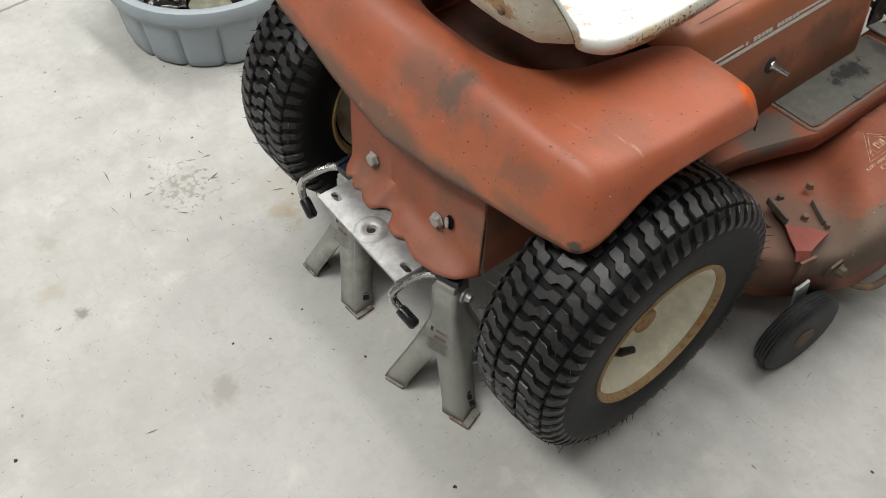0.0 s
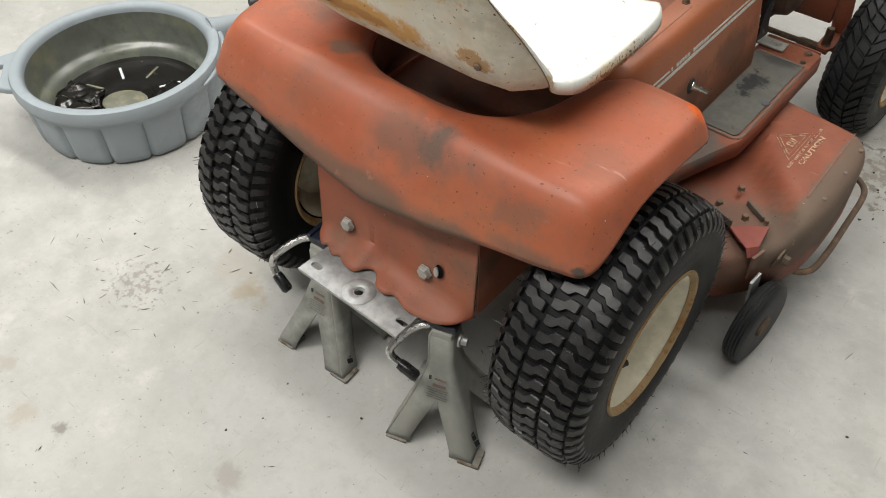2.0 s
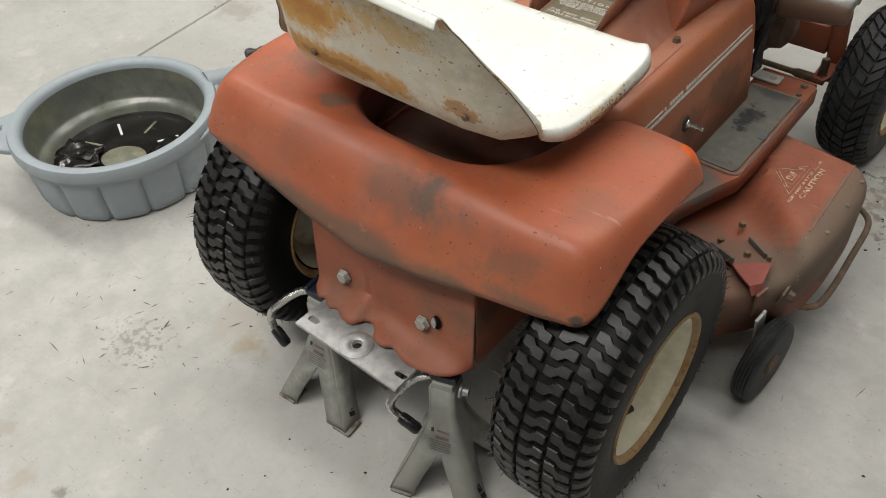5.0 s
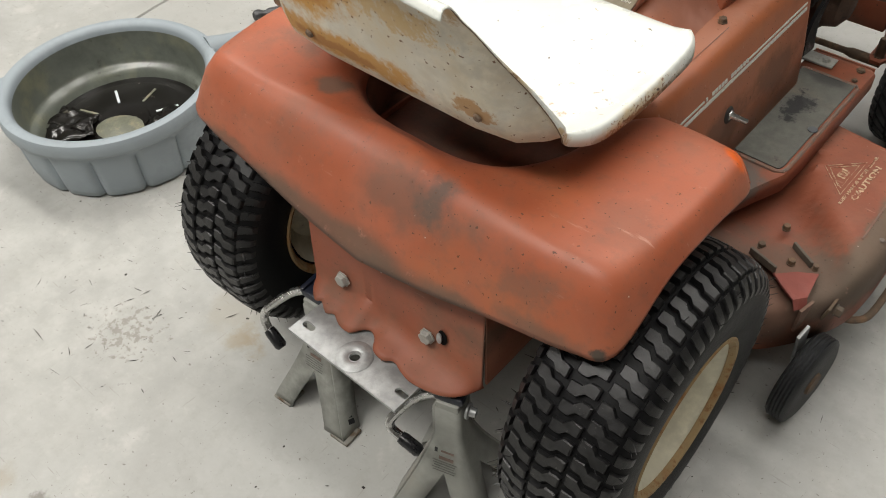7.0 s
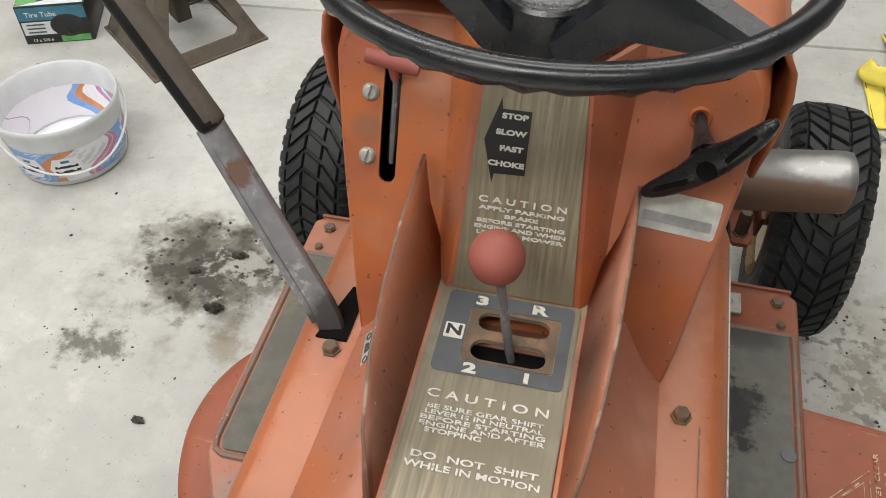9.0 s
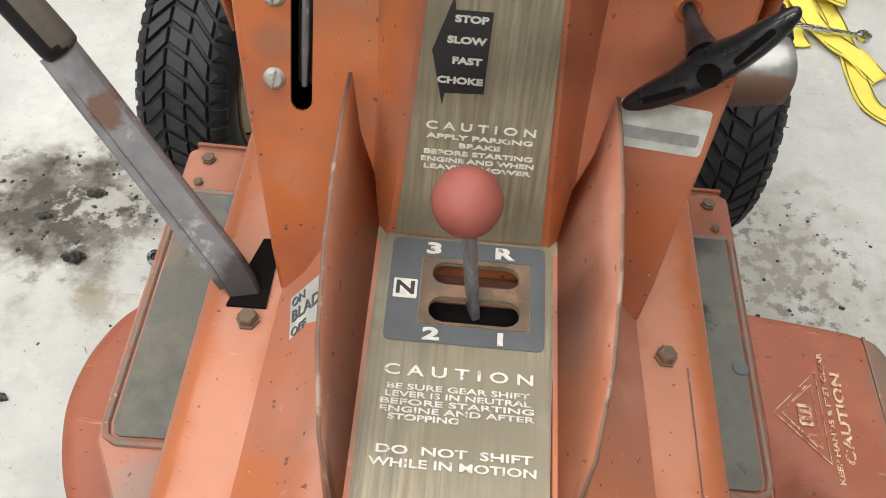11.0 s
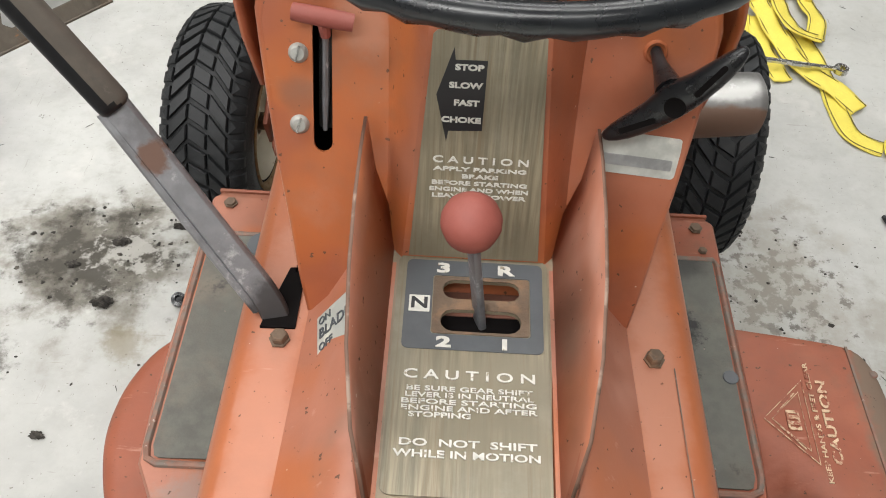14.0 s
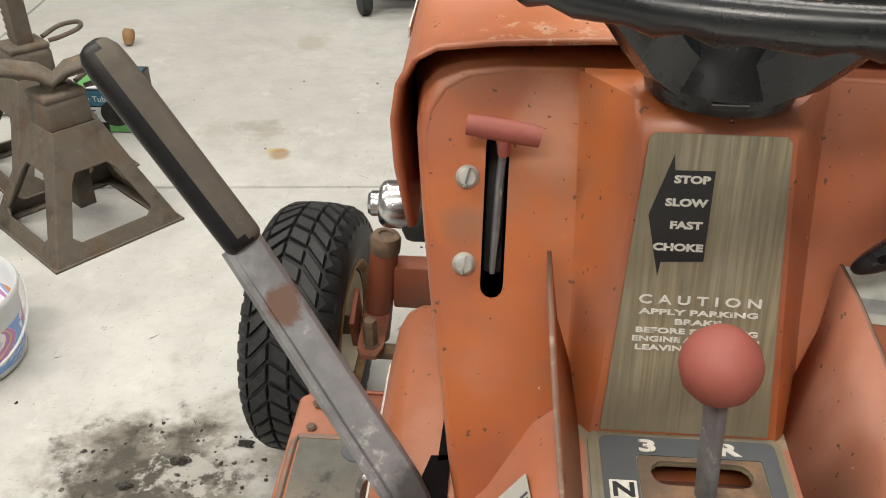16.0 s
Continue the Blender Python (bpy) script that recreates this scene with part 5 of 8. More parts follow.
rib_rows.append([p + Vector((0, 0.010 if 2 <= i <= 6 else 0.004, 0.007)) for i, p in enumerate(last)])
rib_rows.append([Vector((p.x, max(p.y, 0.665), 0.672)) for p in last])
part("dash_rib", sheet(rib_rows), paint_red, mower, "raised orange rib carrying the throttle plate", angle=40)
RP = axes(0, 0.577, 0.513, (1, 0, 0), (0, 0.0395, 0.142))


def rp(x, y, z=0.0):
    return RP @ pose(x, y, z)


rwood = part("throttle_plate", plate([(-0.0415, 0.004), (0.0415, 0.004), (0.0315, 0.1515), (0.0290, 0.154), (-0.0290, 0.154), (-0.0315, 0.1515)], 0.0008, rp(0, 0, 0.0006)), wood_decal, mower, "brown woodgrain throttle plate with white lettering", smooth=False)
part("throttle_arrow", plate([(-0.0215, 0.0865), (-0.0205, 0.0935), (-0.0010, 0.0945), (-0.0005, 0.1375), (-0.0185, 0.1372), (-0.0195, 0.1445), (-0.0285, 0.116)], 0.0003, rp(0, 0, 0.0014)), black_ink, rwood, "black arrow panel", smooth=False)
for txt, x, y in (("STOP", -0.0105, 0.1330), ("SLOW", -0.0120, 0.1222), ("FAST", -0.0110, 0.1115), ("CHOKE", -0.0135, 0.1008)):
    lettering("throttle_word", txt, 0.0034, rp(x, y, 0.0018), white_ink, rwood, 1.42, bold=0.0002)
for txt, y, hh, wd in (("C A U T I O N", 0.0745, 0.00448, 1.50), ("APPLY PARKING", 0.0684, 0.00264, 2.10), ("BRAKE", 0.0636, 0.00264, 2.02), ("BEFORE STARTING", 0.0588, 0.00264, 1.88), ("ENGINE AND WHEN", 0.0543, 0.00264, 1.77), ("LEAVING MOWER", 0.0498, 0.00264, 1.94)):
    lettering("plate_lettering", txt, hh, rp(0.0, y, 0.0016), white_ink, rwood, wd, bold=0.0001)

# throttle lever in its slot
part("throttle_bracket", box((0.010, 0.012, 0.082), axes(-0.0985, 0.658, 0.603, (1, 0, 0), (0, 1, -0.45)) @ pose(0, 0, 0), 0.002), engine_black, mower, "dark steel throttle bracket")
part("throttle_lever", tube([tower(-0.0985, 0.575, -0.010), tower(-0.0975, 0.598, -0.006), tower(-0.0968, 0.62, -0.003), tower(-0.0955, 0.638, 0.006)], [0.0016, 0.0024, 0.0021, 0.0020], 8), lever_steel, mower, "thin steel throttle lever")
part("throttle_handle", tube([tower(-0.1140, 0.6450, 0.011), tower(-0.105, 0.6440, 0.0115), tower(-0.085, 0.6415, 0.0115), tower(-0.0785, 0.6405, 0.011)], [0.0052, 0.0056, 0.0056, 0.0052], 12), knob_red, mower, "faded red bar-shaped throttle handle")
part("handle_stem", tube([tower(-0.0962, 0.6425, 0.0105), tower(-0.0958, 0.637, 0.009), tower(-0.0955, 0.632, 0.006)], [0.0050, 0.0036, 0.0030], 10), knob_red, mower, "short red stem of the throttle handle")
for z in (0.5805, 0.6210):
    q = axes(*tower(-0.1130, z), (1, 0, 0), (0, SL, 1))
    part("slotted_screw", lathe([(0, 0.0035), (0.004, 0.0032), (0.0056, 0.0018), (0.0062, 0.0)], q, 20), zinc_dull, mower, "zinc slotted screw")
    part("screw_slot", box((0.0013, 0.0098, 0.0014), q @ pose(0, 0, 0.0032, 0, 0, -15)), bright_steel, mower, smooth=False)

# starter pull handle
cord = tower(0.100, 0.632)
part("starter_eye", lathe([(0.0045, 0.001), (0.006, 0.0025), (0.0075, 0.0)], axes(*cord, (1, 0, 0), (0, SL, 1)), 18), paint_red, mower, "raised red eyelet of the starter cord")
hl, hr = Vector((0.0715, 0.606, 0.602)), Vector((0.1345, 0.603, 0.670))
hd = (hr - hl).normalized()
hn = Vector((0.1, -0.72, 0.69))
hn = (hn - hn.dot(hd) * hd).normalized()
HM = axes(*((hl + hr) / 2 + Vector((0.0, 0.006, -0.003))), hd, hn.cross(hd))
half = (hr - hl).length / 2
rows = []
for u in (-1.03, -1.015, -0.97, -0.88, -0.74, -0.56, -0.36, -0.16, 0.0, 0.16, 0.36, 0.56, 0.74, 0.88, 0.97, 1.015, 1.03):
    tip = math.sqrt(max(0.0, 1 - (abs(u) / 1.032) ** 10))
    up, down = 0.0020 + 0.0034 * max(0.0, 1 - abs(u / 0.42)) ** 1.5, -0.0068 - 0.0088 * (1 - u * u / 1.07)
    cy, ry, rz = (up + down) / 2, (up - down) / 2 * (0.18 + 0.82 * tip), (0.0052 + 0.0026 * (1 - u * u / 1.07)) * (0.2 + 0.8 * tip)
    rows.append([HM @ Vector((u * half, cy + ry * math.copysign(abs(math.cos(a)) ** 0.8, math.cos(a)), rz * math.copysign(abs(math.sin(a)) ** 0.65, math.sin(a)))) for a in (2 * math.pi * k / 20 for k in range(20))])
bm = sheet(rows, closed=True)
for row in (rows[0], rows[-1]):
    bm.faces.new([bm.verts.new(p) for p in row])
bmesh.ops.remove_doubles(bm, verts=bm.verts, dist=0.00005)
bmesh.ops.recalc_face_normals(bm, faces=bm.faces)
handle = part("starter_handle", bm, black_plastic, mower, "black plastic starter pull handle", angle=50)
part("handle_neck", tube([cord + Vector((0, 0.004, 0)), cord * 0.55 + (HM @ Vector((0, 0.004, -0.004))) * 0.45, HM @ Vector((0, 0.0, -0.002))], [0.0033, 0.0044, 0.0088], 12), black_plastic, handle, "tapered black neck of the handle")
part("cord_hole", lathe([(0.0, 0.0), (0.0048, 0.0), (0.0060, 0.0005), (0.0064, -0.002)], HM @ pose(0, -0.0082, 0.0078), 20), shade_black, handle, "black disc for the shade in the cord hole")
for k in (-1, 1):
    part("handle_groove", plate(slot(0, 0, half * 0.50, 0.0034), 0.0012, HM @ pose(k * half * 0.52, -0.0062, 0.0062, 0, k * 4, k * 12)), shade_black, handle, smooth=False)

# silver decal under the handle
part("silver_decal", plate(round_rect(0.0005, -0.001, 0.052, 0.027, 0.003), 0.0006, axes(*tower(0.0985, 0.5745, 0.0005), (1, 0, -0.10), (0, SL, 1))), decal_silver, mower, "worn silver information decal", smooth=False)
part("decal_band", plate(round_rect(0.0005, -0.0055, 0.045, 0.007, 0.001), 0.0004, axes(*tower(0.0985, 0.5745, 0.0012), (1, 0, -0.10), (0, SL, 1))), steel_grey, mower, smooth=False)
bq = axes(-0.0868, 0.541, 0.4868, (0.022, 0.002, 0.031), (-0.1, 1.0, 0.08))
decal = part("blade_decal", plate(round_rect(0, 0, 0.040, 0.031, 0.001), 0.0005, bq), decal_silver, mower, "silver blade switch decal", smooth=False)
for txt, y, hh in (("ON", 0.0100, 0.0058), ("BLADE", 0.0005, 0.0078), ("OFF", -0.0100, 0.0058)):
    lettering("decal_word", txt, hh, bq @ pose(-0.0175, y, 0.0009), grey_ink, decal, 1.15, align="LEFT")


# -- seat --
def seat_rows():
    line = [(0.356, 0.532), (0.361, 0.540), (0.3605, 0.548), (0.356, 0.554), (0.348, 0.5575), (0.336, 0.5585), (0.325, 0.557), (0.31, 0.554), (0.27, 0.549), (0.23, 0.546), (0.19, 0.545), (0.15, 0.545), (0.12, 0.5465), (0.088, 0.5535), (0.069, 0.568), (0.058, 0.586), (0.051, 0.608), (0.045, 0.638), (0.037, 0.672), (0.030, 0.707), (0.027, 0.720), (0.0245, 0.731), (0.020, 0.7370), (0.013, 0.738), (0.008, 0.731)]
    cross = [(-1.0, -0.014), (-1.0, -0.006), (-0.992, 0.002), (-0.972, 0.0055), (-0.94, 0.004), (-0.88, 0.0005), (-0.75, -0.001), (-0.5, -0.001), (-0.25, -0.001), (0, -0.001)]
    cross = cross + [(-f, h) for f, h in cross[-2::-1]]
    rows = []
    n = len(line)
    for i, (y, z) in enumerate(line):
        y0, z0 = line[max(i - 1, 0)]
        y1, z1 = line[min(i + 1, n - 1)]
        t = Vector((0, y1 - y0, z1 - z0)).normalized()
        nrm = Vector((0, t.z, -t.y))
        k = max(0.0, min(1.0, (z - 0.56) / 0.17)) if i > 11 else 0.0
        q = min(1.0, max(0.0, (y - 0.328) / 0.033)) if i < 8 else 0.0
        front = 0.032 * (1 - math.sqrt(1 - q * q)) + max(0.0, (y - 0.30) / 0.06) ** 2 * 0.010 if i < 8 else 0.0
        q = min(1.0, max(0.0, (z - 0.630) / 0.108)) if i > 12 else 0.0
        crown = q ** 3
        left = 0.203 - front - 0.024 * k + 0.024 * min(1.0, max(0.0, (0.36 - y) / 0.18)) * (1 - k) - 0.004 * crown
        right = 0.190 - front - 0.066 * k - 0.006 * crown - 0.008 * max(0.0, 1 - abs(i - 13) / 2.5)
        row = []
        for f, h in cross:
            w = left if f < 0 else right
            edge = 0.25 if i <= 3 else 1.0 - 0.95 * min(1.0, max(0.0, (i - 11) / 8))
            lift = (0.0, 0.0, 0.0, 0.0, 0.0, 0.0, 0.0, 0.001, 0.003, 0.005, 0.008, 0.013, 0.021, 0.030, 0.036, 0.038, 0.036, 0.028, 0.017, 0.007, 0.003, 0.001, 0, 0, 0)[i]
            p = Vector((f * w, y, z)) + nrm * (h * edge + lift * max(0.0, (abs(f) - 0.6) / 0.4) ** 2)
            p.y += 0.010 * k * (-f)
            row.append(p)
        rows.append(row)
    return list(zip(*[curve(col, 3) for col in zip(*rows)]))


bm = sheet(seat_rows())
# the round drain hole and two bolt holes are discs with shade in their colour
seat = part("seat", bm, seat_back_paint, mower, "white enamelled steel pan seat with rust stains", angle=70)
mid = min(seat.data.polygons, key=lambda f: (f.center - Vector((0, 0.2, 0.545))).length)
if mid.normal.z > 0:
    seat.data.flip_normals()
seat.data.materials.append(seat_white)
seat.data.materials.append(seat_edge)
m = solid(seat, 0.0022, 0.0).modifiers["thickness"]
m.material_offset, m.material_offset_rim = 1, 2
part("seat_hole", lathe([(0.0, 0.0012), (0.0130, 0.0012), (0.0148, 0.0018), (0.0158, 0.0010)], pose(-0.0085, 0.189, 0.5453), 24), seat_recess, seat, "round drain hole, rust and inner shade in its colour")
part("hole_shade", lathe([(0, 0.0018), (0.0124, 0.0018), (0.0132, 0.001)], pose(-0.0080, 0.1895, 0.5456), 22), seat_recess, seat, "disc painted as the shade inside the drain hole")
for x, y, r in ((-0.054, 0.111, 0.0032), (-0.137, 0.113, 0.0026)):
    part("seat_bolt_hole", lathe([(0, 0.0008), (r, 0.0012), (r * 1.3, 0.0002)], pose(x, y, 0.5502, -16, 0, 0), 14), seat_recess, seat, "small bolt hole, its shade put into the colour")
for x, z in ((-0.121, 0.598), (0.111, 0.597)):
    part("back_rivet", lathe([(0, 0.003), (0.004, 0.0025), (0.0055, 0.0)], axes(x, 0.0525, z, (1, 0, 0), (0, -0.28, 1)), 12), brown_rod, seat, "rusty rivet")
# supports and well floor share the darkened red, shade under the seat
part("seat_spring", box((0.05, 0.08, 0.03), pose(0, 0.25, 0.522), 0.006), shaded_red, mower, "seat support in shade-darkened red")
part("seat_post", box((0.04, 0.05, 0.09), pose(0, 0.26, 0.47), 0.01), shaded_red, mower, "seat bracket in shade-darkened red")
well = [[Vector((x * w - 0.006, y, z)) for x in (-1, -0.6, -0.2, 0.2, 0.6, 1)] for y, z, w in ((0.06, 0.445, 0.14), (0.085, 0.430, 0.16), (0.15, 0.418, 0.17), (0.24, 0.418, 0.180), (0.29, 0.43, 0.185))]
part("seat_well", sheet(well), shaded_red, mower, "red panel under the seat, darkened for shade", angle=60)
# added dark box that hides the bright floor below the seat well
part("battery_tray", box((0.36, 0.26, 0.05), pose(-0.006, 0.20, 0.335), 0.004), engine_black, mower, "added dark box closing the gap under the seat")

# -- steering wheel --
SWC = Vector((0.007, 0.6435, 0.748))
bm = bmesh.new()
ring = []
N1, N2 = 96, 14
for i in range(N1):
    a = 2 * math.pi * i / N1
    row = []
    for j in range(N2):
        b = 2 * math.pi * j / N2
        bump = 0.0014 * math.cos(a * 40) * max(0.0, -math.sin(b)) 
        r = 0.0068 + bump
        row.append(SWC + Vector(((0.139 + r * 1.05 * math.cos(b)) * math.cos(a), (0.139 + r * 1.05 * math.cos(b)) * math.sin(a), r * math.sin(b) * 1.1)))
    ring.append(row)
add_sheet(bm, ring + ring[:1], closed=True)
bmesh.ops.remove_doubles(bm, verts=bm.verts, dist=1e-6)
wheel = part("steering_wheel", bm, shroud_black, mower, "black plastic three-spoke steering wheel", angle=80)
HUB = Vector((0.0, 0.637, 0.706))
for ang in (197, 77, -43):
    a = radians(ang)
    u, v = Vector((math.cos(a), math.sin(a), 0)), Vector((-math.sin(a), math.cos(a), 0))
    rows = []
    for d, z, w, th in ((0.018, -0.056, 0.020, 0.018), (0.030, -0.046, 0.0195, 0.022), (0.044, -0.030, 0.0170, 0.028), (0.060, -0.010, 0.0130, 0.029), (0.068, -0.002, 0.0125, 0.029), (0.072, 0.0, 0.0122, 0.027), (0.10, 0.0, 0.0115, 0.018), (0.138, 0.001, 0.0105, 0.007)):
        k = (1 - d / 0.138)
        c = SWC + u * d + Vector((HUB.x - SWC.x, HUB.y - SWC.y, 0)) * k + Vector((0, 0, z))
        rows.append([c + v * w + Vector((0, 0, -th)), c + v * w + Vector((0, 0, th * 0.05)), c + v * w * 0.66 + Vector((0, 0, th * 0.5)), c - v * w * 0.66 + Vector((0, 0, th * 0.5)), c - v * w + Vector((0, 0, th * 0.05)), c - v * w + Vector((0, 0, -th)), c + Vector((0, 0, -th * 1.1))])
    part("spoke", sheet(rows, closed=True), shroud_black, wheel, "broad black plastic spoke", angle=28)
part("hub", lathe([(0, 0.0095), (0.0205, 0.0095), (0.0222, 0.0085), (0.0240, 0.0095), (0.0262, 0.0092), (0.028, 0.007), (0.0285, -0.004), (0.031, -0.010), (0.035, -0.022)], pose(HUB.x, HUB.y, HUB.z), 44), black_plastic, wheel, "round black hub cap with raised rings")
dish = part("hub_dish", lathe([(0.0, 0.036), (0.028, 0.036), (0.0305, 0.033), (0.0345, 0.0050), (0.0335, 0.0015), (0.0300, 0.0), (0.0, 0.0)], pose(0.0010, 0.641, 0.6725, 0, 0, 15), 24), shroud_black, wheel, "tapered black steering boss under the hub", angle=30)
part("dish_notch", box((0.0200, 0.0012, 0.0007), pose(0.0005, 0.6073, 0.6802), 0.0002), steel_grey, dish, "thin worn edge of a moulded notch", smooth=False)

# -- hood and front --
hs = [(-0.1445, 0.590), (-0.1515, 0.628), (-0.1530, 0.655), (-0.150, 0.675), (-0.142, 0.689), (-0.130, 0.696), (-0.10, 0.6995), (-0.05, 0.702), (0.0, 0.703)]
hs = hs + [(-x, z) for x, z in hs[-2::-1]]
rows = extrude_y(hs, (0.668, 0.675, 0.80, 0.92, 1.04, 1.16, 1.22))
rows = [[Vector((p.x, p.y, p.z - 0.018 * max(0.0, 1 - (p.y - 0.668) / 0.33))) for p in row] for row in rows]
rows[0] = [Vector((p.x * 1.012, p.y, p.z + 0.002)) for p in rows[0]]
rows.append([Vector((p.x * 0.985, 1.238, p.z - (0.010 if p.z > 0.67 else 0))) for p in rows[1]])
rows.append([Vector((p.x * 0.90, 1.246, 0.60 + (p.z - 0.60) * 0.80)) for p in rows[1]])
hood = solid(part("hood", sheet(rows), paint_hood, mower, "long faded red engine hood with white side stripes", angle=50), 0.003)
for z, w in ((0.648, 0.007), (0.638, 0.002)):
    part("hood_stripe", box((0.001, 0.42, w), pose(0.1552, 0.985, z)), white_ink, hood, "white hood stripe", smooth=False)
    part("hood_stripe", box((0.001, 0.42, w), pose(-0.1552, 0.985, z)), white_ink, hood, "white hood stripe", smooth=False)
part("front_grille", box((0.31, 0.035, 0.34), pose(0, 1.225, 0.45), 0.008), paint_deck, mower, "red sheet-metal front panel")
for sx in (-1, 1):
    part("hood_support", box((0.012, 0.03, 0.30), axes(sx * 0.158, 1.195, 0.44, (1, 0, 0), (0, 1, 0.12)), 0.003), paint_deck, mower, "dull red upright support")
    bolt(mower, axes(sx * 0.166, 1.19, 0.345, (0, 0, 1), (0, 1, 0)), 0.009, 0.012, brown_rod, "support_bolt")
part("support_rod", tube(curve([(0.168, 1.19, 0.34), (0.170, 1.186, 0.315), (0.168, 1.178, 0.295)], 4), 0.005, 8), brown_rod, mower, "bent rusty rod")

# -- engine --
es = [(0.835, 0.585), (0.836, 0.500), (0.842, 0.466), (0.858, 0.440), (0.885, 0.424), (1.02, 0.418), (1.100, 0.428), (1.112, 0.445), (1.112, 0.585)]
eng = part("engine_shroud", plate(es, 0.05, axes(0.104, 0, 0, (0, 1, 0), (0, 0, 1))), engine_cream, mower, "dirty cream engine blower housing", smooth=False)
soften(eng, 0.008, 3)
part("engine_block", box((0.22, 0.30, 0.22), pose(0.0, 0.94, 0.42), 0.02), engine_black, mower, "greasy black engine block")
part("baffle_plate", box((0.004, 0.125, 0.125), pose(0.137, 0.772, 0.560), 0.001), clutch_rust, mower, "brown-stained red baffle beside the engine")
for i in range(7):
    part("cooling_fin", box((0.05, 0.006, 0.10), pose(0.112, 0.765 + i * 0.014, 0.45), 0.001), engine_black, mower, smooth=False)
casing = part("crankcase_side", lathe([(0, 0.0), (0.050, 0.0), (0.056, 0.006), (0.056, 0.030), (0.048, 0.038), (0.048, 0.052), (0.030, 0.058), (0.026, 0.070), (0, 0.070)], axes(0.092, 0.815, 0.400, (0, 1, 0), (0, 0, 1)), 28), sooty_black, mower, "greasy black crankcase beside the foot pedal")
part("crankcase_cover", box((0.072, 0.115, 0.062), axes(0.122, 0.815, 0.410, (1, 0, -0.10), (0, 1, 0.05)), 0.018), sooty_black, casing, "lumpy black cover on the crankcase")
part("oil_filler", lathe([(0.012, 0), (0.012, 0.012), (0.017, 0.014), (0.017, 0.022), (0.010, 0.026), (0, 0.026)], pose(0.136, 0.790, 0.432, 0, 14, 0), 16), sooty_black, casing, "black filler cap")
part("fuel_hose", tube(curve([(0.120, 0.770, 0.49), (0.150, 0.758, 0.455), (0.162, 0.775, 0.40), (0.150, 0.81, 0.365), (0.120, 0.85, 0.36)], 5), 0.0055, 8), sooty_black, casing, "bent black fuel hose")
part("frame_rail", box((0.22, 0.50, 0.05), pose(0, 0.98, 0.285), 0.004), paint_deck, mower, "red front frame channel")
part("wire_clip", tube(curve([(0.150, 0.705, 0.615), (0.156, 0.70, 0.59), (0.152, 0.71, 0.565), (0.158, 0.72, 0.585), (0.154, 0.73, 0.60)], 4), 0.0022, 6), steel_grey, mower, "twisted grey wire")
part("muffler", lathe([(0, 0.0), (0.010, 0.0), (0.0125, 0.004), (0.0125, 0.012), (0.0185, 0.014), (0.022, 0.018), (0.0235, 0.024), (0.0235, 0.048), (0.022, 0.052), (0.010, 0.054), (0.010, 0.085), (0, 0.085)], axes(-0.230, 1.06, 0.357, (0, 1, 0), (0, 0, 1)) @ Matrix.Diagonal((1.12, 1.12, 0.9, 1)), 32), chrome, mower, "shiny chrome cylinder beside the engine")
part("muffler_elbow", box((0.05, 0.05, 0.05), pose(-0.168, 1.06, 0.345), 0.012), engine_black, mower, "black pipe elbow")

# -- pedal --
bm = bmesh.new()
rows = []
for x, k in ((0.160, 0.85), (0.164, 0.97), (0.172, 1.0), (0.225, 1.0), (0.272, 1.0), (0.280, 0.96), (0.283, 0.80), (0.2835, 0.4)):
    row = []
    for i in range(13):
        a = radians(-70 + 200 * i / 12)
        row.append(Vector((x, 0.892 - 0.033 * k * math.copysign(abs(math.sin(a)) ** 0.9, math.sin(a)), 0.392 + 0.15 * (x - 0.222) + 0.027 * k * math.copysign(abs(math.cos(a)) ** 0.8, math.cos(a)))))
    rows.append(row)
add_sheet(bm, rows)
pedal = solid(part("foot_pedal", bm, pedal_metal, mower, "worn grey half-round metal foot pedal", angle=60), 0.003)
arm = [Vector(p) for p in curve([(0.172, 0.886, 0.388), (0.164, 0.872, 0.374), (0.158, 0.852, 0.346), (0.157, 0.838, 0.312), (0.159, 0.836, 0.286), (0.160, 0.840, 0.266)], 5)]
bm = sheet([[p + Vector((dx, dy, dy * 0.35)) for dx, dy in ((-0.0035, -0.014), (0.0025, -0.015), (0.0055, 0.013), (-0.0005, 0.014))] for p in arm], closed=True)
part("pedal_arm", bm, dark_steel, pedal, "wide bent dark steel pedal arm", angle=40)
part("pedal_bracket", box((0.05, 0.028, 0.004), pose(0.186, 0.833, 0.2665), 0.001), zinc_dull, mower, "small galvanised bracket")
bolt(mower, pose(0.196, 0.833, 0.2685), 0.006, 0.004, zinc_dull, "bracket_bolt")
part("clutch_housing", lathe([(0, 0), (0.030, 0), (0.036, 0.006), (0.036, 0.026), (0.030, 0.032), (0.026, 0.050), (0.014, 0.060), (0, 0.060)], axes(0.112, 0.930, 0.315, (0, 1, 0), (0, 0, 1)) @ Matrix.Diagonal((1.5, 1.45, 1.2, 1)), 24), clutch_rust, mower, "rusty clutch housing")
part("clutch_lobe", lathe([(0, 0), (0.024, 0), (0.030, 0.008), (0.030, 0.018), (0.020, 0.028), (0, 0.030)], axes(0.138, 0.965, 0.300, (0, 1, 0), (0, 0, 1)) @ Matrix.Diagonal((1.4, 1.3, 1.2, 1)), 20), clutch_rust, mower, "rusty rounded lobe beside the clutch")
part("clutch_arm", box((0.014, 0.10, 0.026), pose(0.146, 0.915, 0.366, -22, 0, 0), 0.005), clutch_rust, mower, "rusty cast clutch arm")

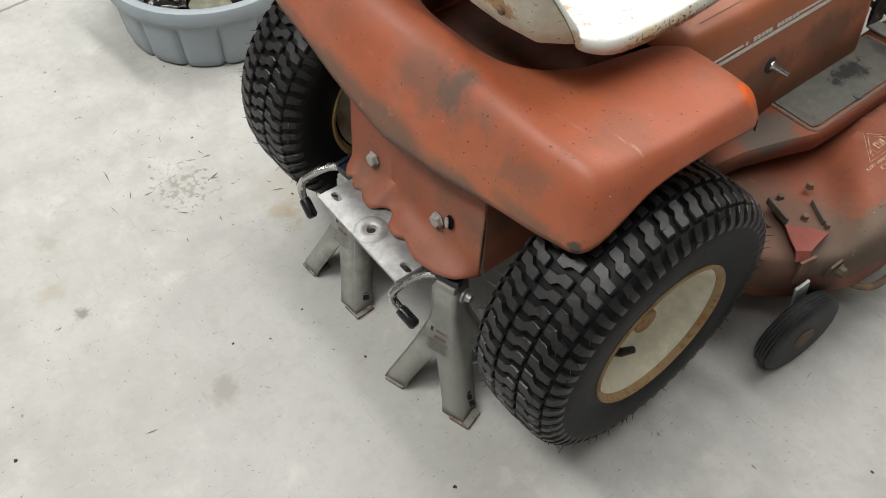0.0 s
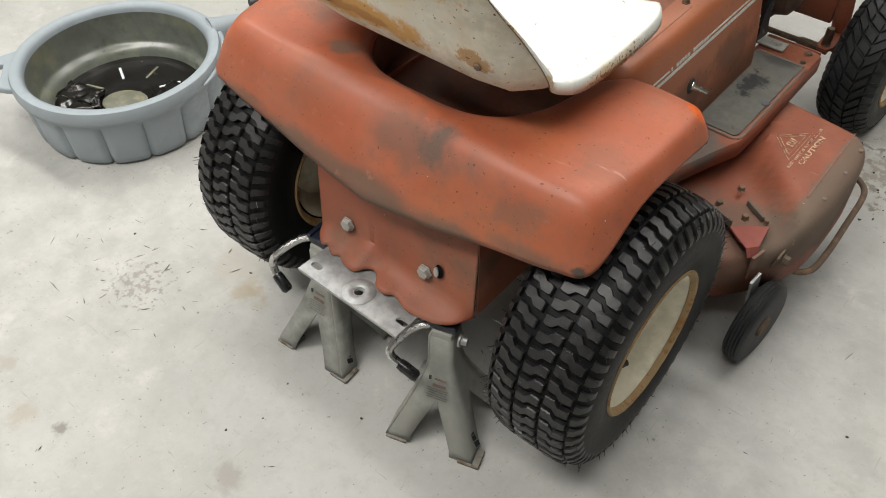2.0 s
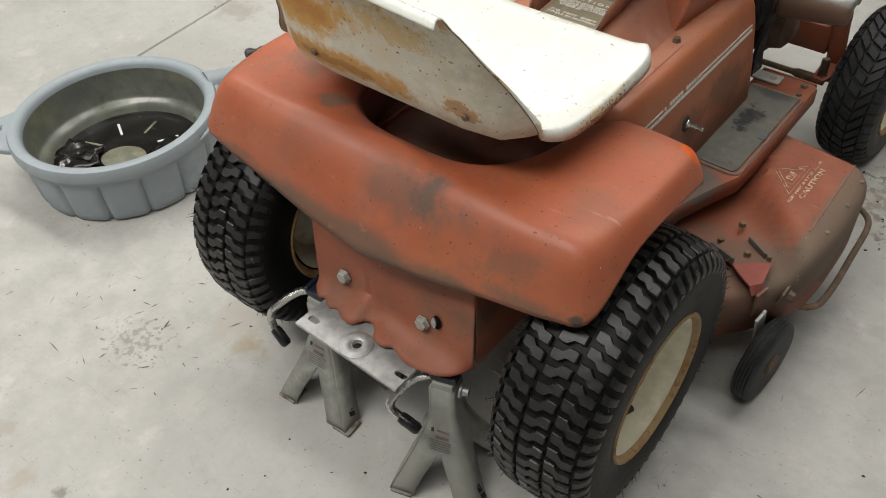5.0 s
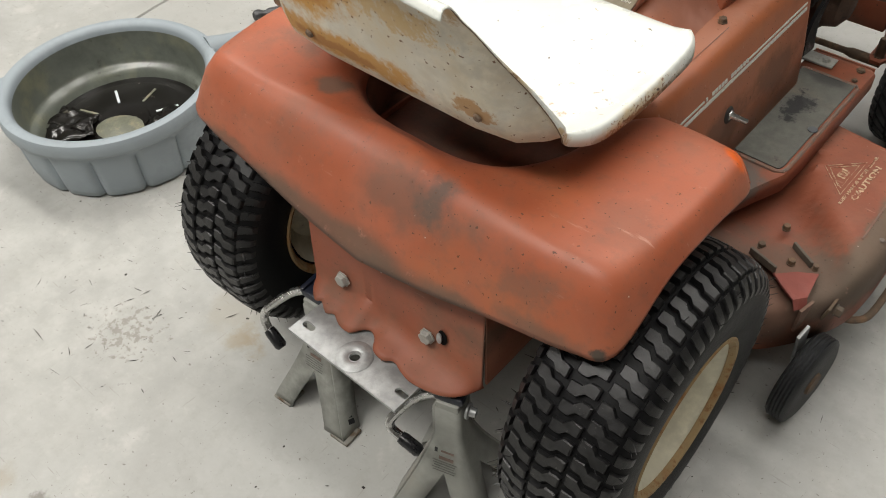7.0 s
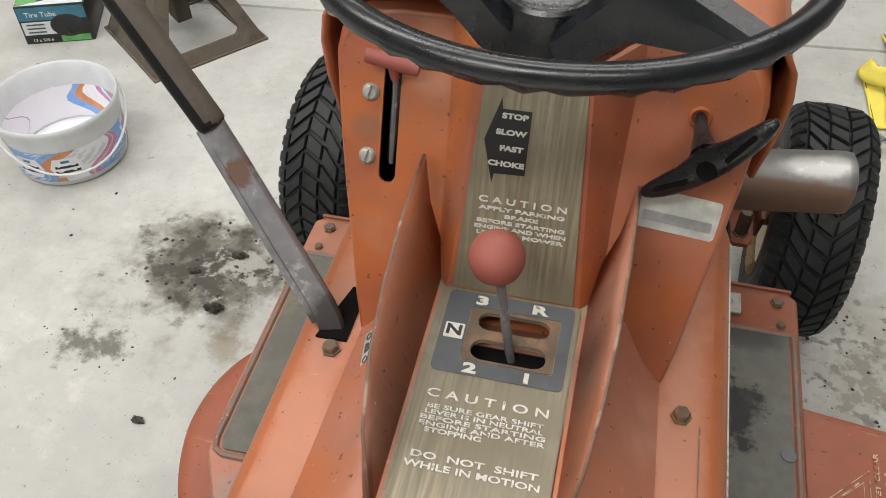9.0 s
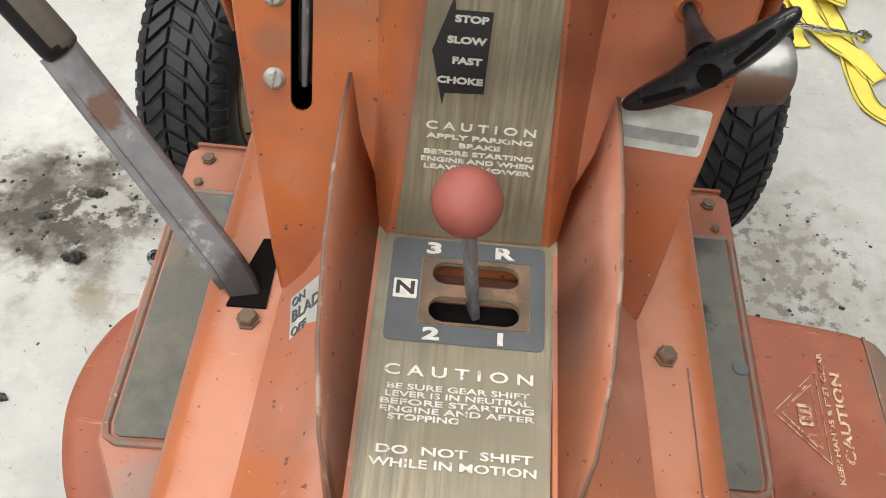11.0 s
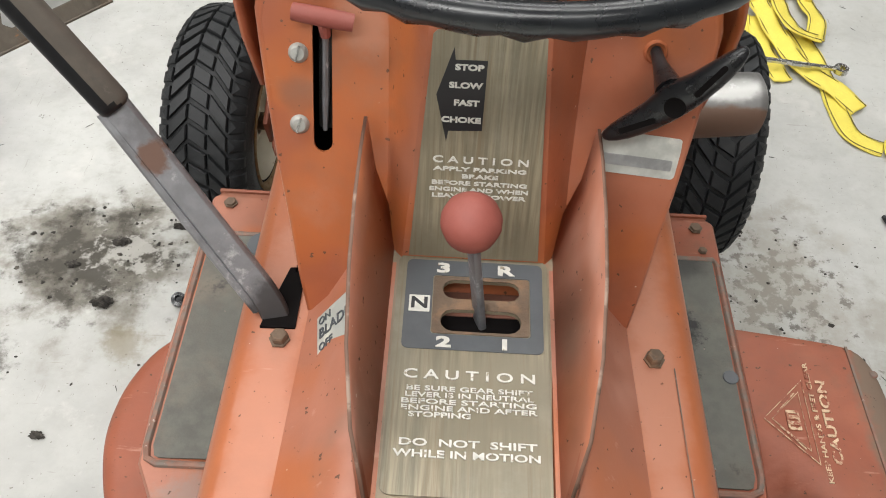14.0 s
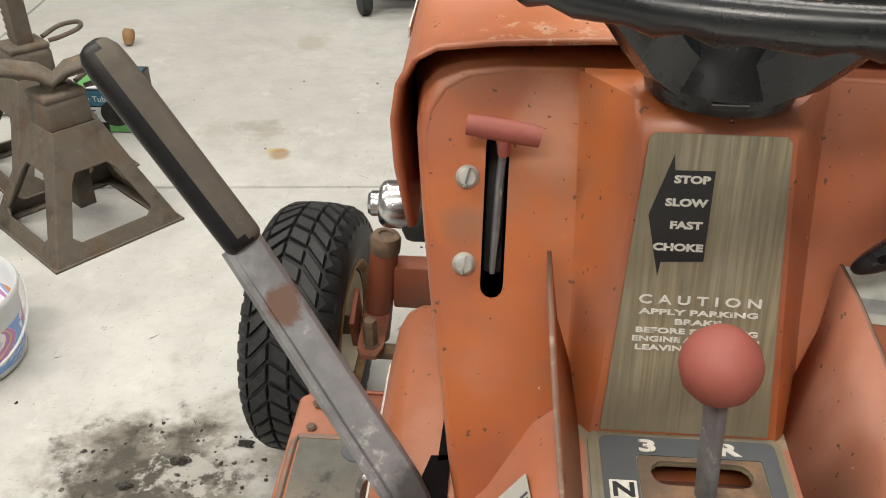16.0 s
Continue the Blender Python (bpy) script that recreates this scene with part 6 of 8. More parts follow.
# -- front axle --
part("front_axle", box((0.42, 0.030, 0.060), pose(0, 1.105, 0.222), 0.004), paint_deck, mower, "red steel front axle beam")
for sx in (-1, 1):
    kp = part("kingpin_tube", lathe([(0, -0.075), (0.017, -0.075), (0.017, 0.062), (0, 0.056)], pose(sx * 0.226, 1.10, 0.215, 0, sx * -6, 0), 20), paint_deck, mower, "red kingpin tube")
    part("kingpin_cap", lathe([(0.0165, 0.0), (0.0182, 0.003), (0.0182, 0.019), (0.0160, 0.0235), (0.009, 0.0245), (0.008, 0.022), (0, 0.022)], pose(sx * 0.226 - sx * 0.006, 1.10, 0.268, 0, sx * -6, 0), 24), brown_rod, kp, "brown rubber kingpin cap")
    part("steering_arm", plate([(-0.016, 0.012), (0.016, 0.012), (0.015, -0.075), (0.009, -0.090), (-0.009, -0.090), (-0.015, -0.075)], 0.006, pose(sx * 0.230, 1.10, 0.178)), paint_deck, mower, "flat red steering arm", smooth=False)
    bolt(mower, pose(sx * 0.230, 1.03, 0.184), 0.0085, 0.036, brown_rod, "steering_bolt")
    part("spindle", turned([(0, -0.03), (0.012, -0.03), (0.012, 0.055), (0, 0.055)], 14, pose(sx * 0.275, 1.10, 0.155)), brown_rod, mower, "rusty wheel spindle")
    part("arm_gusset", box((0.006, 0.05, 0.05), pose(sx * 0.252, 1.065, 0.195, 20, 0, 0), 0.001), paint_deck, mower, "small upright red gusset")
part("tie_rod", tube([(-0.235, 1.04, 0.166), (-0.18, 1.04, 0.166), (-0.17, 1.04, 0.166), (0.17, 1.04, 0.166), (0.18, 1.04, 0.166), (0.235, 1.04, 0.166)], [0.0095, 0.0095, 0.006, 0.006, 0.0095, 0.0095], 10), brown_rod, mower, "rusty steering tie rod")

# -- foot steps --
for sx in (-1, 1):
    rows = []
    for dz, dx in ((-0.030, 0.0), (-0.004, 0.0), (0.0, -0.003), (0.0, -0.012)):
        row = []
        for y, z, x in ((0.39, 0.240, 0.206), (0.45, 0.248, 0.222), (0.505, 0.256, 0.247), (0.545, 0.262, 0.268), (0.60, 0.262, 0.271), (0.72, 0.262, 0.271), (0.855, 0.262, 0.271), (0.866, 0.262, 0.262)):
            row.append(Vector((sx * (x + dx), y - (0.004 if y > 0.86 and dx < 0 else 0), z + dz)))
        rows.append(row)
    inner = [Vector((sx * 0.165, p.y, p.z)) for p in rows[-1]]
    step = solid(part("foot_step", sheet(rows + [inner]), paint_deck if sx > 0 else paint_pink, mower, "red sheet-metal foot step with a grey grip mat", angle=40), 0.003)
    mat_line = [(0.171, 0.551), (0.250, 0.549), (0.2545, 0.551), (0.2575, 0.560), (0.259, 0.800), (0.176, 0.800), (0.171, 0.792)]
    mat = part("grip_mat", plate([(sx * x, y) for x, y in mat_line], 0.0016, pose(0, 0, 0.2632)), grip_grey, step, "worn grey anti-slip mat", smooth=False)
    bead = [(sx * x, y) for x, y in ((0.172, 0.5455), (0.252, 0.5445), (0.2605, 0.549), (0.2635, 0.560), (0.2645, 0.797), (0.261, 0.804), (0.176, 0.804), (0.171, 0.798))]
    part("step_bead", tube([(x, y, 0.2620) for x, y in bead], 0.0034, 8, False), bead_grime, step, "pressed bead round the mat")
    part("step_front", box((0.10, 0.004, 0.03), pose(sx * 0.215, 0.867, 0.247), 0.001), paint_deck, step)
    bolt(mower, pose(sx * 0.249, 0.846, 0.2635), 0.006, 0.004, brown_rod, "step_bolt")
    bolt(mower, pose(sx * 0.252, 0.815, 0.2635), 0.004, 0.003, brown_rod, "step_bolt")
part("mat_disc", lathe([(0, 0.0012), (0.007, 0.001), (0.0075, 0)], pose(0.254, 0.66, 0.2648), 20), grey_ink, mower, "dark round rubber spot")
part("mat_disc", lathe([(0, 0.0012), (0.015, 0.001), (0.0155, 0)], pose(-0.205, 0.79, 0.2648), 20), grey_ink, mower, "dark round rubber spot")
pin = part("side_pin", tube([(0.160, 0.514, 0.346), (0.178, 0.518, 0.343), (0.180, 0.519, 0.343), (0.197, 0.533, 0.332)], [0.0095, 0.0095, 0.0048, 0.0040], 12), bright_steel, mower, "bright steel pin in the tunnel side")
part("pin_collar", lathe([(0.0, 0.003), (0.009, 0.003), (0.0115, 0.002), (0.013, 0.0)], axes(0.1765, 0.514, 0.346, (0, 1, 0), (-0.17, 0, 1)), 20), engine_black, mower, "dark greasy collar round the pin")
part("side_hook", tube(curve([(-0.165, 0.745, 0.285), (-0.185, 0.742, 0.288), (-0.193, 0.736, 0.28), (-0.194, 0.730, 0.262)], 4), 0.006, 8), bright_steel, mower, "bent bright steel hook")

# -- mower deck --
deck_line = [(-0.285, 0.486), (-0.318, 0.540), (-0.336, 0.595), (-0.338, 0.64), (-0.328, 0.683), (-0.303, 0.723), (-0.24, 0.768), (-0.10, 0.79), (0.10, 0.785), (0.27, 0.752), (0.345, 0.742), (0.400, 0.733), (0.424, 0.716), (0.432, 0.68), (0.434, 0.62), (0.433, 0.55), (0.425, 0.49), (0.403, 0.44), (0.37, 0.39), (0.33, 0.355), (0.25, 0.338), (0.0, 0.345), (-0.18, 0.40), (-0.25, 0.45), (-0.285, 0.488)]
line = curve([(*p, 0) for p in deck_line], 4)[:-1]
DC = Vector((0.06, 0.57, 0))


def deck_height(x, y):
    """The chute's hump rises forward on the right-hand side."""
    a = max(0.0, min(1.0, (x + y - 0.852) / 0.062))
    b = max(0.0, min(1.0, (x - 0.235) / 0.03))
    c = 1 - max(0.0, min(1.0, (x - 0.402) / 0.03)) * 0.25
    s = a * a * (3 - 2 * a)
    return 0.187 + 0.040 * s * b * c + 0.010 * (1 - min(1, math.hypot(x + 0.12, y - 0.58) / 0.25))


bm = bmesh.new()
rings = []
for f, mode in ((1.0, 0), (1.0, 1), (0.992, 2), (0.975, 3), (0.95, 4), (0.92, 4), (0.89, 4), (0.86, 4), (0.83, 4), (0.80, 4), (0.77, 4), (0.74, 4), (0.70, 4), (0.66, 4), (0.60, 4), (0.52, 4), (0.44, 4), (0.34, 4), (0.2, 4)):
    row = []
    for p in line:
        q = DC + (p - DC) * f
        h = deck_height(q.x, q.y)
        z = (0.105, h - 0.022, h - 0.009, h - 0.002, h)[mode]
        row.append(Vector((q.x, q.y, z)))
    rings.append(row)
vs = add_sheet(bm, rings, closed=True)
bm.faces.new(vs[-1])
deck = part("mower_deck", bm, paint_deck, mower, "dusty red mower deck with a side chute", angle=40)
solid(deck, 0.003)
CQ = axes(0.3555, 0.641, 0.2279, (0.02, 1, 0.015), (-1, 0.02, 0.0))
lettering("deck_lettering", "CAUTION", 0.0088, CQ, cream_ink, deck, 1.62, bold=0.0003)
lettering("deck_lettering", "KEEP HANDS & FEET CLEAR", 0.0046, axes(0.3440, 0.641, 0.2279, (0.02, 1, 0.015), (-1, 0.02, 0.0)), cream_ink, deck, 1.62, bold=0.0001)
TQ = axes(0.318, 0.640, 0.2268, (0.02, 1, 0.0), (-1, 0.02, 0.0))
for s_, w in ((1.06, 0.0004), (0.74, 0.0004)):
    tri = [(-0.043 * s_, -0.018 * s_), (0.043 * s_, -0.018 * s_), (0.0, 0.024 * s_)]
    inn = [(x * (1 - 2.4 * w / 0.03), (y + 0.006) * (1 - 2.4 * w / 0.03) - 0.006) for x, y in tri]
    part("warning_triangle", plate(tri, 0.0005, TQ @ pose(0, 0, 0.0012), [inn]), cream_ink, deck, "worn cream triangle outline", smooth=False)
part("emblem", plate(round_rect(0.0, -0.003, 0.021, 0.0125, 0.0012), 0.0005, TQ @ pose(0, 0, 0.0012), [round_rect(x, -0.003, 0.0022, 0.0085, 0.0004) for x in (-0.0062, 0.0, 0.0062)]), cream_ink, deck, "worn cream emblem block", smooth=False)
for x in (-0.024, 0.024):
    part("print_bar", plate(round_rect(0, 0, 0.030, 0.0012, 0.0003), 0.0005, TQ @ pose(x * 0.78, 0.001, 0.0012, 0, 0, -42 if x > 0 else 42)), cream_ink, deck, smooth=False)
for x, y in ((0.416, 0.700), (0.418, 0.63), (0.417, 0.55)):
    part("rivet", lathe([(0, 0.0017), (0.0034, 0.0013), (0.0046, 0)], pose(x, y, deck_height(x, y) + 0.0002), 12), bead_grime, deck)
part("chute_flap", plate([(0.392, 0.728), (0.3945, 0.728), (0.3975, 0.53), (0.395, 0.53)], 0.0022, pose(0, 0, 0.2262)), bead_grime, deck, "edge of the riveted chute flap", smooth=False)

# gauge wheel bracket on the deck
bm = plate([(0.286, 0.438), (0.325, 0.425), (0.346, 0.412), (0.374, 0.458), (0.361, 0.466), (0.327, 0.488), (0.300, 0.476)], 0.004, pose(0, 0, 0.198))
brk = part("gauge_bracket", bm, paint_deck, mower, "dusty red bracket of the gauge wheel", smooth=False)
tongue = sheet([[Vector(p) for p in row] for row in (((0.322, 0.426, 0.201), (0.349, 0.444, 0.202), (0.374, 0.459, 0.202)), ((0.345, 0.406, 0.205), (0.361, 0.420, 0.206), (0.377, 0.434, 0.206)), ((0.368, 0.389, 0.208), (0.374, 0.394, 0.210), (0.381, 0.405, 0.208)), ((0.375, 0.383, 0.196), (0.379, 0.387, 0.197), (0.386, 0.398, 0.194)))])
solid(part("bracket_tongue", tongue, knob_red, brk, "bent red tongue of the bracket", smooth=False), 0.004)
for p in ((0.336, 0.453, 0.202), (0.289, 0.460, 0.199), (0.300, 0.515, 0.198), (0.366, 0.463, 0.202)):
    bolt(mower, pose(*p), 0.0055 if p[0] < 0.36 else 0.004, 0.008, brown_rod, "deck_bolt")
for x0, y0, ln, ang in ((0.304, 0.4315, 0.046, 73), (0.3425, 0.4735, 0.042, 59)):
    part("bracket_lip", box((0.0045, ln, 0.013), pose(x0, y0, 0.206, 0, 0, ang), 0.001), rust_iron, brk, "rusty upturned lip")
part("bracket_leg", plate([(-0.014, 0.0), (0.014, 0.0), (0.010, -0.050), (-0.004, -0.055)], 0.004, axes(0.384, 0.398, 0.200, (0.2, 1, 0), (0.05, -0.15, 1))), paint_deck, brk, smooth=False)
part("axle_plate", box((0.004, 0.034, 0.026), pose(0.406, 0.446, 0.166, 0, 12, 0), 0.001), brown_rod, brk, "rusty plate holding the guard rod")
bolt(mower, axes(0.413, 0.445, 0.168, (0, 1, 0), (0, 0, 1)), 0.008, 0.010, rust_iron, "bracket_bolt")
prof = [(0.018, -0.014), (0.060, -0.0155), (0.066, -0.0145), (0.0685, -0.012), (0.0705, -0.0105), (0.069, -0.0085), (0.0705, -0.006), (0.0692, -0.0035), (0.0707, -0.001), (0.0692, 0.0015), (0.0707, 0.0045), (0.0690, 0.007), (0.0705, 0.0095), (0.0680, 0.0125), (0.060, 0.0155), (0.018, 0.014), (0.018, -0.014)]
gw = part("gauge_wheel", turned(prof, 40, pose(0.418, 0.392, 0.071, 0, 0, -6)), rubber_grey, mower, "small ribbed grey rubber gauge wheel", angle=30)
part("wheel_hub", turned([(0, -0.018), (0.017, -0.018), (0.019, -0.010), (0.019, 0.010), (0.017, 0.018), (0, 0.018)], 20, pose(0.418, 0.392, 0.071, 0, 0, -6)), brown_rod, gw)
part("wheel_fork", box((0.005, 0.026, 0.085), pose(0.396, 0.402, 0.115, 12, 0, -6), 0.001), steel_grey, mower, "grey steel wheel strap")
guard = [(0.392, 0.462, 0.145), (0.404, 0.482, 0.120), (0.418, 0.498, 0.103), (0.435, 0.511, 0.098), (0.447, 0.533, 0.098), (0.450, 0.59, 0.100), (0.448, 0.66, 0.101), (0.446, 0.728, 0.103), (0.441, 0.757, 0.104), (0.430, 0.772, 0.106), (0.408, 0.780, 0.112)]
part("chute_guard_rod", tube(curve(guard, 5), 0.0055, 10), brown_rod, mower, "bent rusty guard rod round the chute")

# -- parking brake lever --
B0, B1, B2 = Vector((-0.1270, 0.556, 0.425)), Vector((-0.225, 0.622, 0.590)), Vector((-0.2915, 0.6485, 0.6755))


def flat_bar(points, widths, thick, face):
    """A flat bar along points; its broad side lies across face."""
    rows = []
    for i, p in enumerate(points):
        d = (points[min(i + 1, len(points) - 1)] - points[max(i - 1, 0)]).normalized()
        s = d.cross(Vector(face)).normalized()
        n = s.cross(d).normalized()
        w = widths[i] / 2
        rows.append([p + s * w + n * thick * 0.25, p + s * w * 0.82 + n * thick / 2, p - s * w * 0.82 + n * thick / 2, p - s * w + n * thick * 0.25, p - s * w - n * thick * 0.25, p - s * w * 0.82 - n * thick / 2, p + s * w * 0.82 - n * thick / 2, p + s * w - n * thick * 0.25])
    bm = sheet(rows, closed=True)
    bm.verts.ensure_lookup_table()
    n = len(rows[0])
    bm.faces.new(bm.verts[:n][::-1])
    bm.faces.new(bm.verts[-n:])
    return bm


lever = part("brake_lever", flat_bar(curve([B0, Vector((-0.1345, 0.569, 0.464)), Vector((-0.1645, 0.588, 0.507)), B1, B1 * 0.5 + B2 * 0.5], 4), [0.0190] * 5 + [0.0188, 0.0186, 0.0184, 0.0182] + [0.0178] * 4 + [0.017] * 4, 0.009, (0.25, -0.9, 0.3)), lever_steel, mower, "worn steel parking brake lever", angle=40)
rib_line = [p + Vector((-0.0075, -0.0035, -0.0035)) for p in curve([Vector((-0.1365, 0.571, 0.464)), Vector((-0.1675, 0.589, 0.507)), B1], 6)]
part("lever_rib", tube(rib_line, 0.0042, 8), lever_steel, lever, "rolled edge of the lever")
grip_rows, gd = [], (B2 - B1).normalized()
gs = gd.cross(Vector((0.25, -0.9, 0.3))).normalized()
gn = gs.cross(gd).normalized()
for k, w, th in ((-0.02, 0.0084, 0.0078), (0.0, 0.0100, 0.0098), (0.03, 0.0104, 0.0104), (0.35, 0.0104, 0.0104), (0.7, 0.0105, 0.0105), (0.94, 0.0106, 0.0105), (1.01, 0.0100, 0.0098), (1.05, 0.0078, 0.0076), (1.07, 0.0044, 0.0042)):
    c = B1 + (B2 - B1) * k
    grip_rows.append([c + gs * w * math.copysign(abs(math.cos(q)) ** 0.72, math.cos(q)) + gn * th * math.copysign(abs(math.sin(q)) ** 0.72, math.sin(q)) for q in (2 * math.pi * i / 20 for i in range(20))])
bm = sheet(grip_rows, closed=True)
bm.verts.ensure_lookup_table()
bm.faces.new(bm.verts[:20][::-1])
bm.faces.new(bm.verts[-20:])
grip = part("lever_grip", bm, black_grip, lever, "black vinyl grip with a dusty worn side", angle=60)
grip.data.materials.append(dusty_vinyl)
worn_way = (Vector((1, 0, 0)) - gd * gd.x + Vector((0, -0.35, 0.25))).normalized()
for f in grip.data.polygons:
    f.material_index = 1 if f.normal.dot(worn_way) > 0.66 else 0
# flat black plates on the tunnel, painted shade instead of cut openings
part("lever_slot", plate([(-0.141, 0.555), (-0.117, 0.555), (-0.117, 0.608), (-0.128, 0.607)], 0.003, pose(0, 0, 0.4562)), shade_black, mower, "black plate for the shade in the lever slot", smooth=False)
part("tower_gap", plate([(-0.124, 0.603), (-0.113, 0.606), (-0.112, 0.72), (-0.119, 0.72)], 0.003, pose(0, 0, 0.4562)), shade_black, mower, "black plate for the shade beside the dash tower", smooth=False)


# ---- grey axle stands under the mower ----
def jack_stand(cx, cy, turn, crank, text=True):
    st = thing("jack_stand", (cx, cy, 0), "grey painted steel jack stand under the mower frame", "jack stand", "stands under the mower")
    base = pose(cx, cy, 0, 0, 0, turn)
    levels = ((0.0, 0.069), (0.06, 0.0655), (0.18, 0.0555), (0.30, 0.0455), (0.42, 0.0360), (0.54, 0.0275), (0.66, 0.0205), (0.74, 0.0175), (1.0, 0.0160))
    B, Hh = levels[0][1], 0.205
    for k in range(4):
        q = base @ pose(0, 0, 0, 0, 0, 90 * k)
        bm = bmesh.new()
        low = [(f, c) for f, c in levels if f <= 0.42]
        for sx in (-1, 1):
            add_sheet(bm, [[q @ Vector((sx * x, -c, 0.004 + f * Hh)) for x in (c, (c + max(0.0, (c - 0.036 * (1 - f)) * (1 - (f / 0.42) ** 2))) / 2, max(0.0, (c - 0.036 * (1 - f)) * (1 - (f / 0.42) ** 2)))] for f, c in low])
        add_sheet(bm, [[q @ Vector((x * c, -c, 0.004 + f * Hh)) for x in (-1, -0.5, 0, 0.5, 1)] for f, c in levels if f >= 0.42])
        bmesh.ops.remove_doubles(bm, verts=bm.verts, dist=0.0004)
        w = solid(part("leg_panel", bm, stand_grey, st, angle=12), 0.0030)
        L = 0.215
        face = q @ Matrix.Translation((0, -0.0365, 0.004 + 0.42 * Hh)) @ Matrix.Rotation(math.pi / 2 - math.atan2(0.0185, 0.066), 4, "X") @ pose(0, -L * 0.42, 0)
        if k == 0:
            part("label_block", box((0.020, 0.005, 0.0006), face @ pose(0.002, L * 0.545, 0.0008)), stand_label, w, "small faded red-brown warning print", smooth=False)
            part("size_mark", box((0.004, 0.007, 0.0006), face @ pose(-0.013, L * 0.60, 0.0008)), black_ink, w, smooth=False)
            part("name_bar", box((0.018, 0.003, 0.0006), face @ pose(0.003, L * 0.60, 0.0008)), stand_label, w, smooth=False)
            for i in range(5):
                part("text_bar", box((0.034 - 0.003 * (i % 3), 0.0010, 0.0005), face @ pose(0.0, L * (0.515 - 0.020 * i), 0.0008)), stand_print, w, smooth=False)
        if k == 1:
            for i, (u, hgt) in enumerate(((-0.004, 0.010), (0.007, 0.008), (0.017, 0.009), (0.027, 0.008))):
                part("brand_bar", box((0.0075, hgt, 0.0006), q @ Matrix.Translation((0, -0.062, 0.03)) @ Matrix.Rotation(math.pi / 2 - 0.70, 4, "X") @ pose(-0.042 + u * 0.25, -0.004 + u * 0.85, 0.0006, 0, 0, 66)), black_ink, w, "black maker's mark", smooth=False)
        c = q @ Vector((-B + 0.011, -B + 0.011, 0.003))
        part("foot_pad", box((0.034, 0.034, 0.006), Matrix.Translation(c) @ pose(0.004, 0.004, 0, 0, 0, turn), 0.0025), worn_pad, st, "scuffed curled foot")
    part("sleeve", box((0.031, 0.031, 0.060), base @ pose(0, 0, 0.190), 0.003), stand_grey, st, "square grey steel sleeve")
    part("ratchet_post", box((0.024, 0.022, 0.10), base @ pose(0, 0, 0.18), 0.002), navy, st, "dark blue toothed post")
    part("saddle", box((0.040, 0.036, 0.013), base @ pose(0, 0.006, 0.2255), 0.004), navy, st, "dark blue cast saddle")
    part("saddle_ear", box((0.008, 0.036, 0.010), base @ pose(-0.018, 0.006, 0.231), 0.003), navy, st)
    part("pivot_bolt", lathe([(0, 0.012), (0.006, 0.012), (0.007, 0.004), (0.011, 0.003), (0.011, 0)], base @ axes(0.021, 0.0, 0.20, (0, 1, 0), (0, 0, 1)), 16), steel_grey, st, "zinc pivot bolt")
    crk = part("crank_rod", tube(curve(crank, 6), 0.0062, 10), bright_steel, st, "bent bright steel release handle")
    a, b = Vector(crank[-2]), Vector(crank[-1])
    d = (b - a).normalized()
    part("rubber_tip", tube([b - d * 0.016, b - d * 0.010, b + d * 0.012, b + d * 0.016], [0.0078, 0.0088, 0.0088, 0.006], 12), black_plastic, crk, "black rubber tip")
    return st


jack_stand(-0.1215, -0.012, 3.5, [(-0.128, -0.008, 0.222), (-0.153, -0.027, 0.220), (-0.178, -0.056, 0.196), (-0.187, -0.063, 0.174), (-0.178, -0.067, 0.157), (-0.165, -0.068, 0.147)])
jack_stand(0.121, -0.018, 17, [(0.115, -0.016, 0.220), (0.088, -0.043, 0.216), (0.074, -0.074, 0.196), (0.075, -0.082, 0.183), (0.088, -0.080, 0.172), (0.104, -0.078, 0.166)])


# ---- oil drain pan ----
PX, PY = -0.909, 0.150
pan = thing("oil_drain_pan", (PX, PY, 0), "grey plastic drain pan holding black waste oil", "drain pan")


def fluted(profile, flutes, depth, m, seg=120):
    """A turned wall whose lower part is pressed in at even places."""
    rows = []
    for r, z, k in profile:
        row = []
        for i in range(seg):
            a = 2 * math.pi * i / seg
            c = (math.cos(a * flutes / 2) ** 2) ** 22
            row.append(m @ Vector(((r - depth * k * c) * math.cos(a), (r - depth * k * c) * math.sin(a), z)))
        rows.append(row)
    return rows


P0 = pose(PX, PY, 0)
outside = [(0.150, 0.002, 0), (0.187, 0.002, 0.6), (0.1945, 0.006, 1), (0.1975, 0.02, 1), (0.2005, 0.055, 1), (0.2030, 0.090, 0.8), (0.2045, 0.100, 0.3), (0.2055, 0.108, 0), (0.2120, 0.111, 0), (0.2140, 0.118, 0), (0.2135, 0.134, 0), (0.2105, 0.1405, 0), (0.201, 0.1425, 0), (0.192, 0.140, 0), (0.187, 0.133, 0), (0.1855, 0.125, 0)]
part("tub", sheet(fluted(outside, 15, 0.010, P0, 180), closed=True), pan_grey, pan, "grey ribbed plastic tub", angle=50)
inside = [(0.1855, 0.125), (0.184, 0.090), (0.182, 0.058), (0.178, 0.050), (0.170, 0.048), (0.164, 0.036), (0.156, 0.014), (0.0, 0.014)]
part("inner_wall", lathe(inside, P0, 72), pan_inside, pan, "oily inside of the tub", angle=50)
part("oil", lathe([(0.160, 0.026), (0.12, 0.0263), (0.0, 0.0263)], P0, 64), oil_black, pan, "pool of black waste oil")
strainer = part("strainer", lathe([(0.134, 0.024), (0.132, 0.033), (0.127, 0.0345), (0.052, 0.0335), (0.050, 0.0365), (0.0, 0.0365)], P0, 56), oil_black, pan, "black slotted strainer disc")
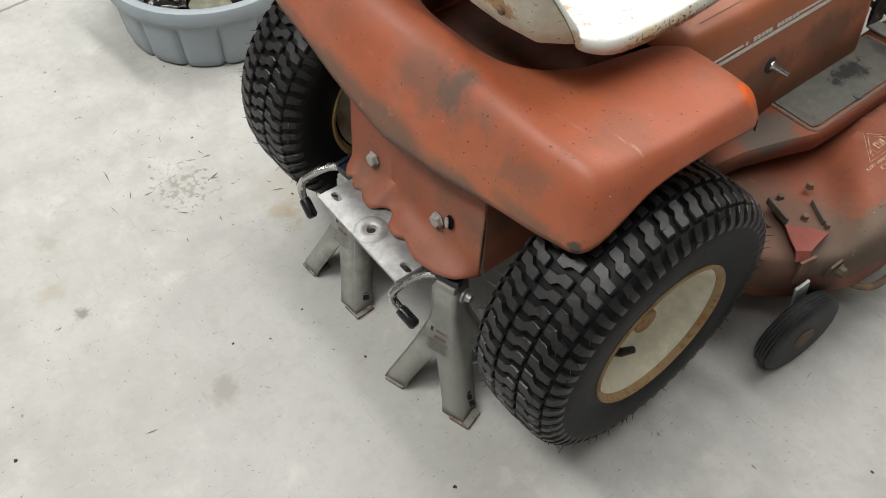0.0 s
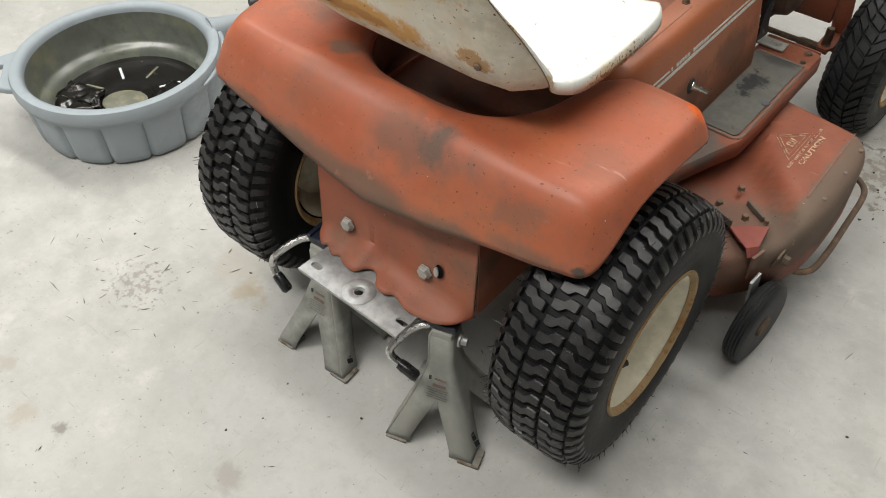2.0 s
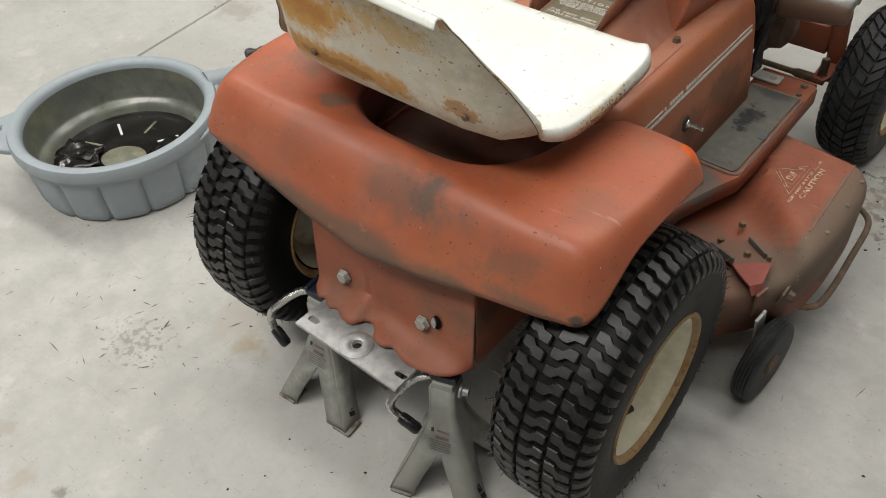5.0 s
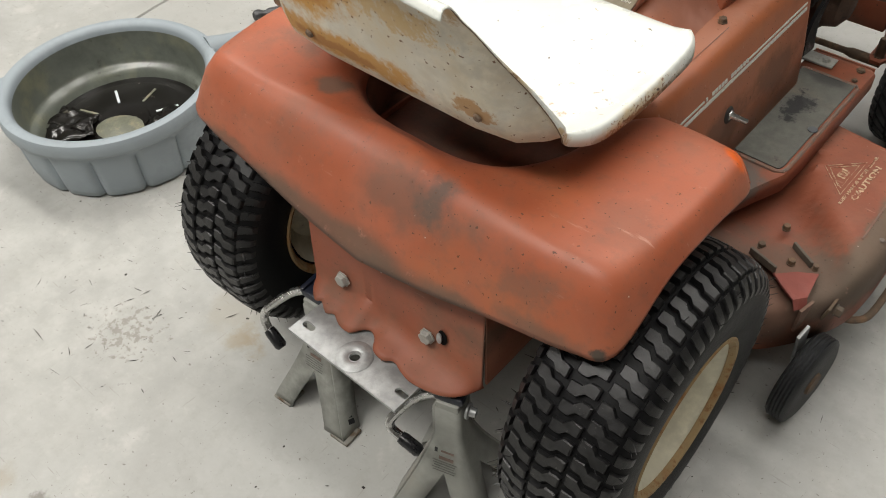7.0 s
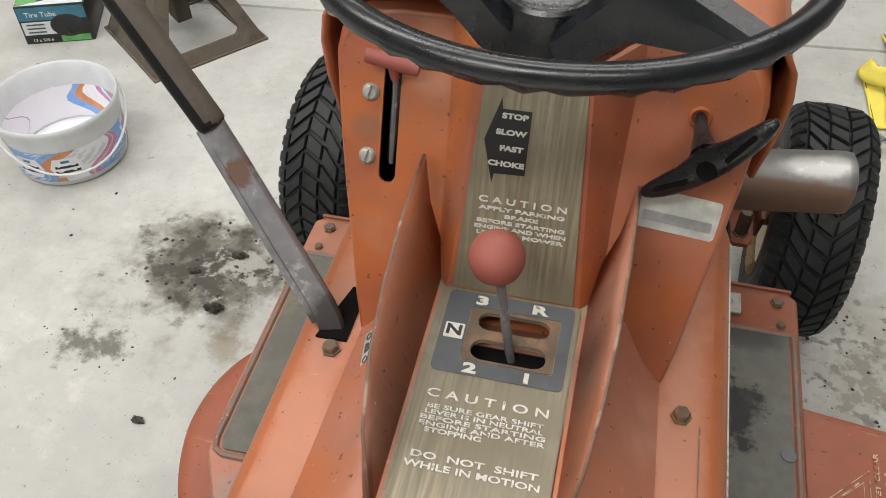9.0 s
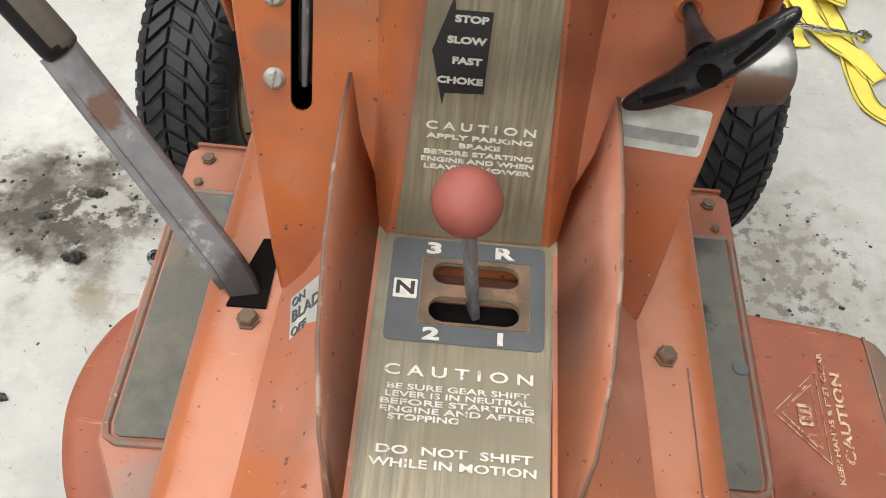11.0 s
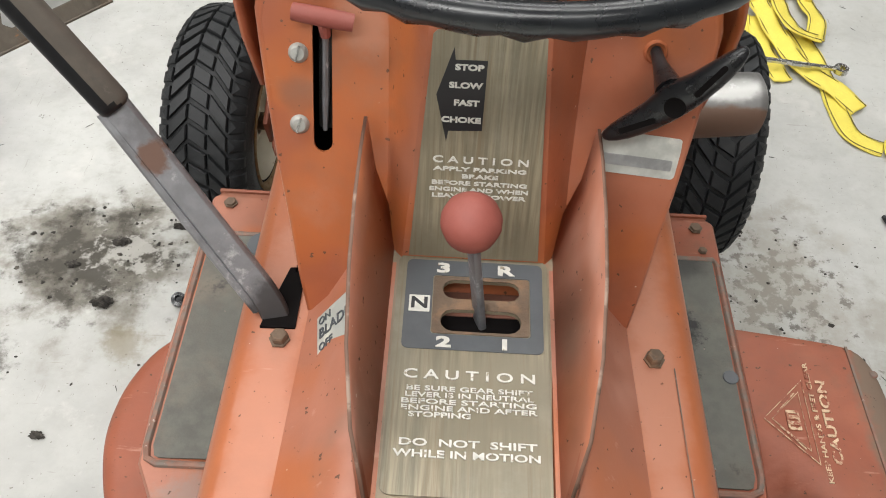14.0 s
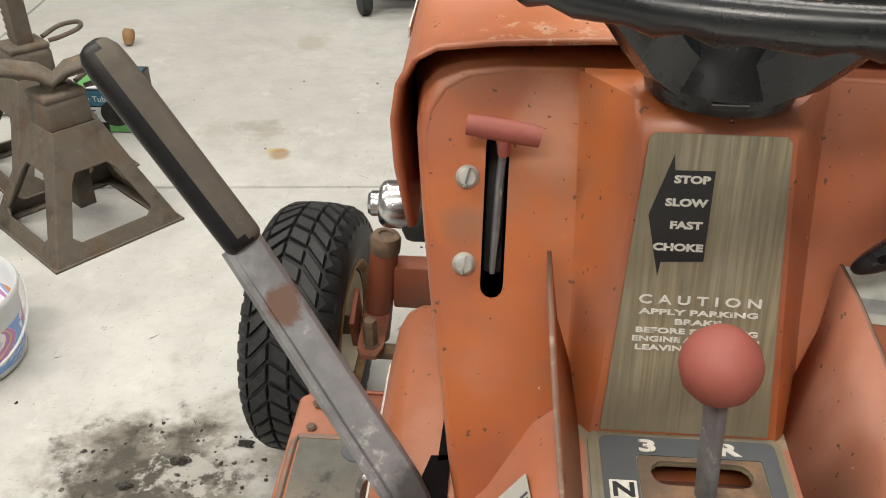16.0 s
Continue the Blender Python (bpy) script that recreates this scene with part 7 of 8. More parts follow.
for i in range(8):
    a = radians(20 + 45 * i)
    part("strainer_slot", box((0.046, 0.0055, 0.0022), P0 @ pose(0.088 * math.cos(a), 0.088 * math.sin(a), 0.0345, 0, 0, 20 + 45 * i), 0.0008), card_white if i in (1, 3, 5, 7) else sludge, strainer, "pale slot in the strainer")
part("sludge_patch", lathe([(0.0, 0.0042), (0.035, 0.0036), (0.050, 0.0)], P0 @ pose(0.015, -0.02, 0.0362, 0, 0, 30) @ Matrix.Diagonal((1.0, 0.8, 1, 1)), 26), sludge, pan, "greenish sludge on the strainer")
rnd = random.Random(21)
for i, (dx, dy, rz) in enumerate(((-0.085, -0.075, 20), (-0.05, -0.105, 60), (0.085, 0.055, 110))):
    bm = bmesh.new()
    rows = []
    for u in range(9):
        rows.append([P0 @ pose(dx * 0.9, dy * 0.9, 0.035, 0, 0, rz) @ Vector(((u / 8 - 0.5) * 0.09, (v / 6 - 0.5) * 0.055, 0.006 + rnd.uniform(-0.004, 0.006))) for v in range(7)])
    add_sheet(bm, rows)
    solid(part("oily_rag", bm, oil_black, pan, "oil-soaked black scrap", angle=80), 0.002)
for ang, reach, wide in ((231, 0.268, 0.10), (72, 0.300, 0.062)):
    a = radians(ang)
    q = P0 @ pose(0, 0, 0.126, 0, 0, ang)
    if wide > 0.08:
        out = [(0.198, -0.075), (0.212, -0.070), (0.255, -wide / 2), (reach, -wide / 2 + 0.012), (reach, wide / 2 - 0.012), (0.255, wide / 2), (0.212, 0.070), (0.198, 0.075)]
        hole = [(0.230, -0.022), (0.252, -0.022), (0.252, 0.022), (0.230, 0.022)]
        hd_ = part("pan_handle", plate(out, 0.014, q @ pose(0, 0, -0.010), [hole]), pan_grey, pan, "grey carrying handle", smooth=False)
        soften(hd_, 0.004, 3)
    else:
        pts = [(0.205, 0, -0.004), (0.235, 0, -0.004), (0.270, 0.004, -0.006), (0.305, 0.010, -0.010), (0.325, 0.014, -0.018)]
        part("pan_spout", tube([q @ Vector(p) for p in pts], [0.030, 0.024, 0.019, 0.017, 0.015], 14), pan_grey, pan, "grey pouring spout")

lip = [P0 @ Vector((0.2165 * math.cos(radians(a)), 0.2165 * math.sin(radians(a)), 0.121 + 0.004 * math.sin(radians((a - 15) * 180 / 140)))) for a in range(15, 156, 5)]
part("outer_ridge", tube(lip, [0.0015 + 0.0060 * math.sin(math.pi * i / (len(lip) - 1)) ** 0.4 for i in range(len(lip))], 10), pan_grey, pan, "raised second ridge along the rim")

# ---- plastic bucket ----
BX, BY = -0.853, 1.168
bucket = thing("plastic_bucket", (BX, BY, 0), "frosted white plastic bucket with a colourful printed label", "bucket")
bq = pose(BX, BY, 0) @ Matrix.Diagonal((1, 1, 1.13, 1))
part("tub", lathe([(0, 0.002), (0.088, 0.002), (0.0915, 0.006), (0.0975, 0.070), (0.0995, 0.088), (0.1025, 0.0935), (0.1045, 0.1005), (0.1040, 0.1055), (0.102, 0.1075), (0.0990, 0.105), (0.096, 0.085), (0.089, 0.010), (0.086, 0.008), (0, 0.008)], bq, 56), tub_white, bucket, "frosted white plastic tub", angle=50)
part("white_residue", lathe([(0.0, 0.016), (0.05, 0.017), (0.083, 0.012), (0.087, 0.009)], bq, 40), label_white, bucket, "white residue in the bucket")
rnd = random.Random(5)
cols = [label_white, label_blue, label_white, label_pink, label_orange, label_blue, label_yellow, label_blue, label_white, label_pink]
edges = sorted(rnd.uniform(0, 360) for _ in range(26))
for i, a0 in enumerate(edges):
    a1 = edges[(i + 1) % 26] + (360 if i == 25 else 0)
    for inner in (False, True):
        rows = []
        for j in range(9):
            z = 0.012 + 0.0070 * j
            r = 0.0915 + (z - 0.006) * 0.0937 + (0.0005 if not inner else -0.0031)
            w0, w1 = 10 * math.sin(j * 0.7 + a0 * 0.05) + j * 2.2, 10 * math.sin(j * 0.7 + a1 * 0.05) + j * 2.2
            rows.append([bq @ Vector((r * math.cos(radians(a)), r * math.sin(radians(a)), z)) for a in (a0 + w0 + (a1 + w1 - a0 - w0) * k / 4 for k in range(5))])
        part("label_panel", sheet(rows), cols[(i * 3) % 10] if not inner else (label_white, label_orange, label_blue, label_white, label_pink)[i % 5], bucket, angle=60)
for ang in (262, 205, 300, 80):
    rows = []
    for z in (0.020, 0.038, 0.056):
        r = 0.0915 + (z - 0.006) * 0.0937 + 0.0009
        rows.append([bq @ Vector((r * math.cos(radians(ang + k * (1 - abs(z - 0.038) * 18))), r * math.sin(radians(ang + k * (1 - abs(z - 0.038) * 18))), z)) for k in (-16, -8, 0, 8, 16)])
    p = part("label_badge", sheet(rows), label_white, bucket, "white oval badge on the label", angle=60)
    for z, w in ((0.050, 4), (0.040, 11), (0.031, 12)):
        r = 0.0915 + (z - 0.006) * 0.0937 + 0.0013
        part("print_bar", sheet([[bq @ Vector((r * math.cos(radians(ang + k)), r * math.sin(radians(ang + k)), z + dz)) for k in (-w, 0, w)] for dz in (-0.0022, 0.0022)]), card_teal if z > 0.045 else card_black, p, smooth=False)
bail = []
for i in range(21):
    a = math.pi * i / 20
    bail.append(bq @ pose(0, 0, 0, 0, 0, 43) @ Vector((0.107 * math.cos(a), -0.107 * math.sin(a) * 0.98 - 0.003, 0.096 - 0.064 * math.sin(a))))
part("bail_handle", tube(bail, 0.0021, 8), tub_white, bucket, "thin white carrying bail")

# ---- boxes ----
def tube_box(x, y, turn, w, d, h, label):
    b = thing("cardboard_box", (x, y, 0), label, "box", "tyre tube boxes")
    q = pose(x, y, 0, 0, 0, turn)
    part("carton", box((w, d, h), q @ pose(0, 0, h / 2), 0.0012), card_black, b, "black printed carton")
    f = q @ axes(0, -d / 2 - 0.0006, 0, (1, 0, 0), (0, 0, 1))
    t = q @ pose(0, 0, h + 0.0006)
    part("front_print", box((w * 0.96, h * 0.34, 0.0006), f @ pose(0, h * 0.80, 0)), card_teal, b, smooth=False)
    part("front_print", box((w * 0.52, h * 0.34, 0.0006), f @ pose(-w * 0.21, h * 0.42, 0)), card_white, b, smooth=False)
    part("tyre_picture", plate(oval(w * 0.18, h * 0.46, w * 0.50, h * 0.60, 20), 0.0006, f @ pose(0, 0, 0.0004), [oval(w * 0.24, h * 0.36, w * 0.16, h * 0.26, 14)]), engine_black, b, "printed black tyre", smooth=False)
    part("front_print", box((w * 0.42, h * 0.16, 0.0006), f @ pose(w * 0.24, h * 0.11, 0.0003)), label_green, b, smooth=False)
    lettering("box_lettering", "Tire Tube", h * 0.13, f @ pose(-w * 0.16, h * 0.78, 0.0007), card_white, b, 1.0)
    lettering("box_lettering", "13 x 500-6", h * 0.08, f @ pose(-w * 0.24, h * 0.10, 0.0007), card_white, b, 1.0)
    part("top_print", box((w * 0.40, d * 0.85, 0.0006), t @ pose(w * 0.25, 0, 0)), card_teal, b, smooth=False)
    part("top_print", plate([(-w * 0.48, -d * 0.48), (w * 0.48, -d * 0.48), (w * 0.48, d * 0.1), (w * 0.3, -d * 0.1), (-w * 0.1, -d * 0.36)], 0.0006, t @ pose(0, 0, 0.0003)), card_white, b, smooth=False)
    part("top_print", plate([(-w * 0.48, -d * 0.46), (-w * 0.18, -d * 0.40), (-w * 0.22, 0.0), (-w * 0.48, d * 0.12)], 0.0006, t @ pose(0, 0, 0.0005)), label_green, b, smooth=False)
    part("top_print", plate(oval(0, d * 0.05, w * 0.5, d * 0.4, 18), 0.0006, t @ pose(0, 0, 0.0006)), engine_black, b, smooth=False)
    for k in range(3):
        part("print_bar", box((w * 0.26, h * 0.035, 0.0006), f @ pose(-w * 0.28, h * (0.52 - 0.1 * k), 0.0006)), grey_ink, b, smooth=False)
    return b


tube_box(-1.082, 1.532, 21, 0.134, 0.125, 0.083, "black and teal printed cardboard tyre tube box")
tube_box(-0.935, 1.985, 3, 0.125, 0.135, 0.10, "black and blue printed box behind the rusty stands")


# ---- rusty axle stands ----
def rusty_stand(cx, cy, turn, post_top, side=0.115, label="old rusty cast steel axle stand on the floor"):
    st = thing("axle_stand", (cx, cy, 0), label, "axle stand", "rusty stands beside the bucket")
    base = pose(cx, cy, 0, 0, 0, turn)
    top, Hh = 0.036, 0.200
    lean = math.atan2(side - top, Hh)
    L = math.hypot(side - top, Hh)
    for k in range(4):
        q = base @ pose(0, 0, 0, 0, 0, 90 * k)
        face = q @ Matrix.Translation((0, -side, 0.0)) @ Matrix.Rotation(math.pi / 2 - lean, 4, "X")
        outline = [(-side - 0.003, 0), (side + 0.003, 0), (top + 0.003, L), (-top - 0.003, L)]
        i0, i1 = L * 0.14, L * 0.66
        w0, w1 = side - (side - top) * 0.14 - 0.030, side - (side - top) * 0.66 - 0.022
        hole = [(-w0 + 0.012, i0), (w0 - 0.012, i0), (w0, i0 + 0.012), (w1, i1 - 0.016), (w1 - 0.012, i1), (-w1 + 0.012, i1), (-w1, i1 - 0.016), (-w0, i0 + 0.012)]
        p = part("leg_panel", plate(outline, 0.005, face, [hole]), rust_iron, st, smooth=False)
        soften(p, 0.0018, 2)
    part("base_flange", plate([(-side - 0.008, -side - 0.008), (side + 0.008, -side - 0.008), (side + 0.008, side + 0.008), (-side - 0.008, side + 0.008)], 0.004, base, [[(-side + 0.02, -side + 0.02), (side - 0.02, -side + 0.02), (side - 0.02, side - 0.02), (-side + 0.02, side - 0.02)]]), rust_iron, st, "rusty base flange", smooth=False)
    part("collar", box((0.080, 0.074, 0.062), base @ pose(0, 0, 0.220), 0.014, 4), rust_iron, st, "heavy cast collar")
    part("collar_rim", box((0.076, 0.070, 0.014), base @ pose(0, 0, 0.252), 0.006, 3), rust_iron, st)
    teeth = [(-0.020, -0.12), (0.018, -0.12)]
    n = int((post_top + 0.10) / 0.014)
    for i in range(n):
        z = -0.11 + i * 0.014
        teeth += [(0.018, z), (0.027, z + 0.010)]
    teeth += [(0.018, post_top), (-0.020, post_top)]
    part("toothed_post", plate(teeth, 0.030, base @ axes(0.015, 0.0, 0.16, (0, 1, 0), (0, 0, 1)) @ pose(0, 0, -0.030)), rust_iron, st, "toothed rusty lifting post", smooth=False)
    loop = [base @ Vector((x, y, z)) for x, y, z in ((0.045, 0.020, 0.252), (0.085, 0.030, 0.262), (0.115, 0.010, 0.268), (0.105, -0.018, 0.266), (0.070, -0.020, 0.258), (0.045, -0.010, 0.252))]
    part("release_loop", tube(curve(loop, 5), 0.0045, 8), rust_iron, st, "bent rod release loop")
    return st, base


st1, q1 = rusty_stand(-0.828, 1.558, 51, 0.108)
bm = bmesh.new()
rows = []
for i in range(9):
    u = i / 8 - 0.5
    z = 0.280 + 0.020 * abs(u) * 2 - 0.012 * (abs(u) < 0.1)
    rows.append([q1 @ pose(0, 0, 0, 0, 0, -28) @ Vector((u * 0.16, v, z + (0.010 if abs(v) > 0.018 else 0))) for v in (-0.028, -0.020, -0.006, 0.006, 0.020, 0.028)])
add_sheet(bm, rows)
solid(part("saddle", bm, rust_iron, st1, "rusty V-shaped saddle", angle=40), 0.010)
rusty_stand(-0.985, 1.765, 48, 0.28)

# ---- tools and litter on the floor ----
ham = thing("ball_peen_hammer", (-0.88, 0.56, 0), "ball-peen hammer with a yellow and black handle", "hammer")
ha, hb = Vector((-0.996, 0.626, 0.016)), Vector((-0.756, 0.474, 0.013))
hd2 = (hb - ha).normalized()
hx = Vector((-hd2.y, hd2.x, 0))
part("handle", tube([ha, ha + hd2 * 0.03, ha + hd2 * 0.11, ha + hd2 * 0.13], [0.0075, 0.009, 0.0105, 0.0105], 12), yellow_paint, ham, "yellow fibreglass handle")
part("grip", tube([ha + hd2 * 0.125, ha + hd2 * 0.135, ha + hd2 * 0.18, ha + hd2 * 0.25, ha + hd2 * 0.278, hb], [0.0105, 0.0125, 0.0115, 0.0145, 0.0145, 0.009], 14), black_plastic, ham, "black rubber grip")
hm0 = Matrix(((hx.x, hd2.x, 0, ha.x), (hx.y, hd2.y, 0, ha.y), (hx.z, hd2.z, 1, 0.017), (0, 0, 0, 1)))
part("head", lathe([(0, -0.050), (0.0135, -0.050), (0.0150, -0.047), (0.0150, -0.034), (0.0125, -0.030), (0.0105, -0.020), (0.0125, -0.012), (0.0125, 0.010), (0.009, 0.018), (0.009, 0.024), (0.0125, 0.030), (0.0140, 0.037), (0.0125, 0.045), (0.007, 0.050), (0, 0.051)], hm0 @ pose(0, 0, 0, 0, -90, 0), 24), dark_steel, ham, "dark steel ball-peen head")

sd = thing("screwdriver", (-0.85, 0.73, 0), "screwdriver with an amber handle lying on concrete", "screwdriver")
sa, sb = Vector((-0.902, 0.876, 0.016)), Vector((-0.795, 0.585, 0.006))
d = (sb - sa).normalized()
part("handle", tube([sa, sa + d * 0.006, sa + d * 0.04, sa + d * 0.075, sa + d * 0.092, sa + d * 0.100, sa + d * 0.106], [0.008, 0.0145, 0.0165, 0.0150, 0.0105, 0.0125, 0.008], 8), amber, sd, "amber fluted handle", angle=25)
part("shaft", tube([sa + d * 0.104, sb - d * 0.03], 0.0034, 10), dark_steel, sd, "dark steel shaft")
part("socket_tip", tube([sb - d * 0.032, sb - d * 0.030, sb], [0.0036, 0.0052, 0.0052], 10), bright_steel, sd, "bright nut-driver tip")


def ribbon(points, width, mat_, parent, name="webbing", stand=0.0):
    pts = curve(points, 8)
    rows, e1, e2 = [], [], []
    for i, p in enumerate(pts):
        t = (pts[min(i + 1, len(pts) - 1)] - pts[max(i - 1, 0)]).normalized()
        s = (Vector((-t.y, t.x, 0)).normalized() * math.cos(stand) + Vector((0, 0, math.sin(stand)))).normalized()
        w = width / 2
        rows.append([p + s * w * k + Vector((0, 0, 0.0018 * math.sin(i * 0.7 + 3 * k))) for k in (-1, -0.5, 0, 0.5, 1)])
        e1.append(p + s * w * 0.82 + Vector((0, 0, 0.002)))
        e2.append(p - s * w * 0.82 + Vector((0, 0, 0.002)))
    r = part(name, sheet(rows), mat_, parent, "yellow woven strap", angle=60)
    solid(r, 0.0022)
    for e in (e1, e2):
        part("stitching", tube(e, 0.0007, 4), thread_dark, r, "dark edge stitching")


strap = thing("tie_down_strap", (0.66, 1.45, 0), "crumpled yellow webbing strap lying on the floor", "strap")
for line, stand in (
        ([(0.689, 1.282, 0.004), (0.648, 1.308, 0.005), (0.638, 1.369, 0.004), (0.638, 1.428, 0.005), (0.630, 1.509, 0.007), (0.618, 1.561, 0.012), (0.612, 1.600, 0.008)], 0.0),
        ([(0.850, 1.262, 0.004), (0.770, 1.262, 0.004), (0.689, 1.282, 0.006)], 0.0),
        ([(0.545, 1.645, 0.034), (0.556, 1.603, 0.027), (0.573, 1.535, 0.019), (0.599, 1.473, 0.014), (0.636, 1.430, 0.012), (0.674, 1.376, 0.006)], 0.15),
        ([(0.660, 1.860, 0.004), (0.657, 1.748, 0.006), (0.653, 1.686, 0.010), (0.656, 1.620, 0.018), (0.641, 1.566, 0.016)], -0.2),
        ([(0.644, 1.553, 0.022), (0.606, 1.561, 0.030), (0.586, 1.594, 0.036), (0.588, 1.650, 0.030), (0.600, 1.710, 0.012)], 0.3),
        ([(0.545, 1.624, 0.014), (0.540, 1.554, 0.007), (0.548, 1.495, 0.006), (0.560, 1.445, 0.004)], 0.0),
        ([(0.514, 1.700, 0.005), (0.516, 1.610, 0.005), (0.519, 1.545, 0.004)], 0.1),
        ([(0.500, 1.720, 0.022), (0.494, 1.685, 0.030), (0.520, 1.660, 0.034), (0.562, 1.664, 0.036), (0.598, 1.692, 0.030), (0.628, 1.713, 0.022), (0.670, 1.700, 0.022)], 1.05),
        ([(0.566, 1.860, 0.005), (0.566, 1.767, 0.022), (0.563, 1.700, 0.030)], 0.0)):
    ribbon(line, 0.036, strap_yellow, strap, stand=stand)

wr = thing("combination_wrench", (0.62, 1.50, 0), "bright steel combination wrench lying across a strap", "wrench")
wa, wb = Vector((0.500, 1.486, 0.020)), Vector((0.656, 1.458, 0.024))
d = (wb - wa).normalized()
s = Vector((-d.y, d.x, 0))
wm = axes(*wa, d, s)
ln = (wb - wa).length
part("shank", plate([(0, -0.0048), (ln - 0.010, -0.0042), (ln - 0.010, 0.0042), (0, 0.0048)], 0.005, wm), bright_steel, wr, smooth=False)
part("box_end", plate(oval(ln, 0, 0.025, 0.025, 24), 0.009, wm @ pose(0, 0, -0.002), [oval(ln, 0, 0.0145, 0.0145, 12)]), bright_steel, wr, smooth=False)
part("open_end", plate([(0.004, -0.010), (-0.010, -0.013), (-0.022, -0.010), (-0.014, -0.005), (-0.010, 0.0), (-0.014, 0.005), (-0.022, 0.010), (-0.010, 0.013), (0.004, 0.010)], 0.006, wm), bright_steel, wr, smooth=False)

pen = thing("black_marker", (0.67, 1.07, 0), "black plastic marker lying on the concrete", "marker")
part("barrel", tube([(0.642, 1.128, 0.007), (0.650, 1.112, 0.0075), (0.700, 1.030, 0.008), (0.715, 1.005, 0.008)], [0.003, 0.0070, 0.0078, 0.0078], 12), black_plastic, pen)

film_ob = thing("plastic_film", (-1.41, 1.66, 0), "crumpled clear plastic film on the floor joint", "plastic film")
rnd = random.Random(31)
rows = []
for u in range(15):
    rows.append([Vector((-1.47 + u * 0.010 + rnd.uniform(-.003, .003), 1.625 + v * 0.008 + rnd.uniform(-.003, .003), max(0.001, 0.004 + rnd.uniform(0, 0.028) * math.sin(math.pi * u / 14) * math.sin(math.pi * v / 11)))) for v in range(12)])
part("film", sheet(rows), film_clear, film_ob, smooth=False)

bag = thing("paper_sheet", (-1.28, 2.03, 0), "crumpled white paper sheet on the floor", "paper")
rows = []
for u in range(12):
    rows.append([Vector((-1.37 + u * 0.017, 1.93 + v * 0.017 + 0.004 * u, 0.003 + 0.03 * abs(math.sin(u * 0.9 + v * 0.5)) * rnd.uniform(0.4, 1))) for v in range(11)])
solid(part("sheet", sheet(rows), card_white, bag, angle=30), 0.001)

brush = thing("wooden_handle", (-1.085, 2.45, 0), "short wooden tool handle standing on the floor", "handle")
part("grip", tube([(-1.085, 2.44, 0.004), (-1.085, 2.445, 0.016), (-1.084, 2.452, 0.034), (-1.083, 2.455, 0.043)], [0.010, 0.015, 0.017, 0.012], 12), cork, brush)

dolly = thing("shop_creeper", (-0.50, 2.90, 0), "low black creeper on small caster wheels", "creeper")
part("frame", box((0.60, 0.40, 0.03), pose(-0.23, 2.985, 0.115, 0, 0, 8), 0.008), black_plastic, dolly)
for x, y in ((-0.49, 2.765), (0.04, 2.835), (-0.53, 3.135), (0.0, 3.185)):
    cw = part("caster_wheel", turned([(0, -0.016), (0.035, -0.016), (0.040, -0.011), (0.040, 0.011), (0.035, 0.016), (0, 0.016)], 24, pose(x, y, 0.040, 0, 0, 25)), rubber_grey, dolly)
    part("caster_fork", box((0.034, 0.03, 0.045), pose(x, y + 0.012, 0.072), 0.004), steel_grey, cw)


def scatter(name, label, count, cx, cy, rx, ry, r0, r1, material, seed):
    rnd = random.Random(seed)
    verts, faces = [], []
    for _ in range(count):
        a, q = rnd.uniform(0, 2 * math.pi), math.sqrt(rnd.random())
        x, y = cx + rx * q * math.cos(a), cy + ry * q * math.sin(a)
        r = r0 + (r1 - r0) * rnd.random() ** 3
        n = len(verts)
        for k in range(5):
            b = 2 * math.pi * k / 5 + rnd.uniform(-0.4, 0.4)
            verts.append((x + r * rnd.uniform(0.6, 1.3) * math.cos(b), y + r * rnd.uniform(0.6, 1.3) * math.sin(b), 0.0002))
        verts.append((x + rnd.uniform(-.3, .3) * r, y + rnd.uniform(-.3, .3) * r, r * rnd.uniform(0.4, 0.9)))
        faces += [(n + k, n + (k + 1) % 5, n + 5) for k in range(5)]
    me = bpy.data.meshes.new(name)
    me.from_pydata(verts, [], faces)
    me.materials.append(material)
    return tagged(new(name, me), label, "dirt", kind="stuff")


scatter("dirt_crumbs", "dark dried dirt crumbs heaped on the concrete", 150, -0.49, 0.98, 0.13, 0.10, 0.0006, 0.0045, dirt, 1)
scatter("dirt_crumbs", "dark dried dirt crumbs scattered on the concrete", 50, -0.62, 0.80, 0.08, 0.06, 0.0005, 0.0022, dirt, 2)
scatter("dirt_crumbs", "dark dirt crumbs beside the front wheel", 110, 0.47, 0.97, 0.13, 0.20, 0.0006, 0.0045, dirt, 3)
rnd = random.Random(31)
verts, faces = [], []
for k in range(230):
    x, y = (rnd.gauss(-0.48, 0.09), rnd.gauss(-0.15, 0.07)) if k < 34 else (rnd.uniform(-1.4, 1.0), rnd.uniform(-0.9, 1.9))
    a, l, w = rnd.uniform(0, math.pi), rnd.uniform(0.004, 0.022) * (1 if rnd.random() < 0.8 else 1.8), rnd.uniform(0.0003, 0.0009)
    c_, s_ = math.cos(a), math.sin(a)
    n = len(verts)
    for u, v in ((-1, 0), (-0.3, w / l * 2), (0.4, w / l * 2.4), (1, 0.1), (0.3, -w / l), (-0.4, -w / l)):
        verts.append((x + l / 2 * (u * c_ - v * s_), y + l / 2 * (u * s_ + v * c_), 0.0006 + rnd.uniform(0, 0.0008)))
    faces.append(tuple(range(n, n + 6)))
me = bpy.data.meshes.new("grass_bits")
me.from_pydata(verts, [], faces)
me.materials.append(dirt)
tagged(new("grass_bits", me), "thin dry grass bits strewn over the concrete", "dirt", kind="stuff")
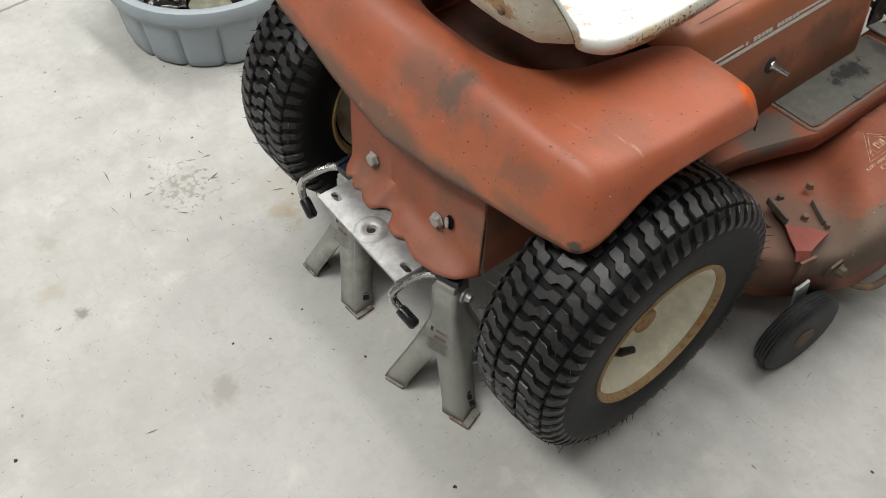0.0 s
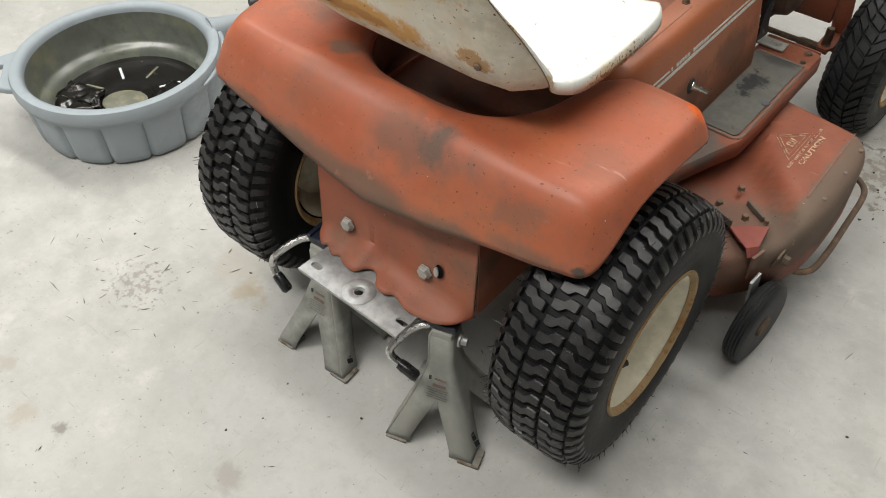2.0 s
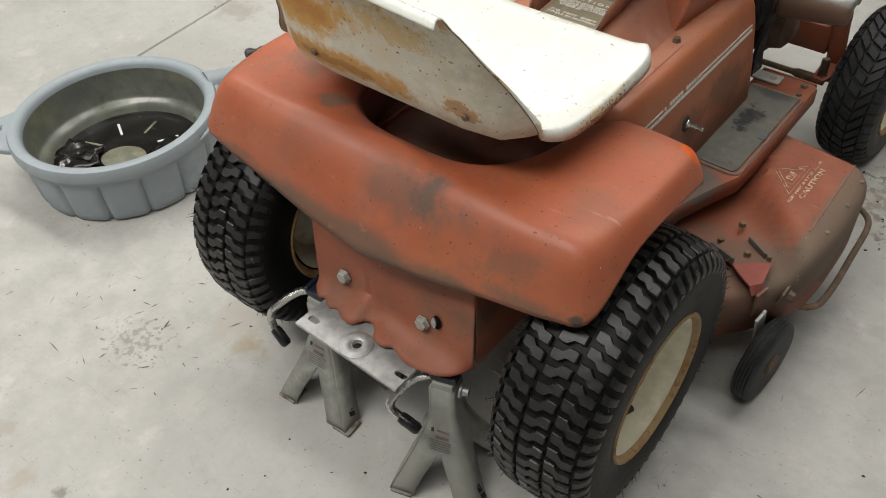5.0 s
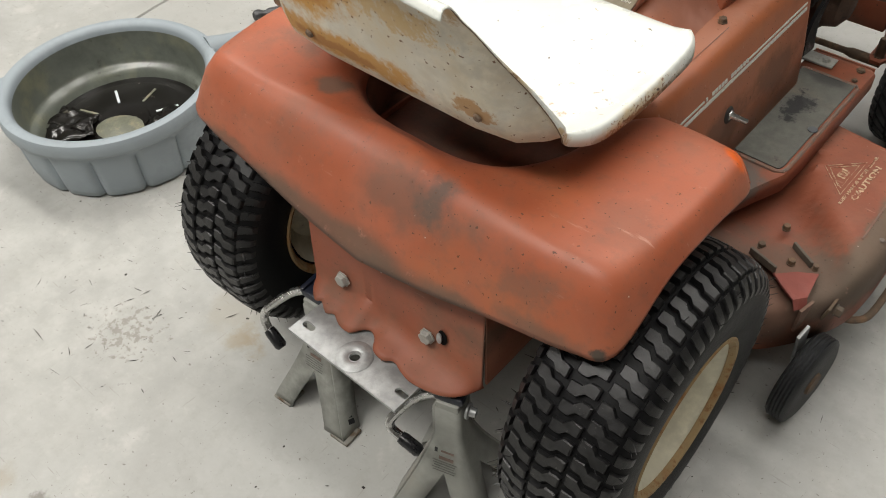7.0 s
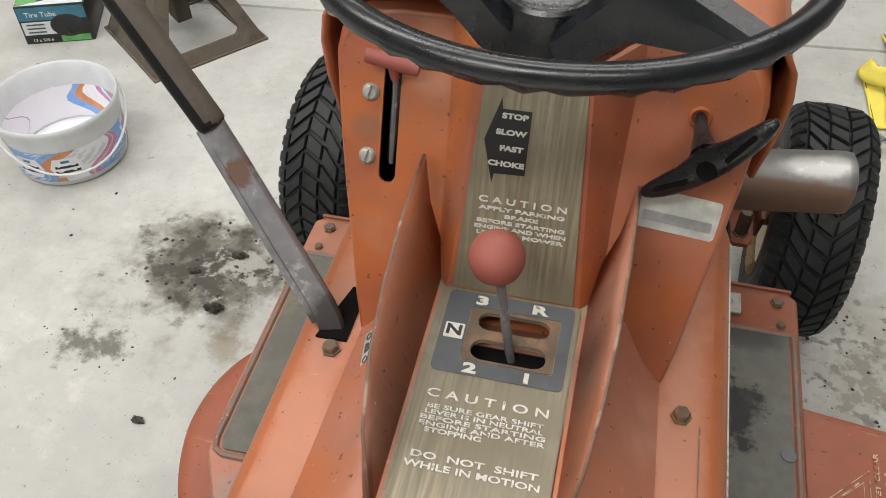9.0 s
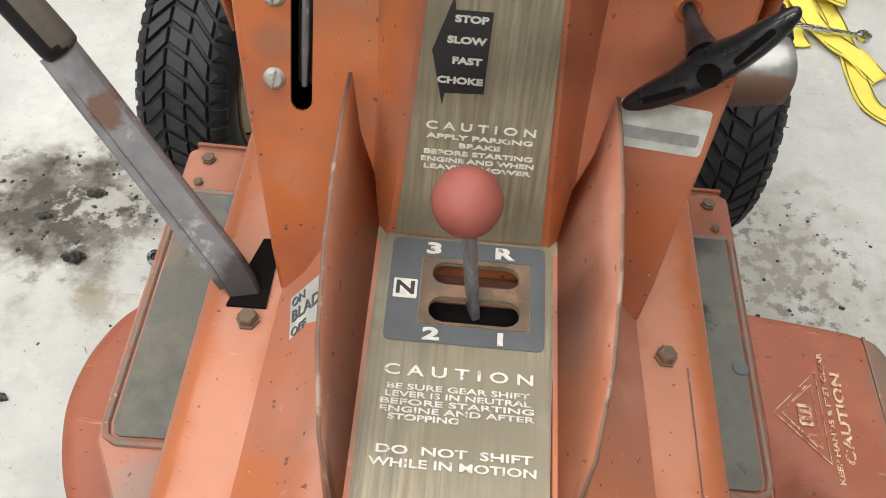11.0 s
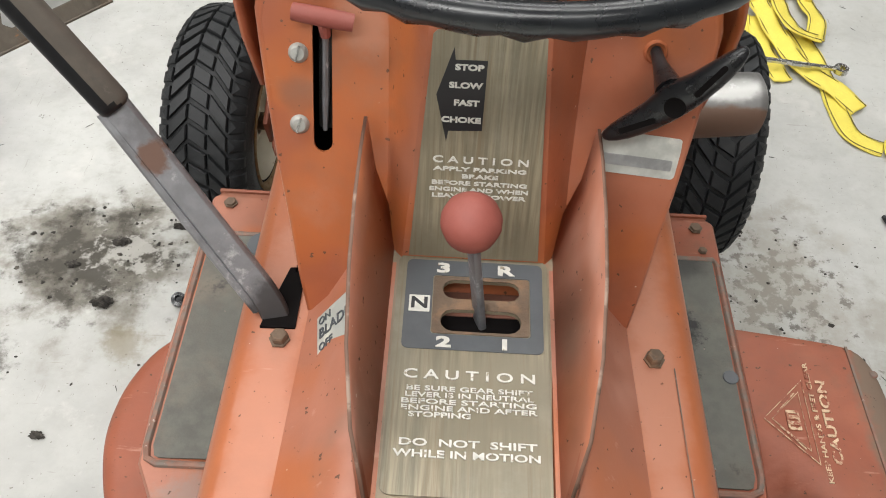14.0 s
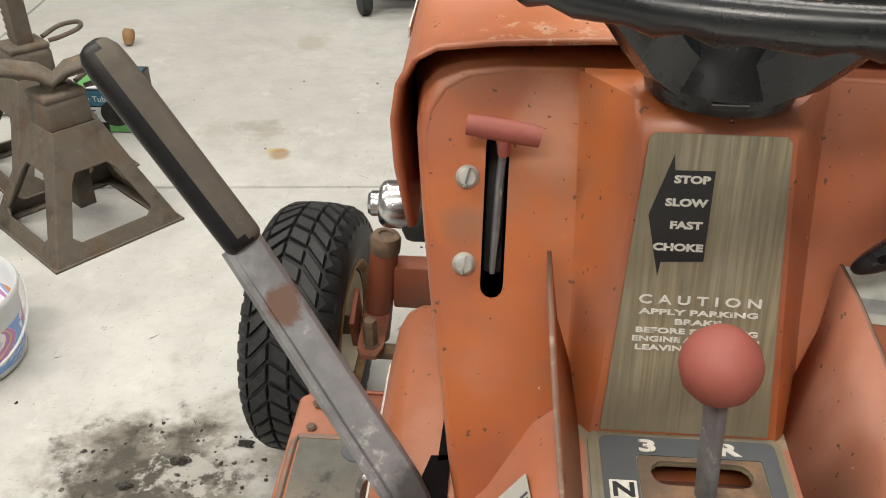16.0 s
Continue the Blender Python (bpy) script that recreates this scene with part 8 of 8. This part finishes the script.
scatter("floor_specks", "small dark specks strewn over the floor", 700, -0.4, 0.4, 1.7, 2.0, 0.0004, 0.0042, dirt, 5)
for x, y, r, flat in ((-0.471, 0.892, 0.0085, 0.9), (-0.475, 1.00, 0.008, 0.6), (-0.40, 1.035, 0.007, 0.6), (-0.53, 0.955, 0.006, 0.6), (-1.08, 1.009, 0.0095, 0.6), (-1.15, 0.90, 0.004, 0.6), (-0.49, 0.695, 0.0055, 0.7)):
    rnd = random.Random(int(x * -1000))
    cl = thing("dirt_clump", (x, y, 0), "dry dark clump of dirt on concrete", "dirt clump", "dirt clumps")
    bm = bmesh.new()
    res = bmesh.ops.create_icosphere(bm, subdivisions=4, radius=r)
    ph = [rnd.uniform(0, 6.28) for _ in range(6)]
    for v in res["verts"]:
        n = v.co.normalized()
        k = 1 + 0.34 * math.sin(3.1 * n.x + ph[0]) * math.sin(3.7 * n.y + ph[1]) + 0.24 * math.sin(7 * n.x + 5 * n.y + ph[2]) * math.sin(6 * n.z + ph[3]) + 0.14 * math.sin(15 * n.x + ph[4]) * math.sin(17 * n.y + 11 * n.z + ph[5])
        v.co = Vector((x + v.co.x * k * 1.5, y + v.co.y * k * 0.85, max(0.0003, r * flat * 0.55 + v.co.z * k * flat)))
    part("lump", bm, dirt, cl, angle=20)
cap = thing("rubber_plug", (-0.369, 0.902, 0), "small black rubber plug on the concrete floor", "plug")
part("plug", lathe([(0, 0.001), (0.009, 0.001), (0.0105, 0.006), (0.0095, 0.014), (0.005, 0.015), (0.004, 0.011), (0, 0.011)], pose(-0.369, 0.902, 0.003, 25, 10, 0), 18), black_plastic, cap)
leaf = thing("leaf", (-1.157, 0.957, 0), "small dry greenish leaf on the concrete", "leaf")
rows = [[Vector((-1.157 + u * 0.012 - v * 0.004, 0.957 + u * 0.030 + v * 0.010 * (1 - abs(u) ** 1.5), 0.002 + 0.004 * abs(v) + 0.003 * u * u)) for v in (-1, -0.5, 0, 0.5, 1)] for u in (-1, -0.7, -0.4, 0, 0.4, 0.7, 1)]
solid(part("blade", sheet(rows), leaf_green, leaf), 0.0006)
